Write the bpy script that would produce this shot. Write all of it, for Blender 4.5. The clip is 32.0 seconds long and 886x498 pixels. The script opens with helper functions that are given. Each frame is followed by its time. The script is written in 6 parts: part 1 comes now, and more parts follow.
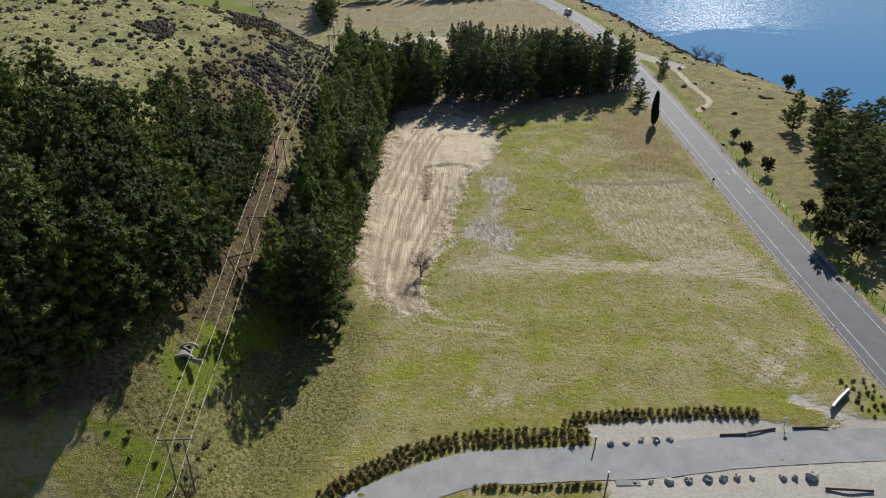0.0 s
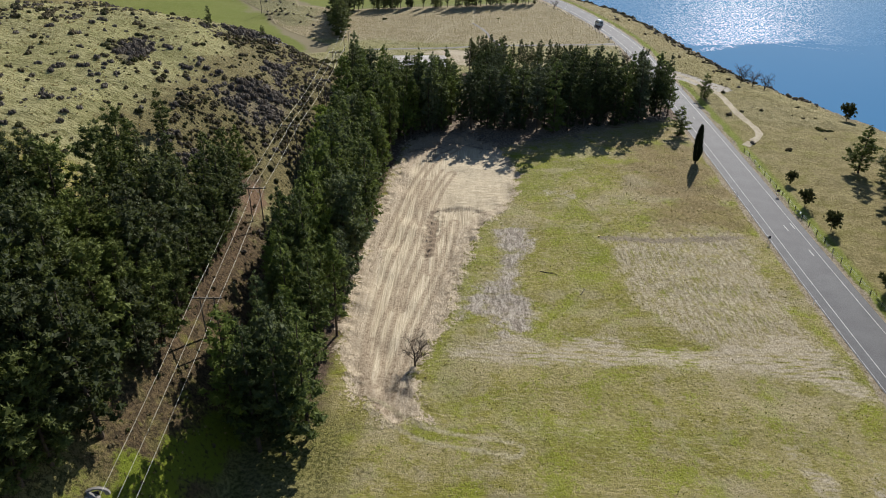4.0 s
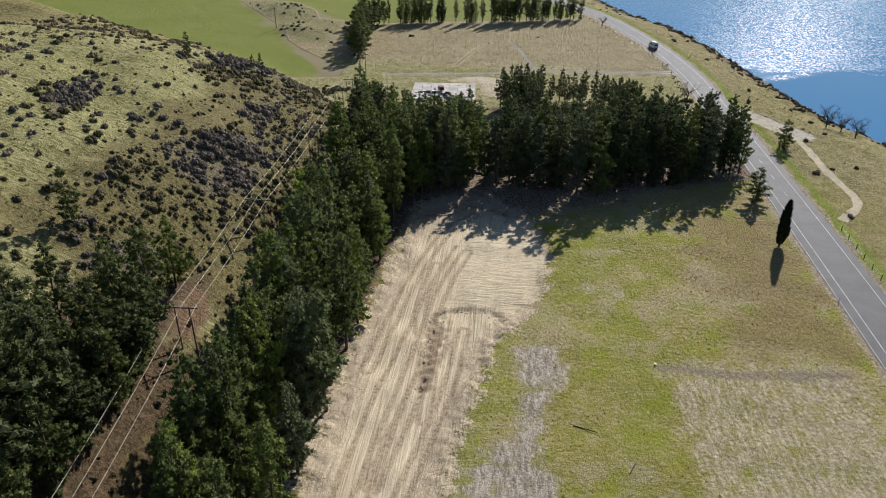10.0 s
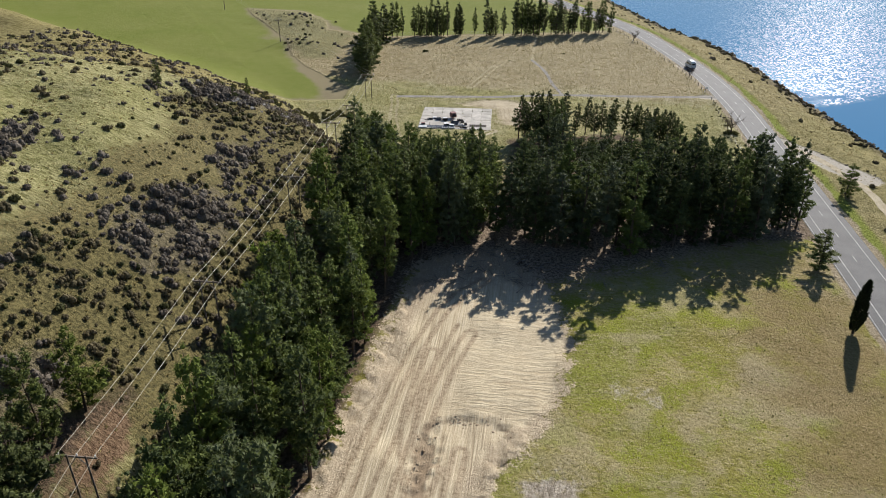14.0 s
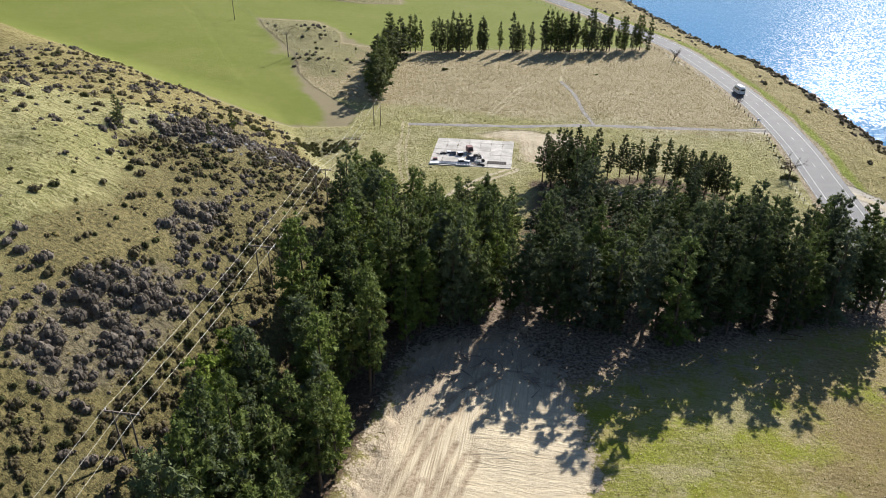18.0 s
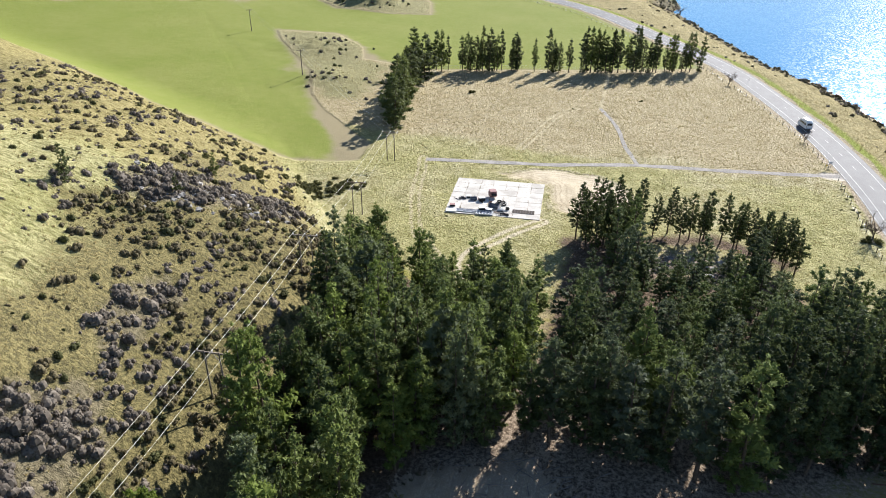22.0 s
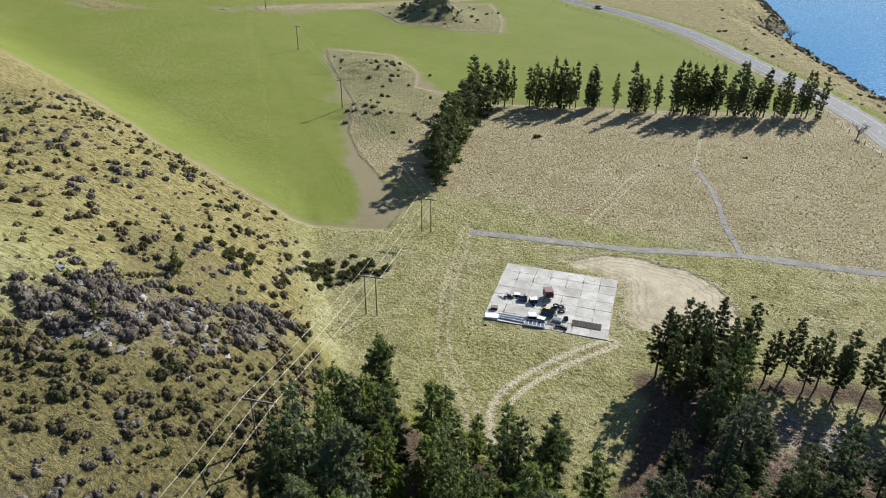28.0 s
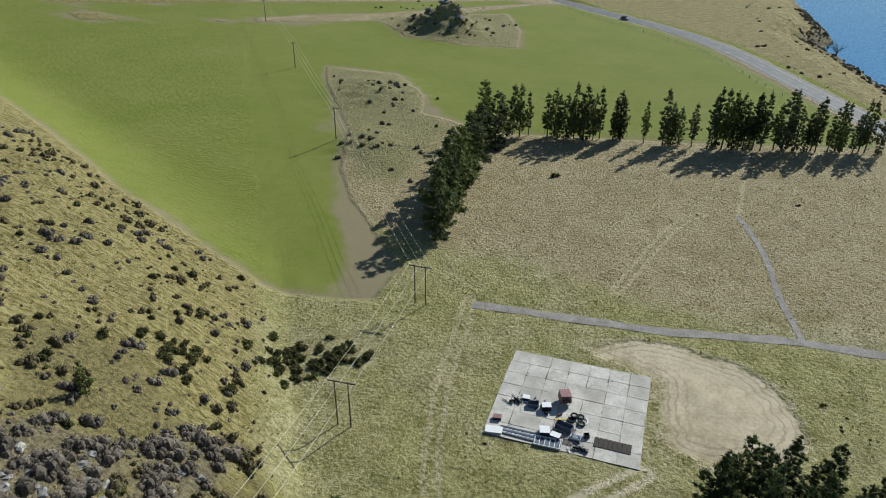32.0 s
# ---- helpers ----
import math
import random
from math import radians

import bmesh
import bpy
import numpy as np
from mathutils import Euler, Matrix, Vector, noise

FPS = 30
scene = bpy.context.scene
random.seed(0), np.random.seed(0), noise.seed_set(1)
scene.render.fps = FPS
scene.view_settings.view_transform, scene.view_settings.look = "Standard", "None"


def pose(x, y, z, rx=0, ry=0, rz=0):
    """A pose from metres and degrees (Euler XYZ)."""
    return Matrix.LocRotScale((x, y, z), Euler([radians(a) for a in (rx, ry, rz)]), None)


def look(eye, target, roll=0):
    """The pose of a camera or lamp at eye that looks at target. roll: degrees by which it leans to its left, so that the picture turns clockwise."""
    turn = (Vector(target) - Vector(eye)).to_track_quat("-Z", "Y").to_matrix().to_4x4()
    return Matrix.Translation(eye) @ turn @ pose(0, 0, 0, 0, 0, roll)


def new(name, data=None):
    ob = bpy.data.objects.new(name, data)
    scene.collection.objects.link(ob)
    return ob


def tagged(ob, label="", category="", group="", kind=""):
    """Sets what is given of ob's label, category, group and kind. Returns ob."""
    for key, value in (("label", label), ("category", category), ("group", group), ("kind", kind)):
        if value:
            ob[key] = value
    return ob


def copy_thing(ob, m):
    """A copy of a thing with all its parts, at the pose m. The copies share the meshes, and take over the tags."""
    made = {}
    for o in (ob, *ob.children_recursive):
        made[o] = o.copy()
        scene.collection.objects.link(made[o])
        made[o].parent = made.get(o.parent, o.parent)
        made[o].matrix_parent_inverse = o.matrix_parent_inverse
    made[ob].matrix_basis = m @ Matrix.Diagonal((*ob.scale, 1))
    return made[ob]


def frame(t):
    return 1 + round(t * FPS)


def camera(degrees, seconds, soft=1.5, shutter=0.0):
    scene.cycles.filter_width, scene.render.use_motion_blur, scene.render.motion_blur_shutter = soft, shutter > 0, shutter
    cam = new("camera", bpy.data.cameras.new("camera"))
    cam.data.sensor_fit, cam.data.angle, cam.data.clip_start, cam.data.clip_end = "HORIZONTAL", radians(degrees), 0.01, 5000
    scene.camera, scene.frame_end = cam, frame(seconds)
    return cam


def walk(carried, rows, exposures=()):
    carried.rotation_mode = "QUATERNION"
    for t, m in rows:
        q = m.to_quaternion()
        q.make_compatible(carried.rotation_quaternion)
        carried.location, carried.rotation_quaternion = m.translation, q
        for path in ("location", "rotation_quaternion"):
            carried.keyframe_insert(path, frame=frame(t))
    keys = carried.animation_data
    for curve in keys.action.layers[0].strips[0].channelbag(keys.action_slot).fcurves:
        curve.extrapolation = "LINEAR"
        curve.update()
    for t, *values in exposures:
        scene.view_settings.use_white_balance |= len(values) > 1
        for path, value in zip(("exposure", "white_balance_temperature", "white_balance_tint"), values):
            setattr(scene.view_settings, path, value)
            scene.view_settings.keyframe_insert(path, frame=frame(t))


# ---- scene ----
cam = camera(63.8, 32.0, soft=1.0)
METRES, EYE, TILT, LEAN, TURN = 216.0, 67.2, -28.8, 0.0, 0.0
ROWS = [
    (0.0, 0.0, 0.0, 0.0, -0.0, 0.0, -0.0),
    (0.5, 0.002, 0.0137, 0.0074, 0.05, -0.01, -0.05),
    (1.0, 0.004, 0.0274, 0.0148, 0.1, -0.01, -0.1),
    (1.5, 0.006, 0.0411, 0.0222, 0.16, -0.01, -0.16),
    (2.0, 0.0075, 0.0547, 0.0295, 0.6, -0.0, -0.46),
    (2.5, 0.0099, 0.0681, 0.0372, 0.95, -0.05, -0.67),
    (3.0, 0.0117, 0.0817, 0.0446, 0.99, -0.06, -0.72),
    (3.5, 0.0135, 0.0953, 0.052, 1.47, -0.09, -1.03),
    (5.5, 0.0197, 0.1503, 0.0806, 2.53, -0.08, -1.65),
    (6.0, 0.0213, 0.1637, 0.0882, 2.97, -0.11, -1.92),
    (6.5, 0.0226, 0.1774, 0.0957, 3.03, -0.12, -1.95),
    (7.0, 0.0239, 0.1909, 0.1032, 3.08, -0.12, -1.97),
    (7.5, 0.0251, 0.2047, 0.1105, 3.39, -0.12, -2.15),
    (8.0, 0.0263, 0.2179, 0.1182, 3.9, -0.16, -2.48),
    (8.5, 0.0273, 0.2315, 0.1256, 4.39, -0.19, -2.76),
    (9.0, 0.0284, 0.2451, 0.1332, 4.75, -0.22, -2.96),
    (9.5, 0.0294, 0.2588, 0.1406, 4.88, -0.24, -3.03),
    (10.0, 0.0302, 0.2726, 0.1481, 4.93, -0.26, -3.05),
    (10.5, 0.0309, 0.2864, 0.1557, 4.99, -0.28, -3.05),
    (11.0, 0.0314, 0.3001, 0.1631, 5.18, -0.27, -3.16),
    (11.5, 0.0323, 0.3139, 0.1707, 5.41, -0.28, -3.28),
    (12.0, 0.0327, 0.3276, 0.1784, 5.65, -0.3, -3.42),
    (12.5, 0.0333, 0.3413, 0.186, 5.91, -0.31, -3.57),
    (13.0, 0.0339, 0.3552, 0.1936, 6.24, -0.33, -3.71),
    (13.5, 0.0344, 0.3688, 0.2015, 6.59, -0.37, -3.93),
    (14.0, 0.0345, 0.382, 0.2087, 6.76, -0.38, -4.02),
    (14.5, 0.0351, 0.3954, 0.2163, 6.97, -0.4, -4.11),
    (16.5, 0.035, 0.4503, 0.247, 7.76, -0.47, -4.65),
    (17.0, 0.0348, 0.4638, 0.2548, 8.09, -0.5, -4.84),
    (17.5, 0.0345, 0.4777, 0.2623, 8.51, -0.52, -5.1),
    (18.0, 0.0343, 0.4913, 0.2699, 8.95, -0.57, -5.34),
    (18.5, 0.034, 0.505, 0.2775, 9.37, -0.62, -5.58),
    (19.0, 0.0338, 0.5186, 0.2853, 9.73, -0.67, -5.78),
    (19.5, 0.0329, 0.5323, 0.2929, 10.04, -0.69, -5.99),
    (20.0, 0.0324, 0.546, 0.3005, 10.4, -0.72, -6.18),
    (20.5, 0.0316, 0.5598, 0.308, 10.75, -0.75, -6.39),
    (21.0, 0.0308, 0.5731, 0.3159, 11.11, -0.8, -6.6),
    (21.5, 0.0299, 0.5869, 0.3235, 11.42, -0.84, -6.76),
    (22.0, 0.0288, 0.6007, 0.3309, 11.74, -0.86, -6.9),
    (22.5, 0.0279, 0.6142, 0.3386, 12.15, -0.93, -7.1),
    (23.0, 0.0266, 0.6278, 0.3462, 12.54, -0.98, -7.33),
    (23.5, 0.0251, 0.6415, 0.3536, 12.93, -1.02, -7.57),
    (24.0, 0.0237, 0.6551, 0.3611, 13.31, -1.09, -7.72),
    (24.5, 0.0219, 0.6688, 0.3686, 13.78, -1.16, -7.97),
    (25.0, 0.0202, 0.6824, 0.3759, 14.3, -1.22, -8.25),
    (25.5, 0.0186, 0.6959, 0.3832, 14.88, -1.29, -8.54),
    (27.5, 0.0096, 0.7501, 0.413, 17.03, -1.65, -9.65),
    (28.0, 0.0069, 0.7636, 0.4205, 17.57, -1.74, -9.95),
    (28.5, 0.0041, 0.7771, 0.4278, 18.09, -1.84, -10.21),
    (29.0, 0.0012, 0.7905, 0.4352, 18.57, -1.94, -10.45),
    (29.5, -0.0016, 0.804, 0.4424, 18.94, -1.99, -10.58),
    (30.0, -0.005, 0.8174, 0.4498, 19.22, -2.05, -10.69),
    (30.5, -0.0084, 0.8307, 0.4572, 19.27, -2.07, -10.68),
    (31.0, -0.0122, 0.8441, 0.4646, 19.23, -2.06, -10.64),
    (31.5, -0.0158, 0.8575, 0.4717, 19.21, -2.04, -10.57),
    (32.0, -0.0196, 0.8708, 0.479, 19.18, -2.04, -10.53),
]
EXPOSURES = [(0, 0.14, 6180, 11), (3, 0.20, 6250, 12), (6, 0.20, 6270, 13), (9, 0.21, 6230, 13), (13, 0.28, 6400, 12), (17, 0.53, 6330, 13), (19, 0.84, 6220, 13), (21, 1.08, 6150, 13), (23, 1.14, 6150, 13), (25, 0.89, 6100, 12), (28, 0.58, 6050, 9), (30, 0.29, 6000, 7), (32, 0.13, 6000, 5)]
walk(cam, [(t, pose(0, 0, EYE, TILT, LEAN, TURN) @ pose(METRES * x, METRES * y, METRES * z, 90 + pitch, roll, yaw)) for t, x, y, z, yaw, pitch, roll in ROWS], EXPOSURES)

# ---- light ----
SUN_EL, SUN_AZ = 32.0, 20.0
world = bpy.data.worlds.new("world")
scene.world = world
world.use_nodes = True
wn = world.node_tree.nodes
wn.clear()
sky = wn.new("ShaderNodeTexSky")
sky.sky_type, sky.sun_disc = "NISHITA", False
sky.dust_density, sky.ozone_density = 0.25, 2.5
sky.sun_elevation, sky.sun_rotation = radians(SUN_EL), radians(SUN_AZ)
bg = wn.new("ShaderNodeBackground")
bg.inputs["Strength"].default_value = 0.066
wo = wn.new("ShaderNodeOutputWorld")
world.node_tree.links.new(sky.outputs[0], bg.inputs[0])
world.node_tree.links.new(bg.outputs[0], wo.inputs[0])
sun = new("sun", bpy.data.lights.new("sun", "SUN"))
sun.data.energy, sun.data.angle, sun.data.color = 5.0, radians(0.53), (1.0, 0.95, 0.86)
sun_from = Vector((math.sin(radians(SUN_AZ)) * math.cos(radians(SUN_EL)), math.cos(radians(SUN_AZ)) * math.cos(radians(SUN_EL)), math.sin(radians(SUN_EL))))
sun.matrix_world = look(sun_from * 300, (0, 0, 0))


# ---- materials ----
class Nodes:
    """A small writer of node trees."""

    def __init__(self, name):
        self.m = bpy.data.materials.new(name)
        self.m.use_nodes = True
        self.t = self.m.node_tree
        self.t.nodes.clear()
        self.out = self.t.nodes.new("ShaderNodeOutputMaterial")
        self.pos = self.t.nodes.new("ShaderNodeNewGeometry").outputs["Position"]

    def node(self, kind, **values):
        n = self.t.nodes.new(kind)
        for k, v in values.items():
            self.put(n.inputs[k.replace("_", " ")], v)
        return n

    def put(self, socket, v):
        if isinstance(v, bpy.types.NodeSocket):
            self.t.links.new(v, socket)
        elif isinstance(v, (tuple, list)) and len(v) == 3 and socket.type == "RGBA":
            socket.default_value = (*v, 1)
        else:
            socket.default_value = v

    def math(self, op, a, b=0.0, c=0.0, clamp=False):
        n = self.t.nodes.new("ShaderNodeMath")
        n.operation, n.use_clamp = op, clamp
        for s, v in zip(n.inputs, (a, b, c)):
            self.put(s, v)
        return n.outputs[0]

    def noise(self, scale, detail=4.0, rough=0.55, where=None, distortion=0.0):
        n = self.node("ShaderNodeTexNoise", Scale=scale, Detail=detail, Roughness=rough, Distortion=distortion)
        self.put(n.inputs["Vector"], where if where is not None else self.pos)
        return n.outputs[0]

    def scaled(self, v, where=None, turn=0.0):
        n = self.t.nodes.new("ShaderNodeMapping")
        self.put(n.inputs["Vector"], where if where is not None else self.pos)
        n.inputs["Scale"].default_value = v
        n.inputs["Rotation"].default_value = (0, 0, radians(turn))
        return n.outputs[0]

    def ramp(self, v, lo, hi, a=0.0, b=1.0):
        n = self.t.nodes.new("ShaderNodeMapRange")
        n.interpolation_type = "SMOOTHSTEP"
        for s, x in zip(n.inputs, (v, lo, hi, a, b)):
            self.put(s, x)
        return n.outputs[0]

    def mix(self, fac, a, b, kind="MIX"):
        n = self.t.nodes.new("ShaderNodeMix")
        n.data_type, n.blend_type = "RGBA", kind
        self.put(n.inputs[0], fac)
        self.put(n.inputs[6], a)
        self.put(n.inputs[7], b)
        return n.outputs[2]

    def attr(self, name):
        n = self.t.nodes.new("ShaderNodeAttribute")
        n.attribute_name = name
        return n.outputs["Fac"]

    def bump(self, height, distance, strength=1.0, normal=None):
        n = self.node("ShaderNodeBump", Height=height, Distance=distance, Strength=strength)
        if normal is not None:
            self.put(n.inputs["Normal"], normal)
        return n.outputs[0]

    def rand(self):
        return self.t.nodes.new("ShaderNodeObjectInfo").outputs["Random"]

    def surface(self, color, rough=0.9, metal=0.0, normal=None, spec=0.3, **more):
        b = self.node("ShaderNodeBsdfPrincipled", Roughness=rough, Metallic=metal)
        self.put(b.inputs["Base Color"], color)
        b.inputs["Specular IOR Level"].default_value = spec
        for k, v in more.items():
            self.put(b.inputs[k.replace("_", " ")], v)
        if normal is not None:
            self.put(b.inputs["Normal"], normal)
        self.t.links.new(b.outputs[0], self.out.inputs[0])
        self.shader = b
        return self.m


def plain(name, color, rough=0.8, metal=0.0, vary=0.25, scale=1.5, spec=0.3, bump=0.0):
    """A paint, stone or metal with soft stains and fine grain."""
    n = Nodes(name)
    a = n.noise(scale, 5)
    b = n.noise(scale * 9, 3)
    f = n.math("ADD", n.math("MULTIPLY", a, 0.65), n.math("MULTIPLY", b, 0.35))
    lo = tuple(c * (1 - vary) for c in color)
    hi = tuple(min(1, c * (1 + vary)) for c in color)
    col = n.mix(n.ramp(f, 0.32, 0.68), lo, hi)
    return n.surface(col, rough, metal, n.bump(f, bump) if bump else None, spec)


def foliage(name, dark, light, glow=0.3, scale=0.45, grey=None):
    """Needles and leaves: two greens in patches, lit through from behind."""
    n = Nodes(name)
    f = n.math("ADD", n.math("MULTIPLY", n.noise(scale, 3), 0.5), n.math("MULTIPLY", n.rand(), 0.5))
    col = n.mix(n.ramp(f, 0.3, 0.7), dark, light)
    col = n.mix(n.ramp(n.noise(3.1, 2), 0.45, 0.75), col, tuple(c * 0.6 for c in dark))
    if grey:
        own = n.math("FRACT", n.math("MULTIPLY", n.rand(), 7.31))
        col = n.mix(n.ramp(own, 0.62, 0.95, 0, 0.75), col, grey)
        col = n.mix(n.ramp(own, 0.25, 0.05, 0, 0.6), col, tuple(c * k for c, k in zip(light, (1.15, 1.2, 0.7))))
    d = n.node("ShaderNodeBsdfPrincipled", Roughness=0.75)
    d.inputs["Specular IOR Level"].default_value = 0.2
    n.put(d.inputs["Base Color"], col)
    t = n.node("ShaderNodeBsdfTranslucent")
    n.put(t.inputs[0], n.mix(0.5, col, tuple(min(1, c * 1.5) for c in light)))
    mx = n.node("ShaderNodeMixShader", Fac=glow)
    n.t.links.new(d.outputs[0], mx.inputs[1])
    n.t.links.new(t.outputs[0], mx.inputs[2])
    n.t.links.new(mx.outputs[0], n.out.inputs[0])
    return n.m


PINE = foliage("pine_needles", (0.056, 0.078, 0.028), (0.165, 0.205, 0.054), 0.34, grey=(0.135, 0.155, 0.090))
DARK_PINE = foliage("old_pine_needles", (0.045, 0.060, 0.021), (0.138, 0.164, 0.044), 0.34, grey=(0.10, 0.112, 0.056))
# pine needles again, darker: the grove's backlit shade is in the colour
GROVE_PINE_SHADED = foliage("shaded_grove_needles", (0.042, 0.060, 0.025), (0.118, 0.148, 0.050), 0.3, grey=(0.10, 0.118, 0.072))
YOUNG_PINE = foliage("young_pine_needles", (0.095, 0.130, 0.020), (0.22, 0.28, 0.045), 0.45)
FIR = foliage("fir_needles", (0.044, 0.060, 0.022), (0.105, 0.128, 0.040), 0.4)
CYPRESS = foliage("cypress_leaves", (0.018, 0.026, 0.012), (0.030, 0.040, 0.016), 0.12)
BROAD = foliage("broad_leaves", (0.040, 0.052, 0.018), (0.085, 0.090, 0.030))
GREY_SCRUB = foliage("grey_scrub", (0.112, 0.094, 0.074), (0.218, 0.185, 0.145), 0.2, 0.8)
BROWN_SCRUB = foliage("brown_scrub", (0.085, 0.07, 0.038), (0.158, 0.13, 0.067), 0.25, 0.8)
GREEN_SCRUB = foliage("green_scrub", (0.062, 0.066, 0.024), (0.125, 0.122, 0.040), 0.25, 0.8)
TUSSOCK = foliage("tussock_blades", (0.24, 0.19, 0.075), (0.40, 0.33, 0.15), 0.35, 1.0)
SEDGE = foliage("sedge_blades", (0.15, 0.122, 0.052), (0.31, 0.25, 0.11), 0.4, 1.0)
LAWN_TUFT = foliage("lawn_blades", (0.10, 0.115, 0.020), (0.20, 0.215, 0.036), 0.3, 0.8)
BARK = plain("bark", (0.10, 0.075, 0.055), 0.95, bump=0.05)
GREY_BARK = plain("grey_bark", (0.20, 0.17, 0.145), 0.95)
TIMBER = plain("weathered_timber", (0.22, 0.18, 0.14), 0.9, scale=3)
DARK_TIMBER = plain("dark_timber", (0.06, 0.05, 0.042), 0.9, scale=3)
ROCK = plain("grey_rock", (0.22, 0.212, 0.20), 0.9, scale=2.2, bump=0.06)
PALE_ROCK = plain("pale_rock", (0.38, 0.355, 0.315), 0.9, scale=2.2, bump=0.06)
CONCRETE = plain("concrete", (0.27, 0.255, 0.23), 0.85, scale=0.9, vary=0.2)
WHITE = plain("white_paint", (0.78, 0.78, 0.77), 0.35, vary=0.05, spec=0.5)
LINE = plain("road_paint", (0.40, 0.40, 0.385), 0.7, vary=0.35, scale=1.2)
GLASS = plain("dark_glass", (0.015, 0.018, 0.022), 0.08, vary=0.1, spec=0.8)
RUBBER = plain("tyre_rubber", (0.02, 0.02, 0.02), 0.85)
STEEL = plain("galvanised_steel", (0.45, 0.46, 0.47), 0.45, 0.8, vary=0.12)
WIRE = plain("aluminium_wire", (0.62, 0.60, 0.50), 0.5, 0.3, vary=0.05)
RUST = plain("rusty_steel", (0.14, 0.065, 0.04), 0.85, scale=3)
BLACK = plain("black_plastic", (0.022, 0.023, 0.026), 0.5)
RED = plain("faded_red_paint", (0.26, 0.14, 0.13), 0.6)
BLUE_GREY = plain("blue_grey_paint", (0.10, 0.12, 0.16), 0.5)
YELLOW = plain("yellow_plastic", (0.62, 0.46, 0.10), 0.5)


# ---- plan ----
def smooth(a, b, v):
    k = np.clip((v - a) / (b - a), 0, 1)
    return k * k * (3 - 2 * k)


def waves(x, y, size, seed=0):
    """Smooth bumps, about -1 to 1, from a few crossed sines; size: metres from crest to crest."""
    r = np.random.RandomState(seed)
    z = np.zeros_like(x, dtype=float)
    for i in range(7):
        a, f = r.uniform(0, 6.283), 6.283 / size * r.uniform(0.6, 1.7)
        z = z + np.sin(f * (x * math.cos(a) + y * math.sin(a)) + r.uniform(0, 6.283))
    return z / 3.2


def inside(poly, x, y):
    """Signed distance to a polygon, plus inside."""
    x, y = np.asarray(x, float), np.asarray(y, float)
    d, odd = np.full(x.shape, 1e9), np.zeros(x.shape, bool)
    n = len(poly)
    for i in range(n):
        (ax, ay), (bx, by) = poly[i], poly[(i + 1) % n]
        ex, ey = bx - ax, by - ay
        k = np.clip(((x - ax) * ex + (y - ay) * ey) / (ex * ex + ey * ey), 0, 1)
        d = np.minimum(d, (x - ax - k * ex) ** 2 + (y - ay - k * ey) ** 2)
        cross = (ay > y) != (by > y)
        odd ^= cross & (x < ex * (y - ay) / (ey if ey else 1e-9) + ax)
    return np.where(odd, 1, -1) * np.sqrt(d)


def near(line, x, y):
    """Distance to a polyline."""
    d = np.full(np.asarray(x, float).shape, 1e9)
    for (ax, ay), (bx, by) in zip(line, line[1:]):
        ex, ey = bx - ax, by - ay
        k = np.clip(((x - ax) * ex + (y - ay) * ey) / (ex * ex + ey * ey), 0, 1)
        d = np.minimum(d, (x - ax - k * ex) ** 2 + (y - ay - k * ey) ** 2)
    return np.sqrt(d)


def spline(points, step=3.0):
    """A smooth line through points, as (x, y) every step metres."""
    p = [Vector(q) for q in points]
    p = [2 * p[0] - p[1], *p, 2 * p[-1] - p[-2]]
    out = []
    for a, b, c, d in zip(p, p[1:], p[2:], p[3:]):
        n = max(1, int((c - b).length / step))
        for i in range(n):
            t = i / n
            out.append(0.5 * (2 * b + (c - a) * t + (2 * a - 5 * b + 4 * c - d) * t * t + (3 * b - a - 3 * c + d) * t ** 3))
    return [(v.x, v.y) for v in out] + [tuple(p[-2])]


ROAD = spline([(68.6, -60), (68.4, 20), (68.4, 78), (68.2, 132), (69.2, 212), (68.9, 288), (68.2, 320), (64.3, 354), (56, 392), (45, 428), (20, 476), (-6, 521), (-36, 553), (-94, 597), (-160, 640), (-260, 690)])
ENTRY = spline([(-26, 47), (-10, 58.5), (2, 64.5), (12, 65.6), (26, 66.4), (40, 68.2), (54, 69.2), (66, 69.5)], 2)
PATH = spline([(-37, 311), (-21, 313), (-4, 315.5), (14, 320), (36, 322), (58, 324.6), (66, 326)], 3)
PATH_UP = spline([(4, 364), (9, 349), (12, 332), (15, 321)], 3)
LAKE_TRACK = spline([(72, 286), (79, 274), (84, 255), (83.5, 238), (84, 219), (77, 209)], 2.5)
STRIP = [(-13, 209), (-15, 179), (-17, 155), (-17.4, 132), (-16.5, 116), (-13, 105), (-7, 99), (-1, 100), (-4, 107), (-3, 113), (0.8, 125), (2.5, 138), (6, 157), (11, 166), (14, 174), (16, 187), (12, 203), (3, 217), (-5, 213)]
PIT = [(-5, 150), (-5, 158), (-4.8, 163), (-4.2, 165.8), (-1.1, 168.1), (2, 168.4), (4.6, 168.3), (7, 166), (6.2, 158), (4.6, 152), (2, 146), (-3, 144)]
SCARP = [(-4.4, 156), (-4.8, 161), (-4.4, 165.4), (-1.1, 167.9), (2, 168.2), (4.6, 168.1), (6.8, 166)]
GREY_1 = [(9, 157), (12, 159), (15, 158), (16.7, 152), (13.4, 144), (12.2, 134), (14.8, 130), (14, 121.8), (9.4, 120), (7.8, 126.5), (2.7, 125), (3.4, 132), (9.2, 137), (10.4, 146)]
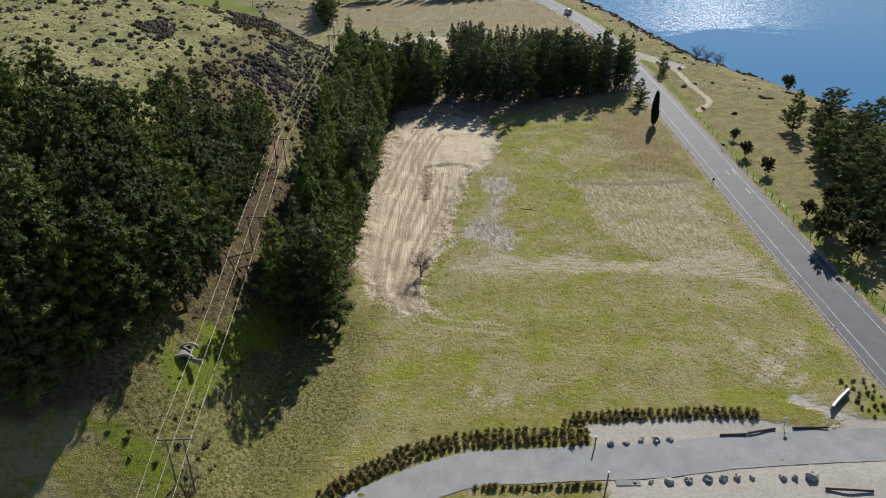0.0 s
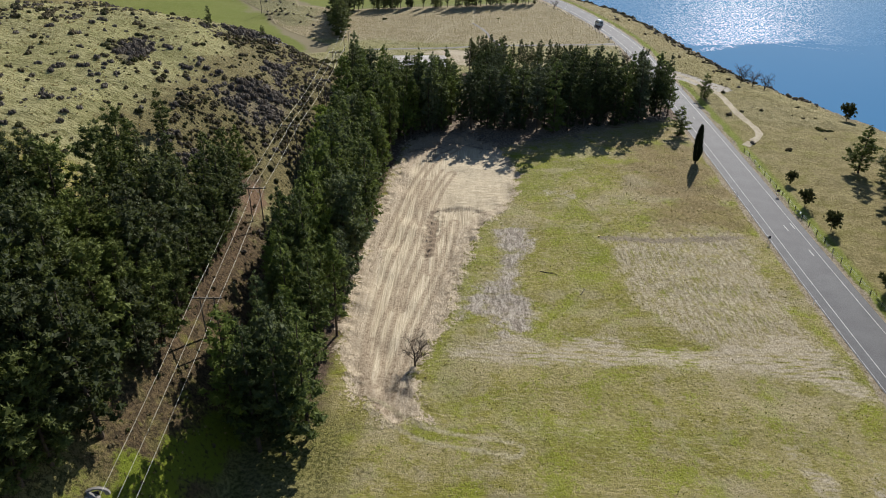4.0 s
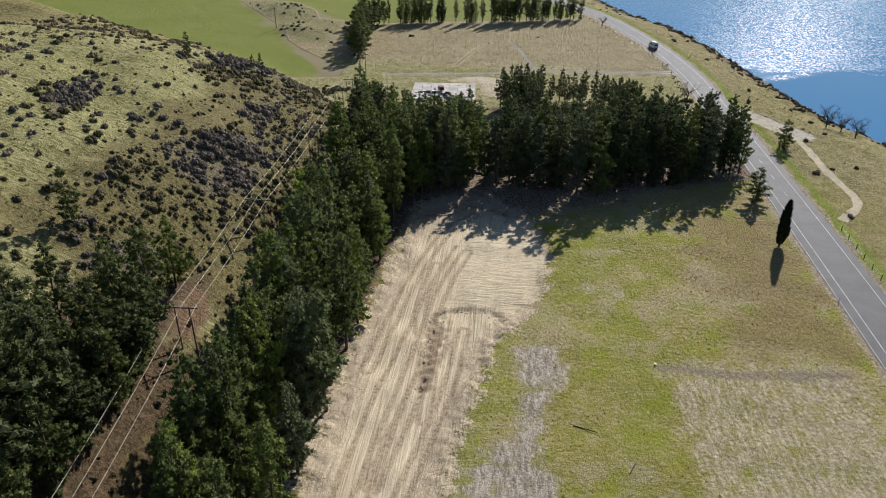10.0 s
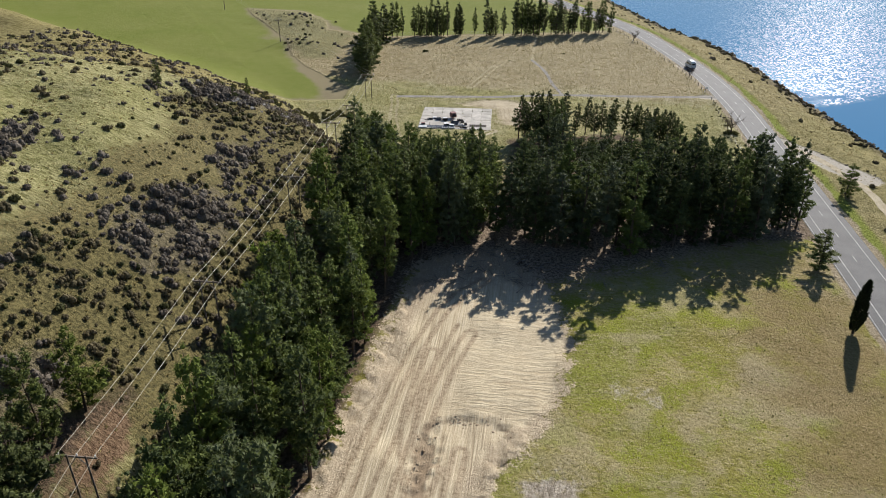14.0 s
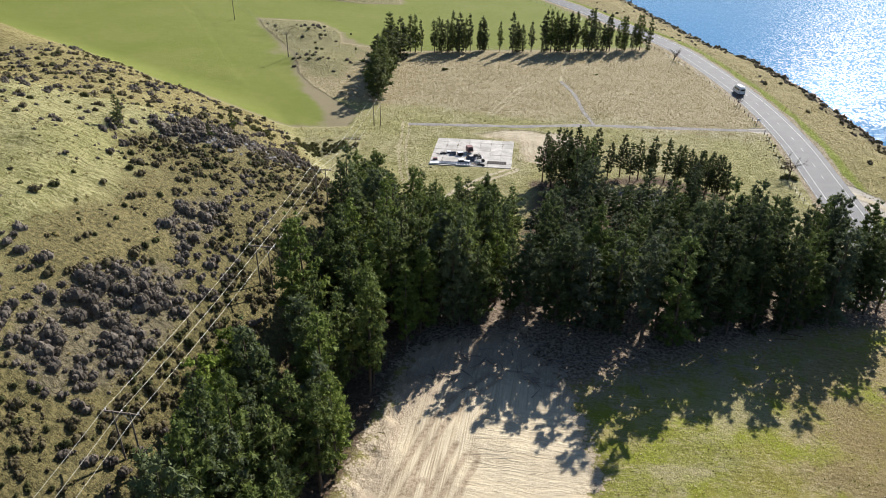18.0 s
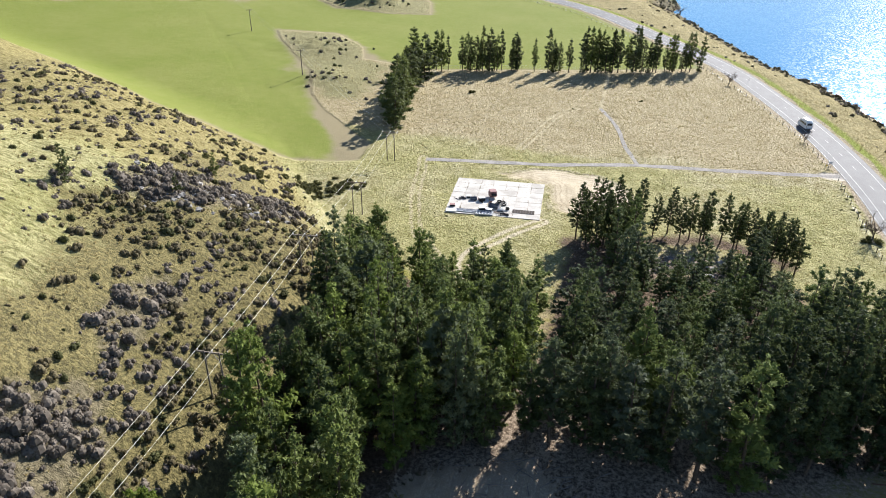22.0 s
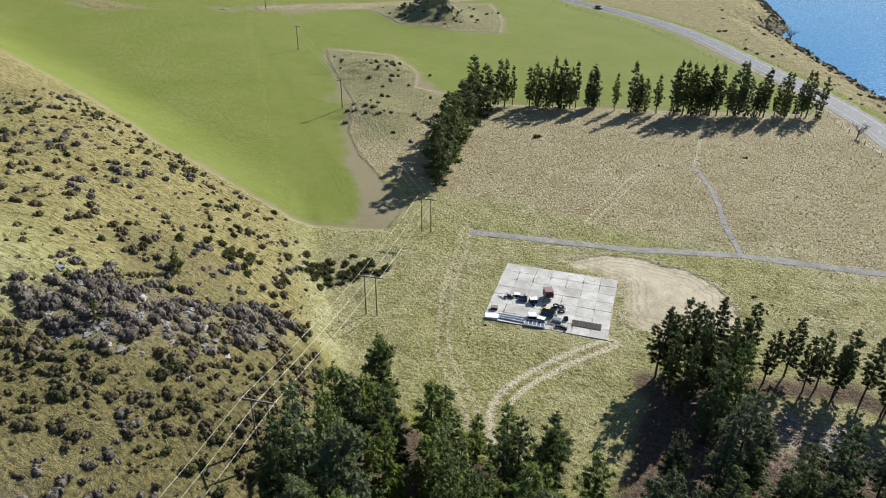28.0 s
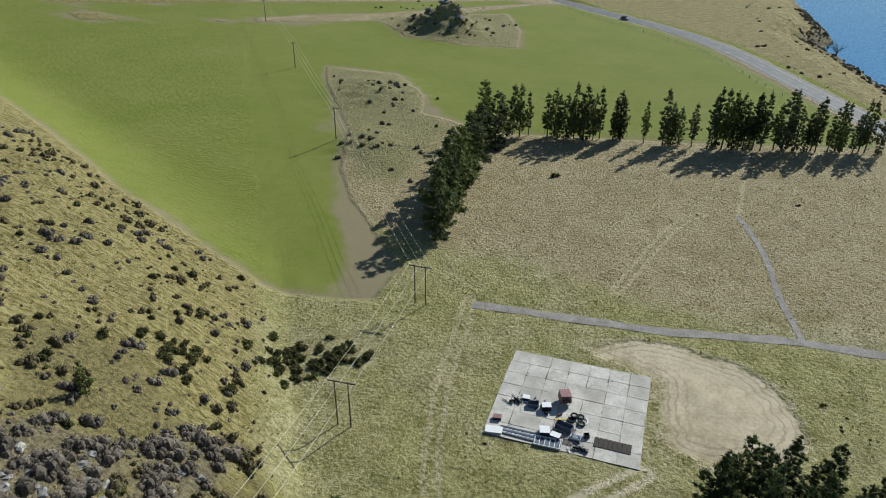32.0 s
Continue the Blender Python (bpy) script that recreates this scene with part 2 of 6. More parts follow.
BAND = [(0.7, 116.8), (6.2, 117.3), (9.4, 121.4), (12.6, 120.4), (17, 116), (20.6, 120.3), (27.8, 120.4), (29, 117.2), (40.5, 117.7), (48.6, 119.3), (56, 122.2), (60.6, 117.5), (62, 106), (54, 110), (46.3, 112.6), (31.8, 113.3), (16.8, 113), (6.2, 113.6), (0.8, 114)]
MOWN = [(32, 155.8), (59.2, 157.3), (58.1, 145.7), (58.4, 130.2), (58.8, 117.5), (43.3, 117.2), (33.4, 128.4), (32, 143.9)]
SAND = [(-17, 306), (-10, 311), (-4, 312), (7, 310), (12, 305), (15, 298), (13, 292), (9, 290), (3, 288), (-2, 289), (-4, 294), (-5, 302)]
CROP = [(-54, 318), (-53, 306), (-60, 303), (-72, 301), (-85, 304), (-115, 313), (-150, 327), (-190, 342), (-300, 385), (-420, 430), (-420, 520), (-240, 428), (-183, 467), (-140, 500), (-99, 570), (-85, 582), (-60, 568), (-34, 546), (-12, 520), (12, 478), (34, 436), (38, 420), (0, 408), (-58, 393), (-64, 393), (-74, 397), (-84, 398), (-89, 412), (-106, 428), (-130, 424), (-120, 407), (-95, 375), (-85, 352), (-76, 340)]
KNOLL = [(-148, 499), (-124, 477), (-101, 478), (-81, 486), (-88, 514), (-103, 541), (-128, 520)]
FAR_CROP = [(-258, 452), (-233, 433.5), (-213, 441), (-197, 461), (-175, 486), (-151, 508), (-99, 573), (-112, 574), (-123, 563), (-178, 519), (-218, 488)]
APRON = [(19, 73), (32, 74.2), (43, 74), (50, 72), (60, 74), (66, 78), (66, 70), (20, 66)]
YARD = [(20, 64), (44, 66), (58, 67), (66, 62), (66, 30), (20, 30)]
BELT = [(-24, 97), (-17, 97), (-16.5, 140), (-16.3, 180), (-13.5, 206), (-3, 216), (1.5, 222), (-4, 240), (-7, 254), (-19, 251), (-33, 257), (-32, 240), (-29, 205), (-26, 175), (-24, 160)]
GROVE = [(0, 224), (8, 219), (17, 217), (28, 222), (42, 224), (54, 227), (64, 229), (65, 241), (54, 247), (45, 256), (42, 267), (34, 272), (14, 272), (12, 279), (3, 277), (2, 262)]
WOOD = [(-37, 152), (-46, 132), (-56, 108), (-70, 86), (-84, 64), (-70, 50), (-53, 60), (-45, 62), (-39.5, 65), (-36.6, 71), (-36.0, 84), (-35.8, 105)]

GREY_THICKETS = ([(-68.7, 236), (-67.3, 242.5), (-62, 249), (-54.7, 254), (-50.4, 244.4), (-54.3, 235.5), (-61.7, 233)], [(-54, 254), (-53.8, 262.7), (-49.4, 264), (-46.2, 252.4), (-48.9, 247.6)], [(-49.8, 214.5), (-48, 218.3), (-44.5, 216), (-45, 201.3), (-49.5, 204.8)], [(-51.3, 179.5), (-49.5, 190), (-44, 199), (-39.5, 192), (-39.5, 178), (-43.3, 171), (-48.5, 172)], [(-74.4, 180), (-74.5, 197), (-69.6, 190), (-67.5, 172)], [(-48, 143), (-46, 152), (-41.3, 150.7), (-40, 145.8), (-45.4, 140)])
BROWN_THICKETS = ([(-48, 236.5), (-47.8, 245.8), (-44.6, 260.4), (-40, 257), (-36.2, 233.4), (-40, 226.8), (-43.5, 221.3), (-46.7, 225)], [(-69, 227), (-65.5, 231), (-55, 233), (-49.4, 234), (-47.8, 223.7), (-54, 221.7), (-62.7, 220)], [(-41.5, 224), (-37, 224), (-34.5, 205), (-35.5, 168), (-40, 168), (-39, 205)], [(-53, 160), (-52, 171), (-46, 171), (-40, 169), (-38, 150), (-41, 137), (-47, 138)], [(-47, 219), (-42, 223), (-40, 212), (-43, 203)])


def shore(y):
    """Where the bank breaks down to the lake."""
    return np.interp(y, (-400, 60, 140, 200, 235, 262, 284, 311, 340, 380, 420, 445, 500, 535, 570, 592, 612, 700, 1400), (170, 165, 152, 138, 124, 114, 103, 98, 93, 88, 78, 64, 47, 37, 25, 34, 31, 20, -120))


def height(x, y):
    x, y = np.asarray(x, float), np.asarray(y, float)
    toe = -24.7 - 0.718 * np.maximum(0, y - 240.8)
    u = np.maximum(0, toe - x)
    top = 38.7 * (1 - 0.555 / (1 + np.exp(-(y - 246.8) / 22)))
    foot = np.interp(x, (-420, -300, -190, -150, -115, -85, -72, -60, -53), (430, 385, 342, 327, 313, 304, 301, 303, 306)) - y
    z = top * (1 - np.exp(-(u / 30.5) ** 1.055)) * smooth(-24, 26, foot)
    z = z * smooth(28, 84, y) + 0.055 * np.maximum(0, -64 - x) * smooth(285, 330, y)
    z = z + smooth(2, 40, u) * smooth(-12, 14, foot) * (0.7 * waves(x, y, 26, 3) + 0.25 * waves(x, y, 9, 4))
    z = z + (0.12 * waves(x, y, 14, 5) + 0.05 * waves(x, y, 5, 6)) * (1 - 0.8 * smooth(300, 322, y))
    for px, py, r, h in ((-116, 497, 13, 8), (-112, 495, 6, 3.5), (-104, 408, 13, 2.2), (-86, 369, 10, 2.0)):
        z = z + h * np.exp(-((x - px) ** 2 + (y - py) ** 2) / (r * r)) * (1 + 0.25 * waves(x, y, 7, 8))
    s = shore(y) - x
    z = z - 3.2 * (1 - smooth(-1, 20, s)) + np.minimum(0, np.maximum(s * 0.85, -14)) + 0.4 * smooth(25, 3, s) * waves(x, y, 8, 9)
    d = inside(STRIP, x, y)
    cut = smooth(-1.5, 2.0, d)
    heap = smooth(2.6, 0.6, near([(-4, 146), (-3.6, 155), (-3.4, 164)], x, y))
    z = z + heap * (0.22 * waves(x, y, 2.4, 17) + 0.16 * waves(x, y, 1.2, 18))
    z = z - cut * 0.5 - 0.42 * smooth(150, 164, y) * smooth(-0.3, 0.35, inside(PIT, x, y) + 0.75 * waves(x, y, 3.4, 14) + 0.45 * waves(x, y, 1.6, 15))
    z = z + cut * 0.05 * waves(x, y * 0.3, 2.2, 11) + cut * 0.12 * waves(x, y, 11, 13)
    z = z + (0.45 - 0.35 * smooth(-9, 0, x) * smooth(160, 172, y)) * np.exp(-((d - 1.2) / 1.8) ** 2) * (0.7 + 0.6 * waves(x, y, 3, 12) + 0.45 * waves(x, y, 1.3, 16))
    flat = smooth(7.5, 4.7, near(ROAD, x, y))
    z = z * (1 - flat) - 0.12 * flat
    for line, w in ((ENTRY, 4.2), (PATH, 1.8), (PATH_UP, 1.2), (LAKE_TRACK, 1.4)):
        z = z - 0.07 * smooth(w + 1, w - 0.6, near(line, x, y))
    pad = smooth(-1.0, 1.0, inside([(-26.5, 282), (-5, 283.5), (-5.5, 303.5), (-26, 302)], x, y))
    return z * (1 - pad) - 0.06 * pad


def gz(x, y):
    return float(height(np.array([x]), np.array([y]))[0])


# ---- ground ----
def steps(lo, a, b, hi, fine, parts):
    """Coordinates from lo to hi, at spacings of parts inside a to b, growing outside."""
    mid = [a]
    while mid[-1] < b:
        d = next((s for p, q, s in parts if p <= mid[-1] < q), fine)
        mid.append(mid[-1] + d)
    left, g = [], fine
    while a - sum(left) > lo:
        g *= 1.35
        left.append(g)
    right, h = [], fine
    while b + sum(right) < hi:
        h *= 1.35
        right.append(h)
    return np.array([a - v for v in np.cumsum(left)[::-1]] + mid + [mid[-1] + v for v in np.cumsum(right)])


def mesh_from(name, verts, faces, material, flat=True):
    me = bpy.data.meshes.new(name)
    verts = np.asarray(verts, np.float32)
    faces = np.asarray(faces, np.int32)
    k = faces.shape[1]
    me.vertices.add(len(verts))
    me.vertices.foreach_set("co", verts.ravel())
    me.loops.add(faces.size)
    me.loops.foreach_set("vertex_index", faces.ravel())
    me.polygons.add(len(faces))
    me.polygons.foreach_set("loop_start", np.arange(0, faces.size, k, dtype=np.int32))
    me.polygons.foreach_set("loop_total", np.full(len(faces), k, np.int32))
    me.polygons.foreach_set("use_smooth", np.full(len(faces), not flat))
    me.update(calc_edges=True)
    if material:
        me.materials.append(material)
    return me


def soil():
    """The ground: grasses, soils and litter, by the outlines on the plan, with some shade in the colours."""
    n = Nodes("ground_cover")
    big, mid, fine, grit = n.noise(0.05, 4), n.noise(0.35, 5, 0.6), n.noise(1.9, 4, 0.65), n.noise(7.0, 3, 0.7)
    jag = n.math("SUBTRACT", n.math("ADD", n.math("MULTIPLY", mid, 0.7), n.math("MULTIPLY", fine, 0.5)), 0.6)

    def mask(name, soft=0.6, ragged=3.0):
        v = n.math("ADD", n.attr(name), n.math("MULTIPLY", jag, ragged * 2))
        return n.ramp(v, -soft, soft)

    speck = n.math("ADD", n.math("MULTIPLY", fine, 0.6), n.math("MULTIPLY", grit, 0.4))
    patch = n.math("ADD", n.math("MULTIPLY", big, 0.55), n.math("MULTIPLY", mid, 0.45))
    lawn = n.mix(n.ramp(patch, 0.43, 0.57), (0.225, 0.208, 0.042), (0.305, 0.264, 0.098))
    lawn = n.mix(n.ramp(n.math("ADD", n.math("MULTIPLY", n.noise(0.11, 3), 0.7), n.math("MULTIPLY", mid, 0.3)), 0.53, 0.66), lawn, (0.205, 0.212, 0.038))
    lawn = n.mix(n.ramp(n.math("ADD", n.attr("green"), n.math("MULTIPLY", jag, 9.0)), -2.5, 4.0, 0, 0.7), lawn, n.mix(fine, (0.165, 0.19, 0.026), (0.245, 0.255, 0.048)))
    lawn = n.mix(n.ramp(n.math("ADD", n.attr("tan"), n.math("MULTIPLY", jag, 16.0)), -3, 5, 0, 0.75), lawn, n.mix(fine, (0.19, 0.15, 0.062), (0.32, 0.255, 0.125)))
    wisp = n.noise(0.7, 4, 0.65, n.scaled((0.35, 1.3, 1), turn=28), 1.5)
    lawn = n.mix(n.ramp(wisp, 0.52, 0.68, 0, 0.5), lawn, n.mix(fine, (0.30, 0.25, 0.12), (0.42, 0.36, 0.21)))
    scuff = n.noise(1.3, 4, 0.7, n.scaled((0.22, 1.2, 1), turn=-52), 2.5)
    lawn = n.mix(n.ramp(scuff, 0.55, 0.63, 0, 0.6), lawn, n.mix(grit, (0.32, 0.272, 0.13), (0.47, 0.405, 0.225)))
    lawn = n.mix(n.ramp(scuff, 0.45, 0.37, 0, 0.55), lawn, (0.13, 0.118, 0.030))
    lawn = n.mix(n.ramp(n.math("ADD", n.math("MULTIPLY", n.noise(0.16, 4, 0.6), 0.6), n.math("MULTIPLY", fine, 0.4)), 0.50, 0.58, 0, 0.8), lawn, n.mix(grit, (0.160, 0.192, 0.012), (0.238, 0.256, 0.024)))
    worn = n.math("ADD", n.math("MULTIPLY", n.noise(0.07, 4, 0.55, None, 0.6), 0.75), n.math("MULTIPLY", mid, 0.25))
    lawn = n.mix(n.ramp(worn, 0.50, 0.60, 0, 0.48), lawn, n.mix(speck, (0.265, 0.22, 0.115), (0.42, 0.36, 0.225)))
    lawn = n.mix(n.ramp(n.math("ADD", n.attr("rust"), n.math("MULTIPLY", jag, 9.0)), -2, 4, 0, 0.75), lawn, n.mix(fine, (0.15, 0.115, 0.04), (0.27, 0.205, 0.085)))
    lawn = n.mix(n.ramp(n.math("ADD", n.attr("pebbles"), n.math("MULTIPLY", jag, 14.0)), 0.5, 3.0, 0, 0.7), lawn, n.mix(grit, (0.34, 0.29, 0.20), (0.56, 0.50, 0.40)))
    lawn = n.mix(n.ramp(speck, 0.57, 0.66), lawn, (0.40, 0.345, 0.20))
    lawn = n.mix(n.ramp(speck, 0.46, 0.36, 0, 0.75), lawn, (0.11, 0.11, 0.032))
    ripple = n.noise(1.0, 3, 0.6, n.scaled((0.55, 1.9, 1), turn=-38), 0.4)
    blade = n.math("ADD", n.math("MULTIPLY", speck, 0.7), n.math("MULTIPLY", mid, 0.3))
    rough_grass = n.mix(n.ramp(blade, 0.42, 0.58), (0.215, 0.192, 0.090), (0.465, 0.415, 0.248))
    rough_grass = n.mix(n.ramp(patch, 0.44, 0.60, 0, 0.5), rough_grass, (0.17, 0.155, 0.055))
    straw = n.noise(0.6, 4, 0.65, n.scaled((1.3, 0.4, 1), turn=-35), 1.2)
    rough_grass = n.mix(n.ramp(straw, 0.48, 0.64, 0, 0.6), rough_grass, n.mix(speck, (0.34, 0.30, 0.175), (0.55, 0.495, 0.34)))
    rough_grass = n.mix(n.ramp(n.noise(0.22, 5, 0.6, None, 0.8), 0.50, 0.60, 0, 0.55), rough_grass, n.mix(speck, (0.13, 0.115, 0.035), (0.23, 0.185, 0.075)))
    rough_grass = n.mix(n.ramp(n.math("ADD", n.attr("far_tan"), n.math("MULTIPLY", jag, 20.0)), -6, 8, 0, 0.5), rough_grass, n.mix(n.ramp(speck, 0.4, 0.6), (0.22, 0.168, 0.09), (0.41, 0.325, 0.205)))
    rough_grass = n.mix(n.math("MULTIPLY", mask("near_paddock", 3, 8), n.ramp(big, 0.35, 0.6, 0.35, 0.8)), rough_grass, n.mix(n.ramp(blade, 0.42, 0.58), (0.165, 0.162, 0.046), (0.375, 0.348, 0.150)))
    tread = n.math("ADD", n.math("MULTIPLY", ripple, 0.6), n.math("MULTIPLY", speck, 0.4))
    hill_grass = n.mix(n.ramp(tread, 0.40, 0.58), (0.172, 0.161, 0.060), (0.372, 0.345, 0.166))
    hill_grass = n.mix(n.ramp(patch, 0.45, 0.58, 0, 0.4), hill_grass, n.mix(n.ramp(speck, 0.43, 0.57), (0.115, 0.122, 0.030), (0.25, 0.245, 0.085)))
    hill_grass = n.mix(n.ramp(n.math("ADD", n.attr("gold"), n.math("MULTIPLY", jag, 24.0)), -9, 9, 0, 0.75), hill_grass, n.mix(n.ramp(tread, 0.40, 0.58), (0.135, 0.108, 0.036), (0.305, 0.252, 0.106)))
    rows = n.noise(0.9, 3, 0.6, n.scaled((0.12, 1.6, 1), turn=-62))
    crop = n.mix(n.ramp(n.math("ADD", n.math("MULTIPLY", patch, 0.88), n.math("MULTIPLY", rows, 0.12)), 0.15, 0.88), (0.136, 0.170, 0.024), (0.205, 0.214, 0.058))
    crop = n.mix(n.ramp(n.math("ADD", patch, n.math("MULTIPLY", n.attr("crop_edge"), 1.0)), 0.75, 1.3, 0, 0.8), crop, (0.25, 0.20, 0.135))
    lawn = n.mix(1.0, lawn, (1.13, 1.11, 1.22), "MULTIPLY")
    col = n.mix(mask("paddock", 3, 5), lawn, rough_grass)
    col = n.mix(n.math("MULTIPLY", mask("lakeside", 2.5, 6), 0.75), col, n.mix(n.ramp(blade, 0.42, 0.58), (0.15, 0.128, 0.044), (0.33, 0.275, 0.12)))
    col = n.mix(mask("hill", 2.5, 5), col, hill_grass)
    col = n.mix(mask("scrubland", 3, 8), col, n.mix(n.ramp(speck, 0.4, 0.6), (0.095, 0.085, 0.038), (0.24, 0.20, 0.085)))
    col = n.mix(n.math("MULTIPLY", mask("brown_scrub", 1.5, 6), 0.85), col, n.mix(n.ramp(speck, 0.4, 0.6), (0.075, 0.066, 0.026), (0.205, 0.172, 0.072)))
    col = n.mix(n.math("MULTIPLY", mask("grey_scrub", 1.0, 4), 0.7), col, n.mix(n.ramp(speck, 0.4, 0.6), (0.09, 0.076, 0.05), (0.22, 0.185, 0.125)))
    col = n.mix(n.math("MULTIPLY", mask("knoll", 3, 10), 0.8), col, n.mix(n.ramp(speck, 0.38, 0.62), (0.135, 0.132, 0.06), (0.27, 0.255, 0.115)))
    col = n.mix(mask("crop", 0.7, 1.2), col, crop)
    streak = n.noise(0.8, 4, 0.6, n.scaled((2.2, 0.5, 1), turn=12))
    col = n.mix(n.math("MULTIPLY", mask("mown", 1.6, 5), n.ramp(n.math("ADD", n.math("MULTIPLY", streak, 0.5), n.math("MULTIPLY", mid, 0.5)), 0.36, 0.56, 0.15, 0.95)), col, n.mix(n.ramp(n.math("ADD", n.math("MULTIPLY", speck, 0.6), n.math("MULTIPLY", streak, 0.4)), 0.40, 0.6), (0.27, 0.22, 0.125), (0.49, 0.42, 0.285)))
    col = n.mix(n.math("MULTIPLY", mask("headland", 0.5, 2.2), n.ramp(fine, 0.35, 0.5)), col, n.mix(speck, (0.15, 0.125, 0.085), (0.34, 0.285, 0.20)))
    col = n.mix(n.math("MULTIPLY", mask("band", 1.0, 3.5), n.ramp(n.noise(0.8, 4, 0.6, n.scaled((0.4, 1.8, 1), turn=4)), 0.34, 0.58)), col, n.mix(speck, (0.34, 0.28, 0.185), (0.57, 0.49, 0.35)))
    chalk = n.noise(0.9, 4, 0.65, n.scaled((1.8, 0.45, 1), turn=6), 0.8)
    col = n.mix(n.math("MULTIPLY", mask("grey", 1.4, 5.0), n.ramp(mid, 0.28, 0.50, 0.35, 1.0)), col, n.mix(n.ramp(n.math("ADD", n.math("MULTIPLY", chalk, 0.65), n.math("MULTIPLY", speck, 0.35)), 0.40, 0.60), (0.245, 0.205, 0.155), (0.49, 0.425, 0.34)))
    col = n.mix(mask("verge", 0.8, 1.6), col, n.mix(n.ramp(speck, 0.35, 0.6), (0.13, 0.165, 0.022), (0.25, 0.275, 0.05)))
    col = n.mix(mask("shoulder", 0.4, 0.9), col, n.mix(n.ramp(speck, 0.4, 0.6), (0.24, 0.185, 0.11), (0.42, 0.36, 0.26)))
    col = n.mix(mask("litter", 1.5, 4), col, n.mix(n.ramp(speck, 0.35, 0.65), (0.055, 0.04, 0.028), (0.17, 0.12, 0.08)))
    col = n.mix(mask("red_bank", 0.8, 3), col, n.mix(n.ramp(speck, 0.35, 0.65), (0.12, 0.075, 0.045), (0.27, 0.18, 0.11)))
    col = n.mix(n.math("MULTIPLY", mask("rough", 2.5, 6), 0.8), col, n.mix(n.ramp(speck, 0.43, 0.57), (0.062, 0.064, 0.016), (0.26, 0.235, 0.085)))
    # brown corridor soil, darkened to carry the belt's shadow in its colour
    col = n.mix(n.math("MULTIPLY", mask("brown_shade", 1.5, 4), n.ramp(mid, 0.34, 0.50, 0.5, 0.95)), col, n.mix(n.ramp(speck, 0.4, 0.6), (0.05, 0.036, 0.022), (0.15, 0.105, 0.056)))
    col = n.mix(n.math("MULTIPLY", mask("gully", 1.0, 4), n.ramp(fine, 0.30, 0.46)), col, n.mix(speck, (0.105, 0.135, 0.013), (0.215, 0.25, 0.03)))
    rut = n.noise(0.8, 3, 0.55, n.scaled((1.9, 0.07, 1), turn=6), 1.0)
    across = n.noise(0.7, 3, 0.6, n.scaled((0.16, 1.1, 1), turn=-9), 2.2)
    rut = n.mix(n.ramp(n.attr("across"), -2, 2), rut, across)
    earth = n.mix(n.ramp(n.math("ADD", n.math("MULTIPLY", rut, 0.35), n.math("ADD", n.math("MULTIPLY", speck, 0.4), n.math("MULTIPLY", patch, 0.25))), 0.36, 0.62), (0.46, 0.37, 0.245), (0.64, 0.55, 0.385))
    scrape = n.noise(0.8, 2, 0.5, n.scaled((5.0, 0.09, 1), turn=6), 0.5)
    earth = n.mix(n.math("MULTIPLY", n.ramp(scrape, 0.56, 0.64, 0, 0.65), n.ramp(n.attr("across"), 1, -1)), earth, n.mix(speck, (0.29, 0.22, 0.14), (0.45, 0.36, 0.245)))
    earth = n.mix(n.math("MULTIPLY", n.ramp(scrape, 0.44, 0.36, 0, 0.6), n.ramp(n.attr("across"), 1, -1)), earth, (0.69, 0.60, 0.435))
    lump = n.math("ADD", n.math("MULTIPLY", fine, 0.55), n.math("MULTIPLY", grit, 0.45))
    rim = n.ramp(n.math("ADD", n.attr("rim"), n.math("MULTIPLY", jag, 4.0)), 5.4, 3.2)
    earth = n.mix(n.math("MULTIPLY", rim, 0.6), earth, n.mix(n.ramp(lump, 0.36, 0.64), (0.41, 0.315, 0.215), (0.60, 0.49, 0.355)))
    line = n.math("ADD", n.attr("tracks"), n.math("MULTIPLY", jag, 0.8))
    earth = n.mix(n.ramp(line, -0.25, 0.2, 0, 0.85), earth, n.mix(n.ramp(fine, 0.35, 0.6), (0.24, 0.175, 0.11), (0.44, 0.35, 0.24)))
    # dark broken earth, and the shaded scarp face painted as a dark line
    earth = n.mix(n.ramp(n.math("ADD", n.attr("scarp_shade"), n.math("MULTIPLY", jag, 1.6)), -0.25, 0.35, 0, 0.85), earth, n.mix(lump, (0.16, 0.115, 0.075), (0.34, 0.26, 0.175)))
    col = n.mix(mask("earth", 0.6, 6.0), col, earth)
    # branch debris by the strip; before the grove it tints the shadowed grass
    col = n.mix(n.math("MULTIPLY", mask("duff_shade", 4.5, 11), n.ramp(lump, 0.40, 0.52, 0.2, 0.9)), col, n.mix(n.ramp(lump, 0.42, 0.62), (0.15, 0.112, 0.078), (0.42, 0.335, 0.245)))
    col = n.mix(mask("sand", 1.6, 4.5), col, n.mix(n.ramp(n.math("ADD", n.math("MULTIPLY", speck, 0.45), n.math("MULTIPLY", patch, 0.55)), 0.38, 0.6), (0.345, 0.285, 0.185), (0.54, 0.465, 0.335)))
    ring = n.math("SINE", n.math("ADD", n.math("MULTIPLY", n.attr("sand"), 5.0), n.math("MULTIPLY", mid, 14.0)))
    col = n.mix(n.math("MULTIPLY", n.math("MULTIPLY", mask("sand", 0.6, 1.6), n.ramp(n.attr("sand"), 5.5, 2.5)), n.ramp(ring, 0.45, 1.0, 0, 0.5)), col, (0.22, 0.17, 0.11))
    col = n.mix(n.math("MULTIPLY", mask("wheels", 0.3, 0.45), n.ramp(fine, 0.3, 0.5, 0.55, 0.95)), col, (0.42, 0.36, 0.225))
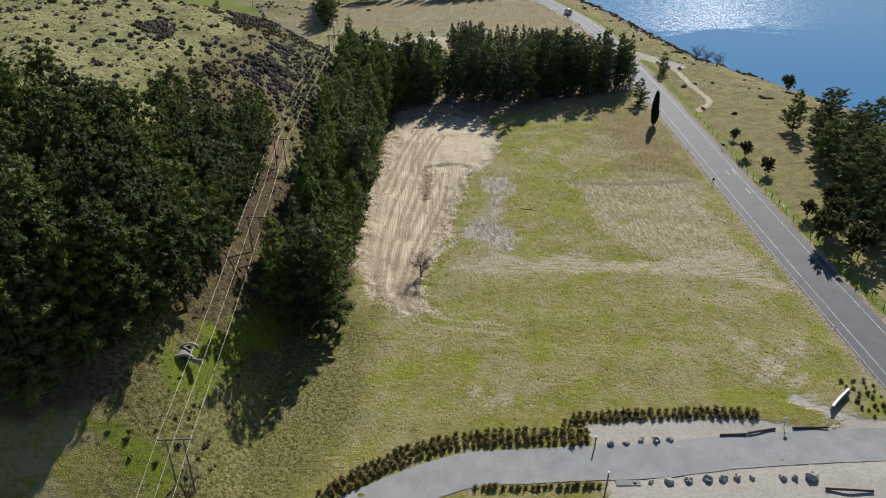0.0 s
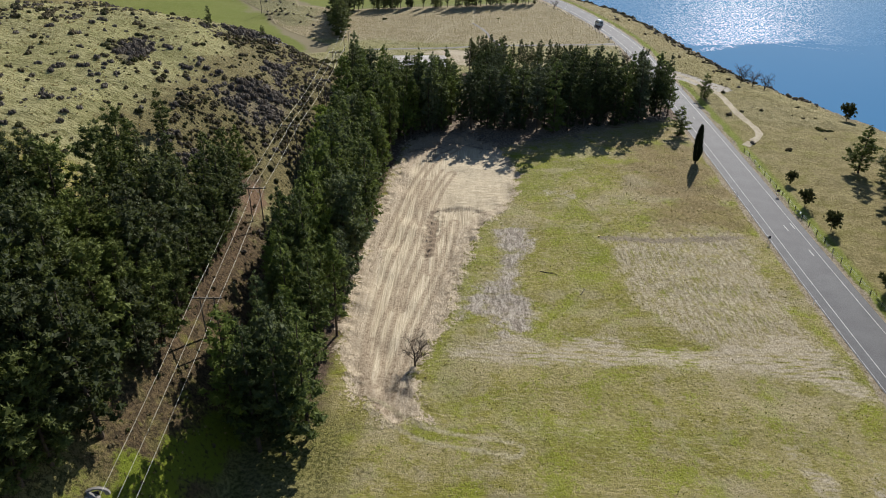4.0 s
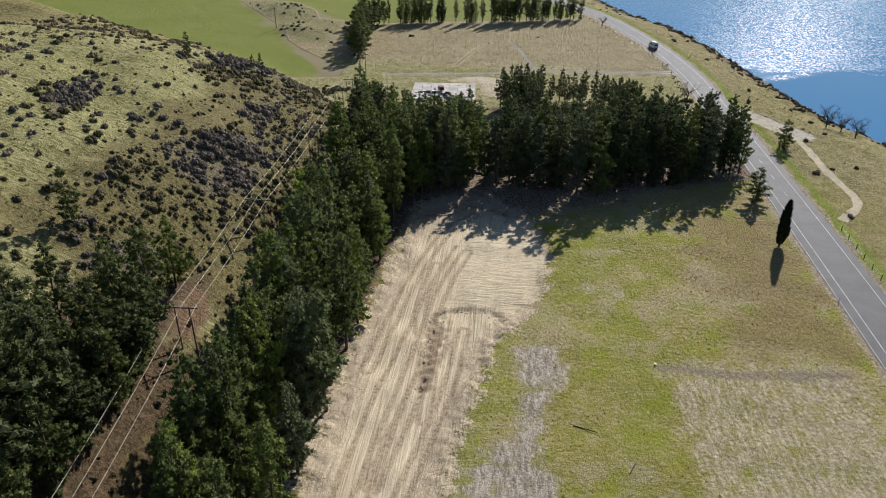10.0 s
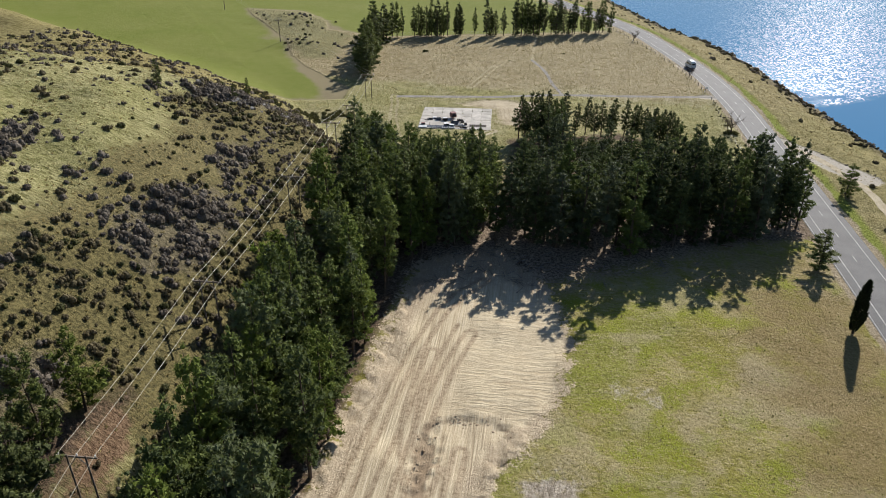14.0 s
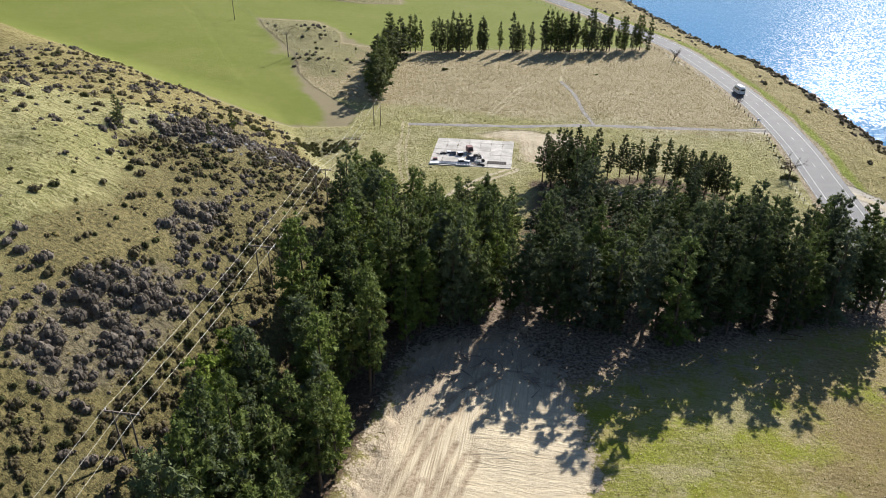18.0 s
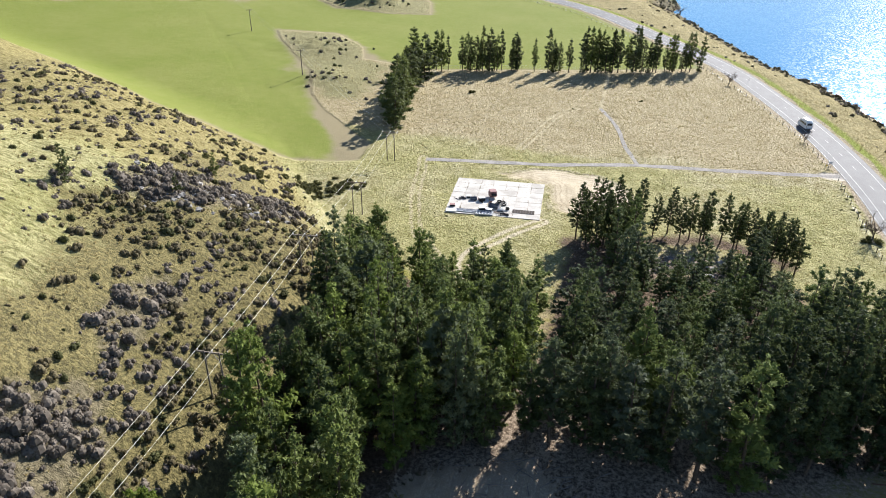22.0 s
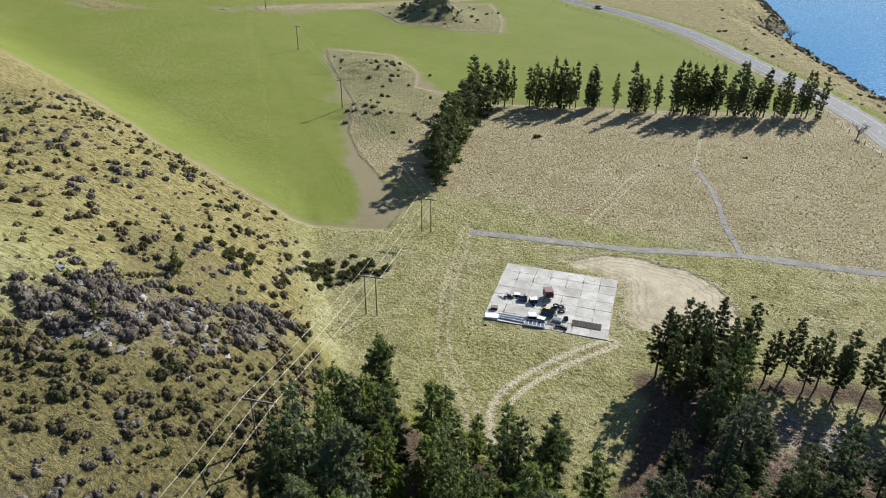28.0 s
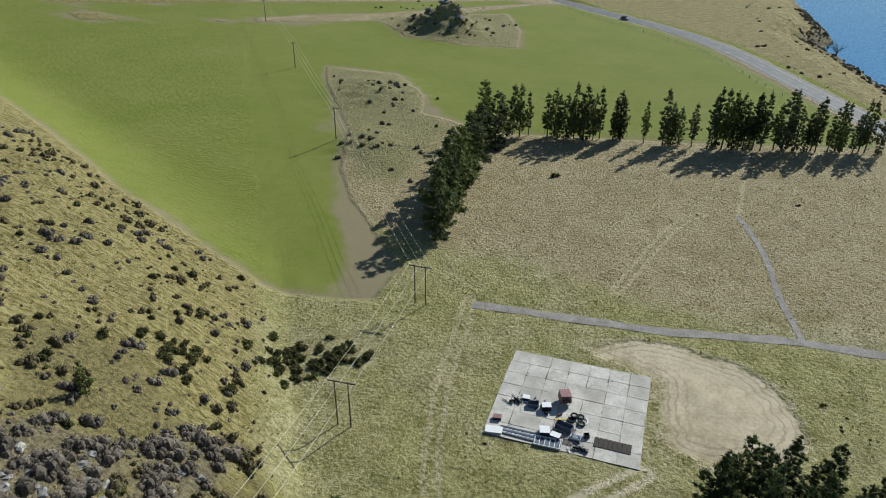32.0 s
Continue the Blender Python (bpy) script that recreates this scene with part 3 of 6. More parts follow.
    col = n.mix(n.math("MULTIPLY", mask("slab_track", 0.35, 0.5), n.ramp(fine, 0.3, 0.5, 0.6, 1.0)), col, (0.50, 0.43, 0.30))
    col = n.mix(mask("gravel", 0.6, 1.6), col, n.mix(n.ramp(speck, 0.35, 0.65), (0.37, 0.335, 0.275), (0.49, 0.448, 0.38)))
    col = n.mix(mask("bank", 1.5, 4), col, n.mix(n.ramp(speck, 0.4, 0.6), (0.14, 0.115, 0.06), (0.30, 0.25, 0.15)))
    bare = n.math("MAXIMUM", n.math("MAXIMUM", mask("earth", 0.6, 6.0), mask("sand", 0.6, 1.6)), n.math("MAXIMUM", mask("gravel", 0.6, 1.6), mask("crop", 0.7, 1.2)))
    clump = n.node("ShaderNodeTexVoronoi", Scale=1.15)
    n.put(clump.inputs["Vector"], n.scaled((1.0, 1.0, 1.0)))
    tuft = n.math("ADD", n.math("MULTIPLY", fine, 0.8), n.math("MULTIPLY", n.math("SUBTRACT", 1.0, clump.outputs[0]), 0.35))
    up = n.math("ADD", n.math("MULTIPLY", tuft, n.math("MULTIPLY", n.math("SUBTRACT", 1.0, n.math("MULTIPLY", bare, 0.9)), n.math("ADD", 0.36, n.math("MULTIPLY", mask("paddock", 3, 5), 0.2)))), n.math("MULTIPLY", rut, n.math("MULTIPLY", mask("earth", 0.6, 6.0), n.ramp(n.attr("across"), -2, 2, 0.22, 0.3))))
    up = n.math("ADD", up, n.math("MULTIPLY", n.math("MULTIPLY", rim, mask("earth", 0.6, 6.0)), n.math("MULTIPLY", lump, 0.45)))
    up = n.math("ADD", up, n.math("MULTIPLY", n.math("MULTIPLY", ripple, mask("hill", 2.5, 5)), 0.3))
    nor = n.bump(n.math("ADD", up, n.math("MULTIPLY", grit, n.ramp(bare, 0, 1, 0.22, 0.08))), 0.75, 1.0)
    return n.surface(col, 0.95, 0, nor, 0.12)


xs = steps(-4000, -150, 150, 4000, 1.25, ((-40, -20, 0.7), (-20, 22, 0.5), (22, 62, 0.9)))
ys = steps(-4000, 30, 640, 4000, 1.25, ((78, 225, 0.55), (250, 318, 0.6)))
gx, gy = np.meshgrid(xs, ys)
gx, gy = gx.ravel(), gy.ravel()
zz = height(gx, gy)
w, h = len(xs), len(ys)
idx = np.arange(w * h).reshape(h, w)
quads = np.stack([idx[:-1, :-1], idx[:-1, 1:], idx[1:, 1:], idx[1:, :-1]], -1).reshape(-1, 4)
ground = new("ground", mesh_from("ground", np.stack([gx, gy, zz], 1), quads, soil(), False))
tagged(ground, "dry grass paddock, scrub hillside and bulldozed bare earth", "ground", kind="structure")


def wheel_lines(x, y):
    d = np.full(x.shape, 1e9)
    for line, gap in ((((-15, 324), (-8, 354), (-3, 362)), 0.9), (((5, 402), (4, 364)), 0.2), (((-17, 255.5), (-23.2, 264.6), (-28.4, 271.5), (-32, 282.7), (-34.4, 292), (-36, 303), (-38, 312)), 0.9), (((-9, 103), (-2, 97.5), (10, 95)), 1.2)):
        d = np.minimum(d, np.abs(near(spline(line, 4), x, y) - gap))
    return d


def track_lines(x, y):
    d = np.full(x.shape, 1e9)
    for line, gap in ((((-11, 104), (-12.6, 119.6), (-11.1, 140.8), (-9.2, 154.5), (-6.4, 173.7), (-3, 190)), 0.0), (((-8, 102), (-5.4, 120.2), (-2.3, 136.5), (-0.3, 148.4), (0.7, 161.7)), 0.8), (((-10, 108), (-9.6, 121.3), (-8.2, 134.6), (-6.2, 151.7), (-3.9, 173.3), (-0.7, 187.7)), 0.9), (((-6, 100), (-9, 106), (-11, 118)), 1.1), (((-13, 150), (-11, 166), (-9, 180), (-5, 196), (0, 204)), 0.9), (((-3, 140), (-4, 152), (-7, 166), (-6, 182)), 0.9), (((-8, 128), (-5, 146), (-2.5, 158)), 1.0)):
        d = np.minimum(d, np.abs(near(spline(line, 3), x, y) - gap))
    return d


toe_u = -24.7 - 0.718 * np.maximum(0, gy - 240.8) - gx
road_d = near(ROAD, gx, gy)
side = gx - np.interp(gy, [p[1] for p in ROAD], [p[0] for p in ROAD])
# debris at the strip's corner, drawn on eastwards to deepen the grove's shadow
duff_shade = inside([(-14, 199), (-8, 198), (-2, 202), (3, 205), (8, 202), (13, 201), (20, 206), (30, 211), (42, 218), (54, 226), (64, 230), (64, 236), (-10, 236)], gx, gy)
cover = {
    "paddock": np.minimum(gy - 250 + 0.25 * gx, 60) + 0 * gx,
    "hill": np.minimum(toe_u - 6, gy - 128),
    "scrubland": np.minimum(np.minimum(toe_u - 1, 34 - toe_u), np.minimum(gy - 145, 262 - gy)) + 3 * waves(gx, gy, 30, 21),
    "crop": np.maximum(np.minimum(inside(CROP, gx, gy), -inside(KNOLL, gx, gy)) - 0.8 * (gy > 425) * (gx < -95), inside(FAR_CROP, gx, gy)),
    "mown": inside(MOWN, gx, gy), "band": np.maximum(inside(BAND, gx, gy), 1.2 - near([(46, 95), (50, 84), (55, 75)], gx, gy) + 1.5 * waves(gx, gy, 6, 25)), "grey": np.maximum(inside(GREY_1, gx, gy), 3.0 - near([(18, 270), (28, 272)], gx, gy)),
    "verge": np.where(side > 0, 9.0 - road_d, 5.6 - road_d) - 1.0 + 0 * gx,
    "shoulder": 5.7 - road_d + 0.4 * waves(gx, gy, 17, 22),
    "duff_shade": np.maximum(duff_shade, 5 - np.hypot((gx - 22) / 1.7, gy - 270.5)),
    # needle litter, its reach before the grove darkening the shadow zone
    "litter": np.maximum(duff_shade - 4.0, np.maximum(np.maximum(inside(BELT, gx, gy), inside(GROVE, gx, gy)), np.maximum(inside(WOOD, gx, gy), 1.5 - near([(2, 275), (30, 283), (42, 276)], gx, gy)))) + 0.6 - 9 * np.exp(-(((gx - 22) / 7) ** 2 + ((gy - 271) / 5) ** 2)),
    "red_bank": np.minimum(1.7 - np.abs(gx + 35.0 + 0.02 * (gy - 100)) + 1.0 * waves(gx, gy, 13, 23), np.minimum(gy - 74, 150 - gy)),
    "gully": np.maximum(np.maximum(2.4 - near([(-34, 73), (-31, 79.5), (-29.5, 86), (-28, 94)], gx, gy), 2.0 - near([(-14, 56), (-9, 61)], gx, gy)), 1.6 - near([(-30, 52), (-33, 59), (-38, 63)], gx, gy)) + 1.2 * waves(gx, gy, 7, 24),
    "rough": np.minimum(-11 - 0.0 * gx - gx - 0.45 * np.maximum(0, 75 - gy), np.minimum(101 - gy, gx + 40)),
    "green": np.maximum(np.maximum(2.6 - near([(8.5, 166), (5.5, 152), (3.5, 138), (2, 126), (-1, 112), (2, 104)], gx, gy), 6 - near([(16, 178), (24, 190), (34, 202)], gx, gy)), np.maximum(3 - near([(24, 170), (28, 150), (26, 138)], gx, gy), 2.5 - near([(10, 100), (24, 98)], gx, gy))) + 1.5 * waves(gx, gy, 8, 26),
    "tan": np.maximum(np.minimum(12 - np.abs(gx - 53), np.minimum(gy - 160, 222 - gy)), np.minimum(gx - 79, 300 - gy)) + 4 * waves(gx, gy, 15, 27),
    # shadow line along the scarp, and the heap of broken earth
    "scarp_shade": np.maximum(0.25 - near(SCARP, gx, gy) + 0.3 * waves(gx, gy, 3.4, 14), 0.9 - near([(-3.9, 146), (-3.6, 155), (-3.4, 162)], gx, gy)),
    "gold": np.minimum(gy - 246 + 0.15 * (gx + 60), 30),
    # corridor under the wires: brown soil with the belt's shade painted in
    "brown_shade": np.minimum(np.minimum(gx + 37.5, -26.5 - gx), np.minimum(gy - 80, 140 - gy)),
    "lakeside": np.minimum(side - 5.5, gy - 120),
    "slab_track": 0.5 - np.abs(near(spline([(-4.5, 283), (-11.4, 274.5), (-15.4, 267.8), (-16.7, 261.6), (-14.1, 255.6), (-10, 252)], 3), gx, gy) - 1.05),
    "brown_scrub": np.max([inside(p, gx, gy) for p in BROWN_THICKETS], 0) + 1.0,
    "knoll": np.maximum(inside([(-131, 424), (-106, 428), (-89, 414), (-84, 398), (-72, 392), (-70, 352), (-80, 350), (-95, 372), (-118, 405)], gx, gy), inside(KNOLL, gx, gy)),
    "grey_scrub": np.max([inside(p, gx, gy) for p in GREY_THICKETS], 0),
    "near_paddock": np.minimum(gy - 250, 322 - gy - 0.12 * gx) + 0 * gx,
    "headland": 0.9 - near([(31, 154.8), (40.7, 153.6), (58.5, 155.6)], gx, gy),
    "rust": np.minimum(np.minimum(gx - 44, 64 - gx), np.minimum(gy - 157, 208 - gy)) * 0.6 + 2 * waves(gx, gy, 11, 29),
    "pebbles": np.maximum(np.maximum(2.2 - near([(57, 93), (53, 87), (47, 83)], gx, gy), 2.0 - near([(10, 77), (5, 79)], gx, gy)), 2.0 - near([(22, 176), (26, 175)], gx, gy)),
    "far_tan": np.minimum(gy - 325, 40) + 8 * waves(gx, gy, 40, 28),
    "across": inside([(-2, 168.5), (6, 169), (10, 164), (17, 174), (18, 188), (10, 200), (-1, 196)], gx, gy),
    "tracks": 0.42 - track_lines(gx, gy),
    "rim": inside(STRIP, gx, gy) + 1.5 * smooth(195, 207, gy) + 3.0 * smooth(-2, 4, gx) * smooth(164, 172, gy),
    "earth": inside(STRIP, gx, gy), "sand": inside(SAND, gx, gy), "wheels": 0.36 - wheel_lines(gx, gy),
    "gravel": np.maximum(np.maximum(inside(APRON, gx, gy), inside(YARD, gx, gy)), np.maximum(3.6 - near([(72, 286), (79, 274), (86, 262)], gx, gy), np.maximum(1.0 - near([(50, 78), (57, 73)], gx, gy), 2.2 - near([(60, 324.8), (66, 326)], gx, gy)))),
    "bank": 2.5 - (shore(gy) - gx),
}
inner = cover["crop"]
cover["crop_edge"] = np.exp(-np.maximum(inner, 0) / 3.0) * 0.8 + 0.75 * np.exp(-(np.maximum(0, near([(-57.5, 311), (-62, 321), (-71, 335)], gx, gy) - 2) / 3.5) ** 2) + 0.6 * np.exp(-((gx + 88) ** 2 + (gy - 392) ** 2) / 30)
for px_, py_, spread_, much in ((-106, 354, 5, 0.34), (-103, 374, 6, 0.5), (-82, 402, 4, 0.5), (-118, 354, 3, 0.3), (-150, 372, 12, 0.2), (-170, 470, 8, 0.45), (-74, 338, 7, 0.4)):
    cover["crop_edge"] = cover["crop_edge"] + much * np.exp(-(((gx - px_) / spread_) ** 2 + ((gy - py_) / (spread_ * 1.3)) ** 2))
for key, value in cover.items():
    a = ground.data.attributes.new(key, "FLOAT", "POINT")
    a.data.foreach_set("value", np.clip(value, -200, 200).astype(np.float32))


def lake_water():
    n = Nodes("lake_water")
    ruffled = n.noise(0.02, 4, 0.6, n.scaled((1, 1.6, 1)), 0.8)
    north = n.node("ShaderNodeSeparateXYZ", Vector=n.pos).outputs[1]
    open_water = n.ramp(n.math("ADD", north, n.math("MULTIPLY", ruffled, 150.0)), 375, 460)
    f = n.math("MULTIPLY", n.noise(0.9, 1.5, 0.5, n.scaled((1, 0.8, 1)), 0.4), 0.008)
    col = n.mix(n.noise(0.006, 3), (0.045, 0.19, 0.37), (0.065, 0.22, 0.41))
    spark = n.ramp(n.noise(1.25, 2.0, 0.6, n.scaled((0.9, 1, 1))), 0.49, 0.58, 0.06, 0.315)
    ruffle = n.math("ADD", 0.06, n.math("MULTIPLY", n.math("SUBTRACT", spark, 0.06), open_water))
    nor = n.bump(n.math("MULTIPLY", f, n.ramp(open_water, 0, 1, 0.35, 1.0)), 1.0, 1.0)
    deep = n.node("ShaderNodeBsdfDiffuse", Normal=nor)
    n.put(deep.inputs["Color"], col)
    shine = n.node("ShaderNodeBsdfAnisotropic", Roughness=ruffle, Normal=nor)
    shine.distribution = "BECKMANN"
    fresnel = n.node("ShaderNodeFresnel", IOR=1.33, Normal=nor)
    both = n.node("ShaderNodeMixShader", Fac=fresnel.outputs[0])
    n.t.links.new(deep.outputs[0], both.inputs[1])
    n.t.links.new(shine.outputs[0], both.inputs[2])
    n.t.links.new(both.outputs[0], n.out.inputs[0])
    return n.m


lake = new("lake", mesh_from("lake", [(-4000, -4000, -8.5), (4000, -4000, -8.5), (4000, 4000, -8.5), (-4000, 4000, -8.5)], [(0, 1, 2, 3)], lake_water()))
tagged(lake, "rippled blue lake with bright sun glitter", "water", kind="structure")


# ---- road and tracks ----
def ribbon(name, line, offset, half, lift, material, ragged=0.0, crown=0.0, follow=True):
    """A strip of the given half width beside a line, laid just above the ground."""
    verts, faces = [], []
    for i, (x, y) in enumerate(line):
        a, b = line[max(0, i - 1)], line[min(len(line) - 1, i + 1)]
        d = Vector((b[0] - a[0], b[1] - a[1])).normalized()
        for k in (-1, -0.33, 0.33, 1):
            e = offset + k * half * (1 + ragged * math.sin(i * 2.3 + 1.7 * k) * math.cos(i * 0.9 + k))
            px, py = x + d.y * e, y - d.x * e
            verts.append((px, py, (gz(px, py) if follow else 0) + lift + crown * (1 - k * k)))
    for i in range(len(line) - 1):
        for k in range(3):
            j = i * 4 + k
            faces.append((j, j + 1, j + 5, j + 4))
    return mesh_from(name, verts, faces, material, False)


def asphalt():
    n = Nodes("asphalt")
    f = n.math("ADD", n.math("MULTIPLY", n.noise(0.25, 4), 0.5), n.math("MULTIPLY", n.noise(5, 4, 0.7), 0.5))
    col = n.mix(n.ramp(f, 0.36, 0.64), (0.080, 0.081, 0.084), (0.116, 0.117, 0.120))
    return n.surface(col, 0.75, 0, n.bump(n.noise(20, 2), 0.02), 0.35)


def loose_gravel(name, a, b):
    n = Nodes(name)
    f = n.math("ADD", n.math("MULTIPLY", n.noise(0.4, 4), 0.45), n.math("ADD", n.math("MULTIPLY", n.noise(2.5, 4, 0.7), 0.3), n.math("MULTIPLY", n.noise(11, 2, 0.7), 0.25)))
    return n.surface(n.mix(n.ramp(f, 0.36, 0.64), a, b), 0.95, 0, n.bump(n.noise(9, 3, 0.7), 0.06), 0.2)


ASPHALT = asphalt()
GRAVEL = loose_gravel("grey_gravel", (0.29, 0.285, 0.275), (0.37, 0.365, 0.35))
PATH_GRAVEL = loose_gravel("path_gravel", (0.20, 0.187, 0.17), (0.35, 0.325, 0.295))
TRACK_SOIL = loose_gravel("track_soil", (0.36, 0.30, 0.20), (0.55, 0.48, 0.35))
CLOD_SOIL = loose_gravel("clod_soil", (0.30, 0.225, 0.15), (0.48, 0.385, 0.27))
FLAT_Z = -0.12
road = tagged(new("road", ribbon("road", ROAD, 0, 4.5, FLAT_Z + 0.05, ASPHALT, crown=0.06, follow=False)), "grey two-lane asphalt road along the lake", "road", kind="structure")
for off in (-2.6, 2.95):
    ob = new("edge_line", ribbon("edge_line", ROAD, off, 0.075, FLAT_Z + 0.115, LINE, follow=False))
    ob.parent = road
for off in (-4.25,):
    ob = new("shoulder_line", ribbon("shoulder_line", ROAD, off, 0.05, FLAT_Z + 0.075, LINE, follow=False))
    ob.parent = road
acc = 0.0
for a, b in zip(ROAD, ROAD[1:]):
    acc += math.dist(a, b)
    if acc % 10 < 3.0 and 215 < b[1] < 620:
        d = (Vector(b) - Vector(a)).normalized() * 2.2
        ob = new("centre_dash", ribbon("centre_dash", [tuple(Vector(b) - d * 0.5), tuple(Vector(b) + d * 0.5)], 0.2, 0.07, FLAT_Z + 0.118, LINE, follow=False))
        ob.parent = road
for x, y in ((69.3, 160.5), (71.0, 161.5), (70.2, 150.0)):
    bar = new("lane_mark", mesh_from("lane_mark", [(x - 0.13, y - 1.3, 0.004), (x + 0.13, y - 1.3, 0.004), (x + 0.13, y + 1.3, 0.004), (x - 0.13, y + 1.3, 0.004)], [(0, 1, 2, 3)], LINE))
    bar.parent = road
tagged(new("driveway", ribbon("driveway", ENTRY, 0, 2.9, 0.06, GRAVEL)), "pale grey gravel driveway off the road", "driveway", kind="structure")
tagged(new("footpath", ribbon("footpath", PATH, 0, 1.0, 0.06, PATH_GRAVEL, 0.25)), "narrow grey gravel path across the paddock", "path", kind="structure")
tagged(new("footpath", ribbon("footpath", PATH_UP, 0, 0.55, 0.07, PATH_GRAVEL, 0.25)), "short grey gravel side path", "path", kind="structure")
tagged(new("lake_track", ribbon("lake_track", LAKE_TRACK, 0, 1.0, 0.06, TRACK_SOIL, 0.25)), "pale worn vehicle track beside the road", "track", kind="structure")


# ---- building blocks ----


def part(name, bm, material, parent, label=""):
    me = bpy.data.meshes.new(name)
    bm.to_mesh(me)
    bm.free()
    me.materials.append(material)
    ob = new(name, me)
    ob.parent = parent
    return tagged(ob, label)


def piece(name, me, parent, label=""):
    ob = new(name, me)
    ob.parent = parent
    return tagged(ob, label)


def unit(v):
    return v / np.maximum(np.linalg.norm(v, axis=-1, keepdims=True), 1e-6)


def sprays(r, centre, way, size, blades, spread=0.9, fat=0.17):
    """Leaf sprays: pointed blades from each centre, fanned about its way."""
    n = len(centre)
    c = np.repeat(centre, blades, 0)
    v = unit(np.repeat(unit(way), blades, 0) + r.normal(0, spread * 0.6, (n * blades, 3)))
    s = np.repeat(size, blades)[:, None] * r.uniform(0.6, 1.15, (n * blades, 1))
    q = unit(np.cross(v, r.normal(0, 1, (n * blades, 3)))) * s * fat
    verts = np.stack([c - q, c + q, c + v * s], 1).reshape(-1, 3)
    return verts, np.arange(len(verts)).reshape(-1, 3)


def tube(points, radii, sides=6):
    """A tapered limb along points."""
    verts, faces = [], []
    for i, p in enumerate(points):
        p = np.asarray(p, float)
        d = np.asarray(points[min(i + 1, len(points) - 1)], float) - np.asarray(points[max(i - 1, 0)], float)
        d = d / (np.linalg.norm(d) + 1e-9)
        a = np.cross(d, (0.3, 0.9, 0.1) if abs(d[1]) < 0.8 else (1, 0, 0))
        a /= np.linalg.norm(a)
        b = np.cross(d, a)
        for k in range(sides):
            t = 2 * math.pi * k / sides
            verts.append(p + radii[i] * (a * math.cos(t) + b * math.sin(t)))
    for i in range(len(points) - 1):
        for k in range(sides):
            j, e = i * sides + k, i * sides + (k + 1) % sides
            faces.append((j, e, e + sides, j + sides))
    return np.array(verts), np.array(faces)


def joined(bits):
    vs, fs, n = [], [], 0
    for v, f in bits:
        vs.append(v)
        fs.append(f + n)
        n += len(v)
    return np.concatenate(vs), np.concatenate(fs)


def tree(name, trunk_me, crown_me, label, category="tree", group=""):
    root = new(name)
    piece("trunk", trunk_me, root)
    piece("crown", crown_me, root)
    return tagged(root, label, category, group)


KNOT = np.array(((1, 0, 0), (0, 1, 0), (-1, 0, 0), (0, -1, 0), (0, 0, 1), (0, 0, -1)), float)
KNOT_TRIS = np.array(((0, 1, 4), (1, 2, 4), (2, 3, 4), (3, 0, 4), (1, 0, 5), (2, 1, 5), (3, 2, 5), (0, 3, 5)))


def puffs(r, centre, radius, out, count, flat=0.72):
    """Rounded clumps of needles: a lumpy core with short shoots lying over it like shingles, their tips lifted."""
    n = len(centre)
    core = KNOT[None] * r.uniform(0.6, 1.0, (n, 6, 1)) * radius[:, None, None] * (1, 1, flat) + r.normal(0, 0.1, (n, 6, 3)) * radius[:, None, None] + centre[:, None]
    solid = core[:, KNOT_TRIS].reshape(-1, 3)
    d = unit(r.normal(0, 1, (n * count, 3)) + np.repeat(out, count, 0) * 0.35 + (0, 0, 0.25))
    rad = np.repeat(radius, count)[:, None]
    c = np.repeat(centre, count, 0) + d * rad * r.uniform(0.62, 0.95, (n * count, 1)) * (1, 1, flat)
    along = unit(np.cross(d, r.normal(0, 1, (n * count, 3)))) + d * r.uniform(0.3, 1.1, (n * count, 1)) + (0, 0, 0.35)
    along = unit(along)
    q = unit(np.cross(d, along)) * rad * r.uniform(0.11, 0.2, (n * count, 1))
    tip = c + along * rad * r.uniform(0.4, 0.75, (n * count, 1))
    shoots = np.stack([c + q, c - q, tip], 1).reshape(-1, 3)
    v = np.concatenate([shoots, solid])
    return v, np.arange(len(v)).reshape(-1, 3)


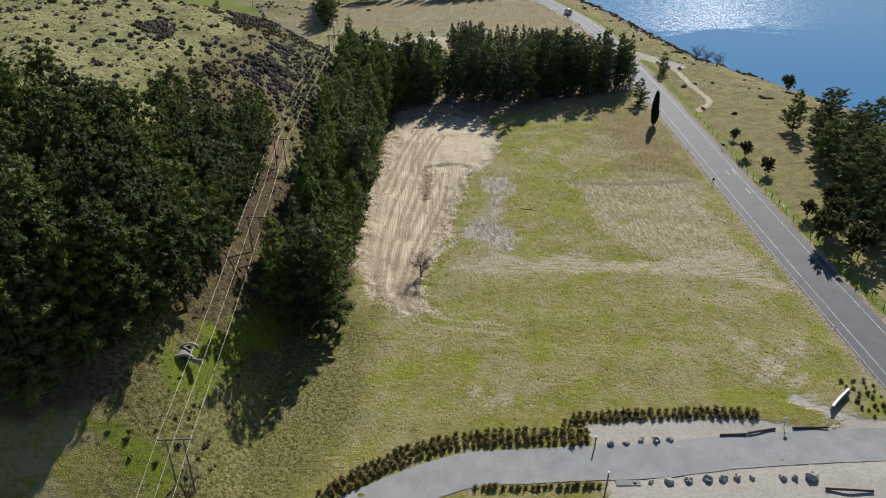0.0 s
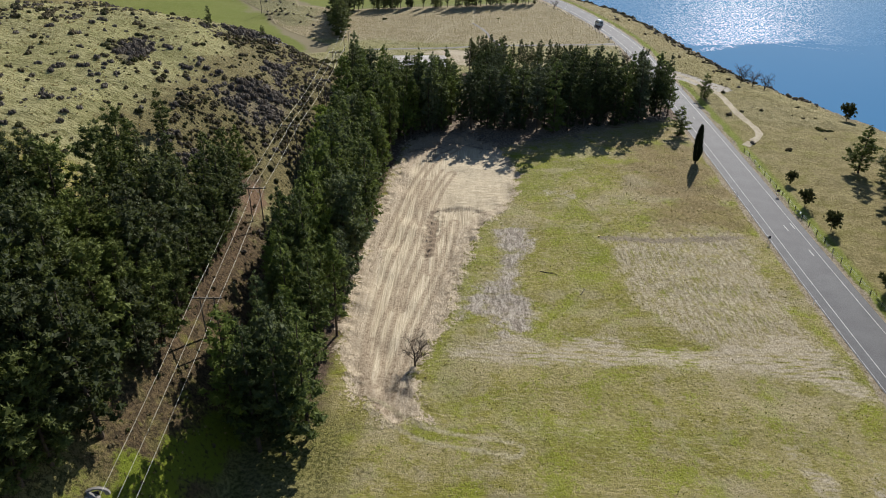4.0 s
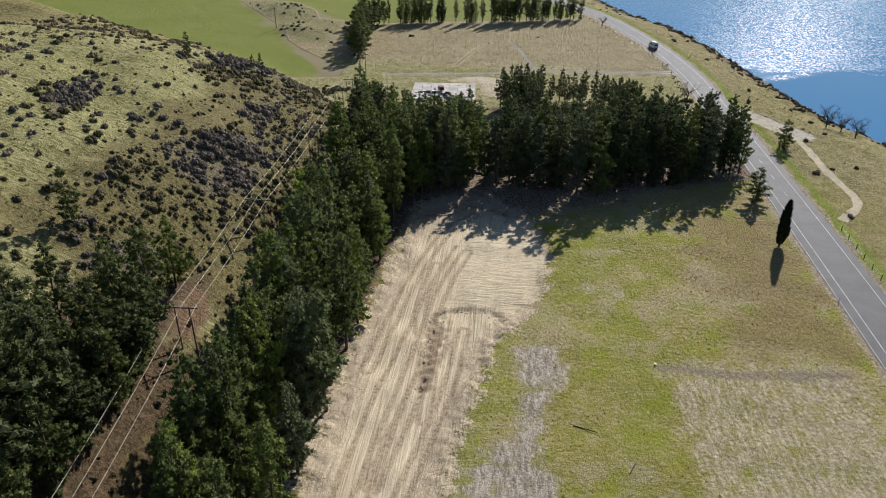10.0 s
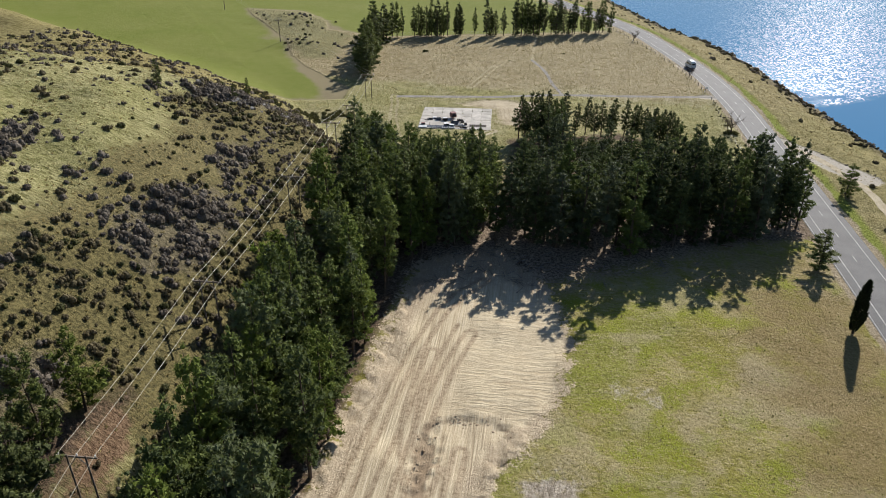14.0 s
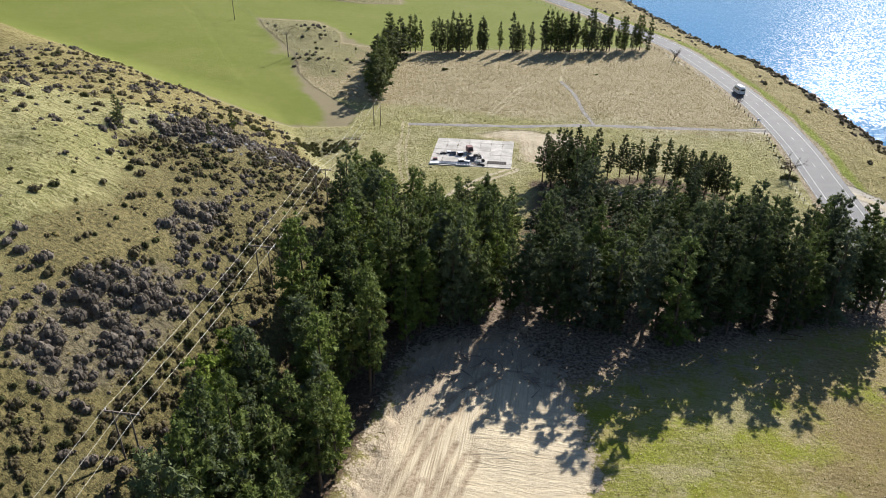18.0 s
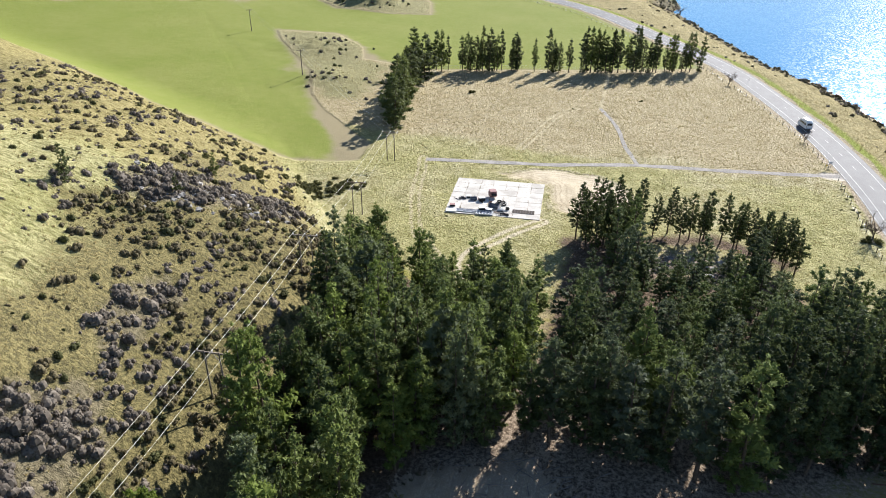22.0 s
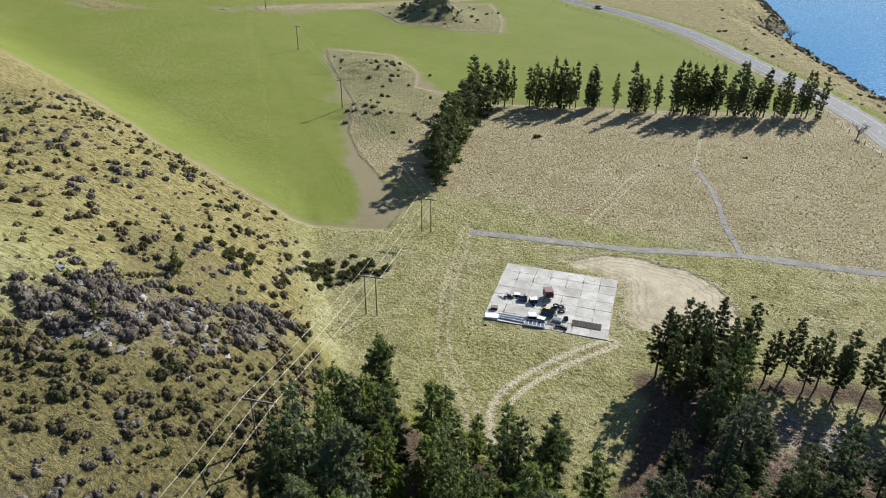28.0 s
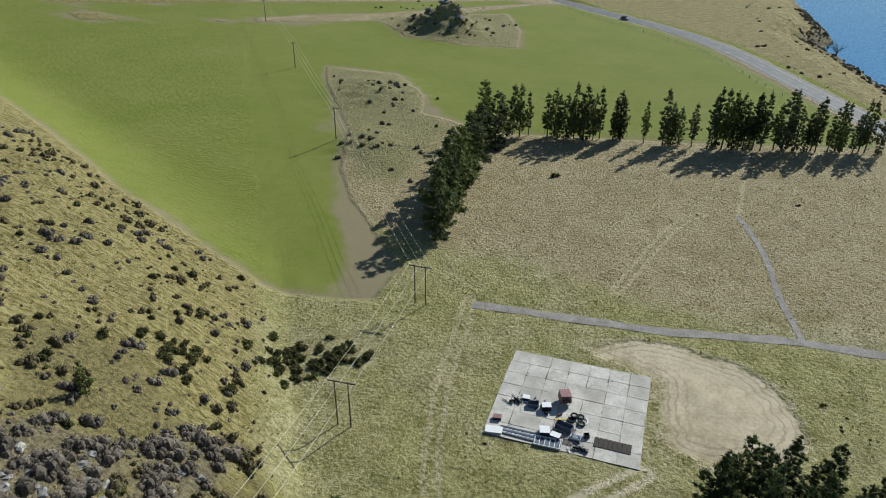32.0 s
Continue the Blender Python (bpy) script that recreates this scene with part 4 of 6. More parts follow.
def pine_meshes(seed, tall, wide, bare=0.2, pointed=1.0, leaf=PINE, whorls=14, count=20, puff=1.0):
    """A conifer: tapered trunk with uneven whorls of limbs, each limb carrying rounded clumps of needles."""
    r = np.random.RandomState(seed)
    lean = r.normal(0, 0.02, 2)
    levels = np.linspace(0, 1, 6)
    spine = [np.array((lean[0] * tall * f + 0.15 * math.sin(5 * f + seed), lean[1] * tall * f + 0.15 * math.cos(4 * f + seed), tall * 0.97 * f)) for f in levels]
    girth = tall * 0.0115
    bits = [tube(spine, [girth * (1.25 - 1.18 * f) for f in levels], 6)]
    for k in range(5):
        f = r.uniform(0.08, max(0.1, bare))
        a = r.uniform(0, 6.28)
        bits.append(tube([(0, 0, tall * f), (math.cos(a) * 1.6, math.sin(a) * 1.6, tall * f + r.uniform(-0.3, 0.4))], [girth * 0.22, 0.012], 3))
    cs, os, rs_ = [], [], []
    lobe = r.uniform(0, 6.28, 3)
    for i in range(whorls):
        f = bare + (0.97 - bare) * (i + r.uniform(-0.25, 0.45)) / whorls
        g = max(0.0, (f - bare) / (1 - bare))
        shape = (1 - g ** (1.5 / pointed)) ** (0.62 * pointed) * min(1, 0.45 + 1.9 * g)
        base = np.array([np.interp(f, levels, [p[k] for p in spine]) for k in range(3)])
        n = r.randint(4, 6)
        a0 = r.uniform(0, 6.28)
        for k in range(n):
            a = a0 + 6.283 * k / n + r.normal(0, 0.35)
            bulge = 1 + 0.22 * math.sin(2 * a + 5 * g + lobe[0]) + 0.2 * math.sin(a + 9 * g + lobe[1])
            length = max(0.3, wide * shape * r.uniform(0.55, 1.12) * bulge)
            rise = (0.05 + 0.75 * g) * length * r.uniform(0.5, 1.1)
            way = np.array((math.cos(a), math.sin(a), 0.2))
            tip = base + (math.cos(a) * length, math.sin(a) * length, rise)
            mid = base + (tip - base) * 0.55 + (0, 0, -0.12 * length)
            if length > 1.3:
                bits.append(tube([base, mid, tip], [girth * 0.34 * (1.1 - f), girth * 0.2 * (1.1 - f), 0.01], 3))
            for t in (0.97, 0.68, 0.4)[:1 + (length > 1.0) + (length > 1.9)]:
                cs.append(base + (tip - base) * t + (0, 0, -0.25 * length * t * (1 - t)) + r.normal(0, 0.15, 3))
                os.append(way)
                rs_.append(puff * (0.40 + 0.145 * length) * r.uniform(0.75, 1.25) * (0.85 + 0.15 * t))
    for e in (0.0, 0.04, 0.08):
        cs.append(spine[-1] - (0, 0, e * tall) + r.normal(0, 0.12, 3))
        os.append(np.array((0, 0, 1.0)))
        rs_.append(puff * (0.42 + 5 * e))
    v, fc = puffs(r, np.array(cs), np.array(rs_), np.array(os), count)
    tv, tf = joined(bits)
    return mesh_from("trunk", tv, tf, BARK, False), mesh_from("crown", v, fc, leaf)


def leafy_meshes(seed, tall, wide, stem, leaf, clumps=60, blades=14, size=0.8, bark=BARK, squash=1.0):
    """A broadleaved tree: forked trunk and a loose crown of leaf clumps."""
    r = np.random.RandomState(seed)
    bits = [tube([(0, 0, 0), (0.05 * wide, 0.02, stem * 0.6), (0.02, 0.05 * wide, stem * 1.2)], [tall * 0.022, tall * 0.017, tall * 0.012], 7)]
    cs = []
    for i in range(clumps):
        d = unit(r.normal(0, 1, 3) + (0, 0, 0.25))
        p = np.array((0, 0, (stem + tall) / 2)) + d * (wide, wide, (tall - stem) / 2 * squash) * r.uniform(0.45, 1.0)
        cs.append(p)
        if i % 5 == 0:
            bits.append(tube([(0, 0, stem * 0.9), p * (0.5, 0.5, 0.75), p], [tall * 0.009, tall * 0.006, 0.01], 4))
    cs = np.array(cs)
    mid = np.array((0, 0, (stem + tall) / 2))
    pts = np.repeat(cs, 4, 0) + r.normal(0, size * 0.45, (len(cs) * 4, 3))
    v, f = sprays(r, pts, pts - mid + (0, 0, 0.6), np.full(len(pts), size), blades // 2, 1.3, 0.3)
    tv, tf = joined(bits)
    return mesh_from("trunk", tv, tf, bark, False), mesh_from("crown", v, f, leaf)


def bare_meshes(seed, tall, wide):
    """A leafless tree: limbs, and a crown of fine twigs."""
    r = np.random.RandomState(seed)
    bits, tw = [], []
    bits.append(tube([(0, 0, 0), (0.1, 0, tall * 0.2), (0, 0.1, tall * 0.42)], [tall * 0.026, tall * 0.02, tall * 0.015], 7))
    for i in range(11):
        a = r.uniform(0, 6.28)
        s = np.array((0, 0, tall * r.uniform(0.12, 0.42)))
        e = s + (math.cos(a) * wide * r.uniform(0.4, 0.9), math.sin(a) * wide * r.uniform(0.4, 0.9), tall * r.uniform(0.2, 0.55))
        m = (s + e) / 2 + r.normal(0, 0.1 * wide, 3)
        bits.append(tube([s, m, e], [tall * 0.011, tall * 0.007, 0.015], 5))
        for j in range(8):
            p = s + (e - s) * r.uniform(0.35, 1)
            q = p + unit(r.normal(0, 1, 3) + (math.cos(a) * 0.6, math.sin(a) * 0.6, 0.7)) * wide * r.uniform(0.25, 0.5)
            tw.append(tube([p, (p + q) / 2 + r.normal(0, 0.06, 3), q], [0.035, 0.022, 0.008], 3))
            for k in range(3):
                p2 = p + (q - p) * r.uniform(0.3, 1)
                tw.append(tube([p2, p2 + unit(r.normal(0, 1, 3) + (0, 0, 0.5)) * wide * 0.22], [0.018, 0.006], 3))
    tv, tf = joined(bits)
    wv, wf = joined(tw)
    return mesh_from("trunk", tv, tf, BARK, False), mesh_from("crown", wv, wf, BARK, False)


def shrub_mesh(seed, leaf, tall=1.0, wide=1.0, n=60, size=0.22, lobes=4):
    """A cushion of rounded lobes, each bristling with short twigs."""
    r = np.random.RandomState(seed)
    vs = []
    for k in range(lobes):
        a, e = r.uniform(0, 6.28), r.uniform(0.15, 0.55)
        c = np.array((math.cos(a) * e * wide, math.sin(a) * e * wide, tall * r.uniform(0.1, 0.38)))
        rad = np.array((wide, wide, tall)) * r.uniform(0.38, 0.58)
        u = np.linspace(0, 6.283, 8)[:-1]
        rings = [np.stack([np.cos(u) * q, np.sin(u) * q, np.full(7, z)], 1) * r.uniform(0.8, 1.05, (7, 1)) * rad * 0.85 + c for q, z in ((0.95, -0.5), (0.95, 0.25), (0.55, 0.8))]
        top = c + rad * (0, 0, 0.85)
        for lo, hi in ((0, 1), (1, 2)):
            for i in range(7):
                j = (i + 1) % 7
                vs += [rings[lo][i], rings[lo][j], rings[hi][j], rings[lo][i], rings[hi][j], rings[hi][i]]
        for i in range(7):
            vs += [rings[2][i], rings[2][(i + 1) % 7], top]
        m = n // lobes
        d = unit(r.normal(0, 1, (m, 3)) + (0, 0, 0.5))
        v, f = sprays(r, c + d * rad * r.uniform(0.72, 0.95, (m, 1)), d + (0, 0, 0.2), np.full(m, size), 1, 0.8, 0.3)
        vs += list(v)
    v = np.array(vs)
    return mesh_from("shrub", v, np.arange(len(v)).reshape(-1, 3), leaf)


def spread(poly, gap, seed, jitter=0.42):
    """Places inside an outline, about gap metres apart, in uneven rows."""
    r = np.random.RandomState(seed)
    x0, x1 = min(p[0] for p in poly), max(p[0] for p in poly)
    y0, y1 = min(p[1] for p in poly), max(p[1] for p in poly)
    out = []
    for i in range(int((x1 - x0) / gap) + 2):
        for j in range(int((y1 - y0) / gap) + 2):
            x = x0 + (i + 0.5 * (j % 2)) * gap + r.uniform(-jitter, jitter) * gap
            y = y0 + j * gap + r.uniform(-jitter, jitter) * gap
            if inside(poly, np.array([x]), np.array([y]))[0] > 0:
                out.append((x, y))
    return out


def stand(ob, x, y, turn=0.0, scale=1.0, sink=0.1, wide=None):
    """A copy of ob on the ground at x, y."""
    wide = wide or scale
    m = pose(x, y, gz(x, y) - sink, 0, 0, turn) @ Matrix.Diagonal((wide, wide, scale, 1))
    return copy_thing(ob, m)


def retire(obs):
    """Take away the first of a kind once its copies stand."""
    for ob in obs:
        for o in (*ob.children_recursive, ob):
            bpy.data.objects.remove(o)


# ---- woods ----
PINE_LABEL = "tall dark green pine in a dense shelter belt"
pines = [tree("pine_tree", *pine_meshes(20 + i, 22, 3.3 + 0.35 * (i % 3), 0.05 + 0.06 * (i % 4), (0.85, 1.1, 1.35)[i % 3]), PINE_LABEL, "tree", "pines of the shelter belt") for i in range(7)]
grove_pines = [tree("pine_tree", *pine_meshes(120 + i, 22, 3.3 + 0.35 * (i % 3), 0.05 + 0.06 * (i % 4), (0.85, 1.1, 1.35)[i % 3], GROVE_PINE_SHADED), "tall dark pine in a dense grove", "tree", "pines of the grove") for i in range(5)]
young_pines = [tree("pine_tree", *pine_meshes(130 + i, 15, 3.4, 0.03, 0.85, YOUNG_PINE, 12), "bright green young pine at the edge of the shelter belt", "tree", "bright young pines") for i in range(2)]
firs = [tree("fir_tree", *pine_meshes(50 + i, 17, 2.9, 0.24, 1.25, FIR, 17, 14, 0.85), "slender conifer with a bare lower trunk", "tree", "slender conifers behind the grove") for i in range(4)]
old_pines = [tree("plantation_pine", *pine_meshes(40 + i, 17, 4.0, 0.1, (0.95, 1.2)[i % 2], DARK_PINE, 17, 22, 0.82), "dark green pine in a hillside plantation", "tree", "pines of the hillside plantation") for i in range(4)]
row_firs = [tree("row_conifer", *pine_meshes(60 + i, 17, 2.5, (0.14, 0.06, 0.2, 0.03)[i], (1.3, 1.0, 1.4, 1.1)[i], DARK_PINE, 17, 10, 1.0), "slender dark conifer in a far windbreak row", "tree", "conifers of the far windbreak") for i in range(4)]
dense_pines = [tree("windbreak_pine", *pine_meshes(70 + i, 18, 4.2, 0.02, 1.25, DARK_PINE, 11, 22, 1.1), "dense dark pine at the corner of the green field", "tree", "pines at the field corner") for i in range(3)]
rt = random.Random(5)
for poly, gap, seed in ((BELT, 4.3, 1), (GROVE, 4.4, 2)):
    for x, y in spread(poly, gap, seed):
        if math.hypot((x - 22) / 7.5, (y - 270) / 5.2) < 1 or (0.8 < x < 4.6 and y > 224):
            continue
        if poly is GROVE and rt.random() < (0.0 if y < 228 else 0.14 if y < 244 else 0.3):
            continue
        tall = float(np.interp(y, (95, 150, 205, 224, 240, 256, 280), (18.0, 19.0, 19.5, 20.5, 14.5, 11.5, 13.0))) * rt.uniform(0.70, 1.14)
        tall = max(tall, 14.5) if (x < -22 and y > 228) or (0 < x < 14 and y > 256) else tall
        if poly is GROVE:
            tall = max(tall, 17.5 * rt.uniform(0.9, 1.12)) if x > 36 and y < 246 else tall
        tall *= (1.28 if 110 < y < 175 else 1.12) if x < -21 and y < 200 else 1.0
        s = tall / 22
        stand(grove_pines[rt.randrange(5)] if poly is GROVE else pines[rt.randrange(7)], x, y, rt.uniform(0, 360), s, 0.2, (0.36 + 0.6 * s) * rt.uniform(0.78, 1.1))
for i in range(21):
    s = rt.uniform(0.92, 1.12) if i > 3 else rt.uniform(0.8, 0.95)
    stand(pines[rt.randrange(7)], -23.6 + rt.uniform(-0.8, 0.8), 99 + 3.6 * i + rt.uniform(-0.8, 0.8), rt.uniform(0, 360), s, 0.2, 0.85 * s * rt.uniform(0.9, 1.1))
for x, y in ((-25.5, 95.5), (-22.5, 93.5), (-19.5, 93), (-17, 96), (-21, 98)):
    stand(pines[rt.randrange(7)], x, y, rt.uniform(0, 360), rt.uniform(0.86, 0.98), 0.2, rt.uniform(0.9, 1.05))
for x, y, tall in ((4, 219, 17), (8.5, 219, 18), (13, 217.5, 17), (17.5, 218, 18.5), (22, 217, 19.5), (26.5, 216, 21), (31, 219, 17), (35.5, 221, 15), (40, 223, 15), (44.5, 224, 17), (49, 226.5, 13), (53.5, 230, 14), (58, 232, 14.5), (62, 233, 15)):
    s = tall / 22
    stand(grove_pines[rt.randrange(5)], x, y, rt.uniform(0, 360), s, 0.2, s * rt.uniform(1.0, 1.25))
for x, y, tall in ((1.2, 218, 17), (-3.6, 219.5, 14.5), (-8.4, 218, 14.5), (-12.5, 212.5, 16), (-4, 225, 14), (-1, 231, 14.5), (-2, 238, 13.5), (-1.2, 246, 13), (-7, 250, 13)):
    stand(pines[rt.randrange(7)], x, y, rt.uniform(0, 360), tall / 22, 0.2, 0.68 * rt.uniform(0.9, 1.15))
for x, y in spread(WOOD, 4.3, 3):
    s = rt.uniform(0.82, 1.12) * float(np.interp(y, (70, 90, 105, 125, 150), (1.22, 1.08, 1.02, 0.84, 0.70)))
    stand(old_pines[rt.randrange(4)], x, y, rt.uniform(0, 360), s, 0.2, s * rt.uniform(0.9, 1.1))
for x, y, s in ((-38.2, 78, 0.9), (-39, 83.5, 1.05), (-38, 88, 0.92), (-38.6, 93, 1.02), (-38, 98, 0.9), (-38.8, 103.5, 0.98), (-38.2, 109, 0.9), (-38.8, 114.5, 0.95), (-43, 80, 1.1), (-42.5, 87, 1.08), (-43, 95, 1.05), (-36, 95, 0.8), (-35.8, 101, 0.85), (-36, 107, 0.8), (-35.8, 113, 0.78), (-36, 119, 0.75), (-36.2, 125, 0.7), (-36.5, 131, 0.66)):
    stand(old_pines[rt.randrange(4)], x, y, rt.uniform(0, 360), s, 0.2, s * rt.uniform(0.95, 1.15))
BACK = [(3, 277), (6, 281), (10, 282), (15, 283), (18, 281), (21, 284), (25, 282.5), (28, 283), (31, 282), (34, 281), (36, 279), (38, 278), (40, 277.5), (42, 275.5), (39, 274), (36, 275), (4.5, 279), (8, 279.5), (12.5, 280), (5, 273), (9, 275), (12, 276), (7, 270), (11, 271), (14, 279), (23, 280.5), (27, 280.5), (33, 279), (37.5, 276), (41, 273.5), (43, 272)]
for x, y in BACK:
    s = rt.uniform(0.58, 0.70) * (1.12 if x < 16 else 0.98)
    stand(firs[rt.randrange(4)], x, y, rt.uniform(0, 360), s, 0.2)
# the far row and the dark group at its corner
FAR = [(-57, 391), (-53, 393), (-51, 395), (-46, 396), (-43, 396), (-41, 396.5), (-39, 397), (-36.5, 397), (-34, 398), (-29, 400), (-27, 401), (-21, 401), (-16, 401), (-14, 402), (-9, 403), (-4, 404), (-1.5, 404), (1, 405), (3.5, 406), (6, 406.5), (8, 407), (13, 409), (16, 410), (18.5, 410), (21, 411), (24, 412.5), (27, 413), (30, 414), (33, 415.5), (36, 416), (-55, 394), (-44.5, 397.5), (-40, 398), (-37.5, 398.5), (-35, 399), (-32.5, 399.5), (-28, 402), (-15, 403.5), (-12.5, 403), (-3, 405.5), (0, 406), (2.5, 406.5), (5, 408), (11, 409), (14.5, 411), (20, 412), (26, 414.5), (31.5, 416)]
for x, y in FAR:
    s = rt.uniform(0.6, 0.99)
    tagged(stand(row_firs[rt.randrange(4)], x, y, rt.uniform(0, 360), s, 0.2, s * rt.uniform(0.72, 1.18)), "slender dark conifer in a far windbreak row", "tree", "conifers of the far windbreak")
for x, y in ((-51, 331), (-53, 335), (-52.5, 339), (-55, 343), (-54, 348), (-56.5, 352), (-55, 356), (-57.5, 360), (-56.5, 365), (-58.5, 369), (-57.5, 374), (-59.5, 379), (-60, 385), (-56, 382), (-62, 390)):
    s = rt.uniform(0.72, 0.9)
    stand(dense_pines[rt.randrange(3)], x, y, rt.uniform(0, 360), s, 0.1, s * rt.uniform(1.1, 1.4))
for x, y, s in ((-52, 148, 0.48), (-70, 229, 0.34), (-62.9, 256.5, 0.27), (-57.8, 237.5, 0.2)):
    tagged(stand(dense_pines[rt.randrange(3)], x, y, rt.uniform(0, 360), s, 0.1, s * 1.0), "young green pine standing alone in grass", "tree", "lone young pines")
for x, y, s, k in ((61.5, 217, 0.46, 1.8), (78, 252, 0.44, 1.55)):
    tagged(stand(dense_pines[rt.randrange(3)], x, y, rt.uniform(0, 360), s, 0.1, s * k), "low dense green pine beside the road", "tree", "roadside pines")
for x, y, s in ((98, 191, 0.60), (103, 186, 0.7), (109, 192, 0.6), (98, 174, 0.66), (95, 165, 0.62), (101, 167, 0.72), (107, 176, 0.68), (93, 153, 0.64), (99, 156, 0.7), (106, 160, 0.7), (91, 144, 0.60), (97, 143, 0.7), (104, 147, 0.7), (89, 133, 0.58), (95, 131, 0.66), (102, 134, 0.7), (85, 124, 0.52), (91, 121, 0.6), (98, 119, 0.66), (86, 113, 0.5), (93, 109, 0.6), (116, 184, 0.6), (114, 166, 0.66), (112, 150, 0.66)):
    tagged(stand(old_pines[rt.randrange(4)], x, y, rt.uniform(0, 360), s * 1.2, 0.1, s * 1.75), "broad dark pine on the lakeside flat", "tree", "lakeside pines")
for x, y, s in ((-29.6, 178, 0.95), (-28.6, 183.5, 0.9), (-28.2, 171.5, 0.85), (-31, 186.5, 0.7), (-26, 166, 0.8)):
    stand(young_pines[rt.randrange(2)], x, y, rt.uniform(0, 360), s, 0.1, s * 1.1)
retire(pines + grove_pines + young_pines + firs + dense_pines + row_firs + old_pines)


def spindle_meshes(seed, tall, wide):
    """A narrow cypress: upright sprays on a spindle."""
    r = np.random.RandomState(seed)
    g = r.uniform(0.02, 1, 1500) ** 0.85
    a = r.uniform(0, 6.283, 1500)
    rad = wide * np.minimum(1, 0.35 + 2.6 * g) * (1 - g ** 2.2) ** 0.75 * (0.82 + 0.18 * np.sin(3 * a + 9 * g)) * r.uniform(0.75, 1.0, 1500)
    p = np.stack([rad * np.cos(a), rad * np.sin(a), 0.25 + g * (tall - 0.7)], 1)
    d = np.stack([0.35 * np.cos(a), 0.35 * np.sin(a), np.ones(1500)], 1)
    v, f = sprays(r, p, d, np.full(1500, 0.62), 3, 0.5, 0.2)
    tv, tf = tube([(0, 0, 0), (0, 0, tall * 0.8)], [0.22, 0.04], 7)
    return mesh_from("trunk", tv, tf, BARK, False), mesh_from("crown", v, f, CYPRESS)


cypress = tree("cypress_tree", *spindle_meshes(77, 10.2, 1.2), "narrow dark cypress beside the road", "tree")
cypress.matrix_basis = pose(60.2, 195.8, gz(60.2, 195.8) - 0.1)
round_tree = tree("round_tree", *leafy_meshes(81, 3.6, 1.35, 1.3, BROAD, 34, 12, 0.6), "small rounded young tree in roadside grass", "tree", "young trees by the fence")
for x, y, s in ((79, 184, 0.85), (77.3, 171, 1.1), (78, 159.5, 1.15), (77.5, 136, 1.1)):
    stand(round_tree, x, y, 70 * s * x, s)
for x, y, s in ((75.5, 124, 2.0), (80, 130, 1.9), (117, 238, 1.5), (79, 118, 1.8), (84, 139, 1.7)):
    tagged(stand(round_tree, x, y, 40 * s * x, s), "loose-crowned broadleaf tree on the lakeside flat", "tree", "lakeside broadleaf trees")
retire([round_tree])
bare_tree = tree("bare_tree", *bare_meshes(91, 6.5, 3.0), "leafless grey tree with fine twigs", "tree", "leafless trees")
for x, y, s in ((65 - 4, 291, 1.0), (-4, 112, 0.95), (-29, 57, 0.9), (-26, 54, 0.7), (59, 349, 0.6), (97, 274, 1.15), (100, 271, 1.0), (103, 268, 1.1), (45, 402, 0.8), (36, 539, 1.0), (33, 548, 0.9)):
    stand(bare_tree, x, y, 57 * x, s)
retire([bare_tree])


# ---- scrub and grass ----
def scrub_places(seed, count, x0, x1, y0, y1, ok):
    r = np.random.RandomState(seed)
    x, y = r.uniform(x0, x1, count), r.uniform(y0, y1, count)
    k = ok(x, y, r.uniform(0, 1, count))
    return x[k], y[k]


def on_hill(x, y):
    return -24.7 - 0.718 * np.maximum(0, y - 240.8) - x


def hill_density(x, y, u):
    t = on_hill(x, y)
    patch = waves(x, y, 34, 31) + 0.6 * waves(x, y, 13, 32)
    grey = np.max([inside(p, x, y) for p in GREY_THICKETS], 0) + 1.0 + 1.6 * waves(x, y, 9, 33)
    brown = np.max([inside(p, x, y) for p in BROWN_THICKETS], 0) + 1.8 + 2.0 * waves(x, y, 7, 34)
    dense = np.maximum(1.05 * smooth(-1.5, 1.5, grey), 1.0 * smooth(-2, 2.0, brown))
    keep = (0.085 + 0.07 * smooth(235, 262, y) + 0.16 * smooth(-0.2, 0.9, patch) + 0.85 * dense) * smooth(2, 9, t) * (y > 128)
    return (u < keep) & (inside(WOOD, x, y) < -2) & (inside(CROP, x, y) < -1.5)


kinds = [(shrub_mesh(100 + i, m), lab) for i, (m, lab) in enumerate(((GREY_SCRUB, "grey"), (GREY_SCRUB, "grey"), (BROWN_SCRUB, "brown"), (GREY_SCRUB, "grey"), (BROWN_SCRUB, "brown"), (GREEN_SCRUB, "olive")))]
sx, sy = scrub_places(3, 20000, -150, -26, 128, 318, hill_density)
order = np.argsort((sx + 48) ** 2 + 0.4 * (sy - 235) ** 2)
sz = height(sx, sy)
rs = np.random.RandomState(9)
pick = rs.randint(0, 6, len(sx))
greyish = waves(sx, sy, 22, 51) + 0.5 * waves(sx, sy, 8, 52) + rs.normal(0, 0.25, len(sx))
in_grey = np.max([inside(p, sx, sy) for p in GREY_THICKETS], 0)
in_brown = np.max([inside(p, sx, sy) for p in BROWN_THICKETS], 0)
greyish = greyish + 1.6 * smooth(-1, 2, in_grey) - 1.2 * smooth(-1, 2, in_brown)
pick = np.where(greyish > 0.0, np.array((0, 1, 3))[rs.randint(0, 3, len(sx))], np.array((2, 4, 5))[rs.randint(0, 3, len(sx))])
size = (0.32 + 0.85 * rs.uniform(0, 1, len(sx)) ** 1.8) * np.where(in_grey > 0, 1.35, np.where(in_brown > 0, 0.9, 1.0))
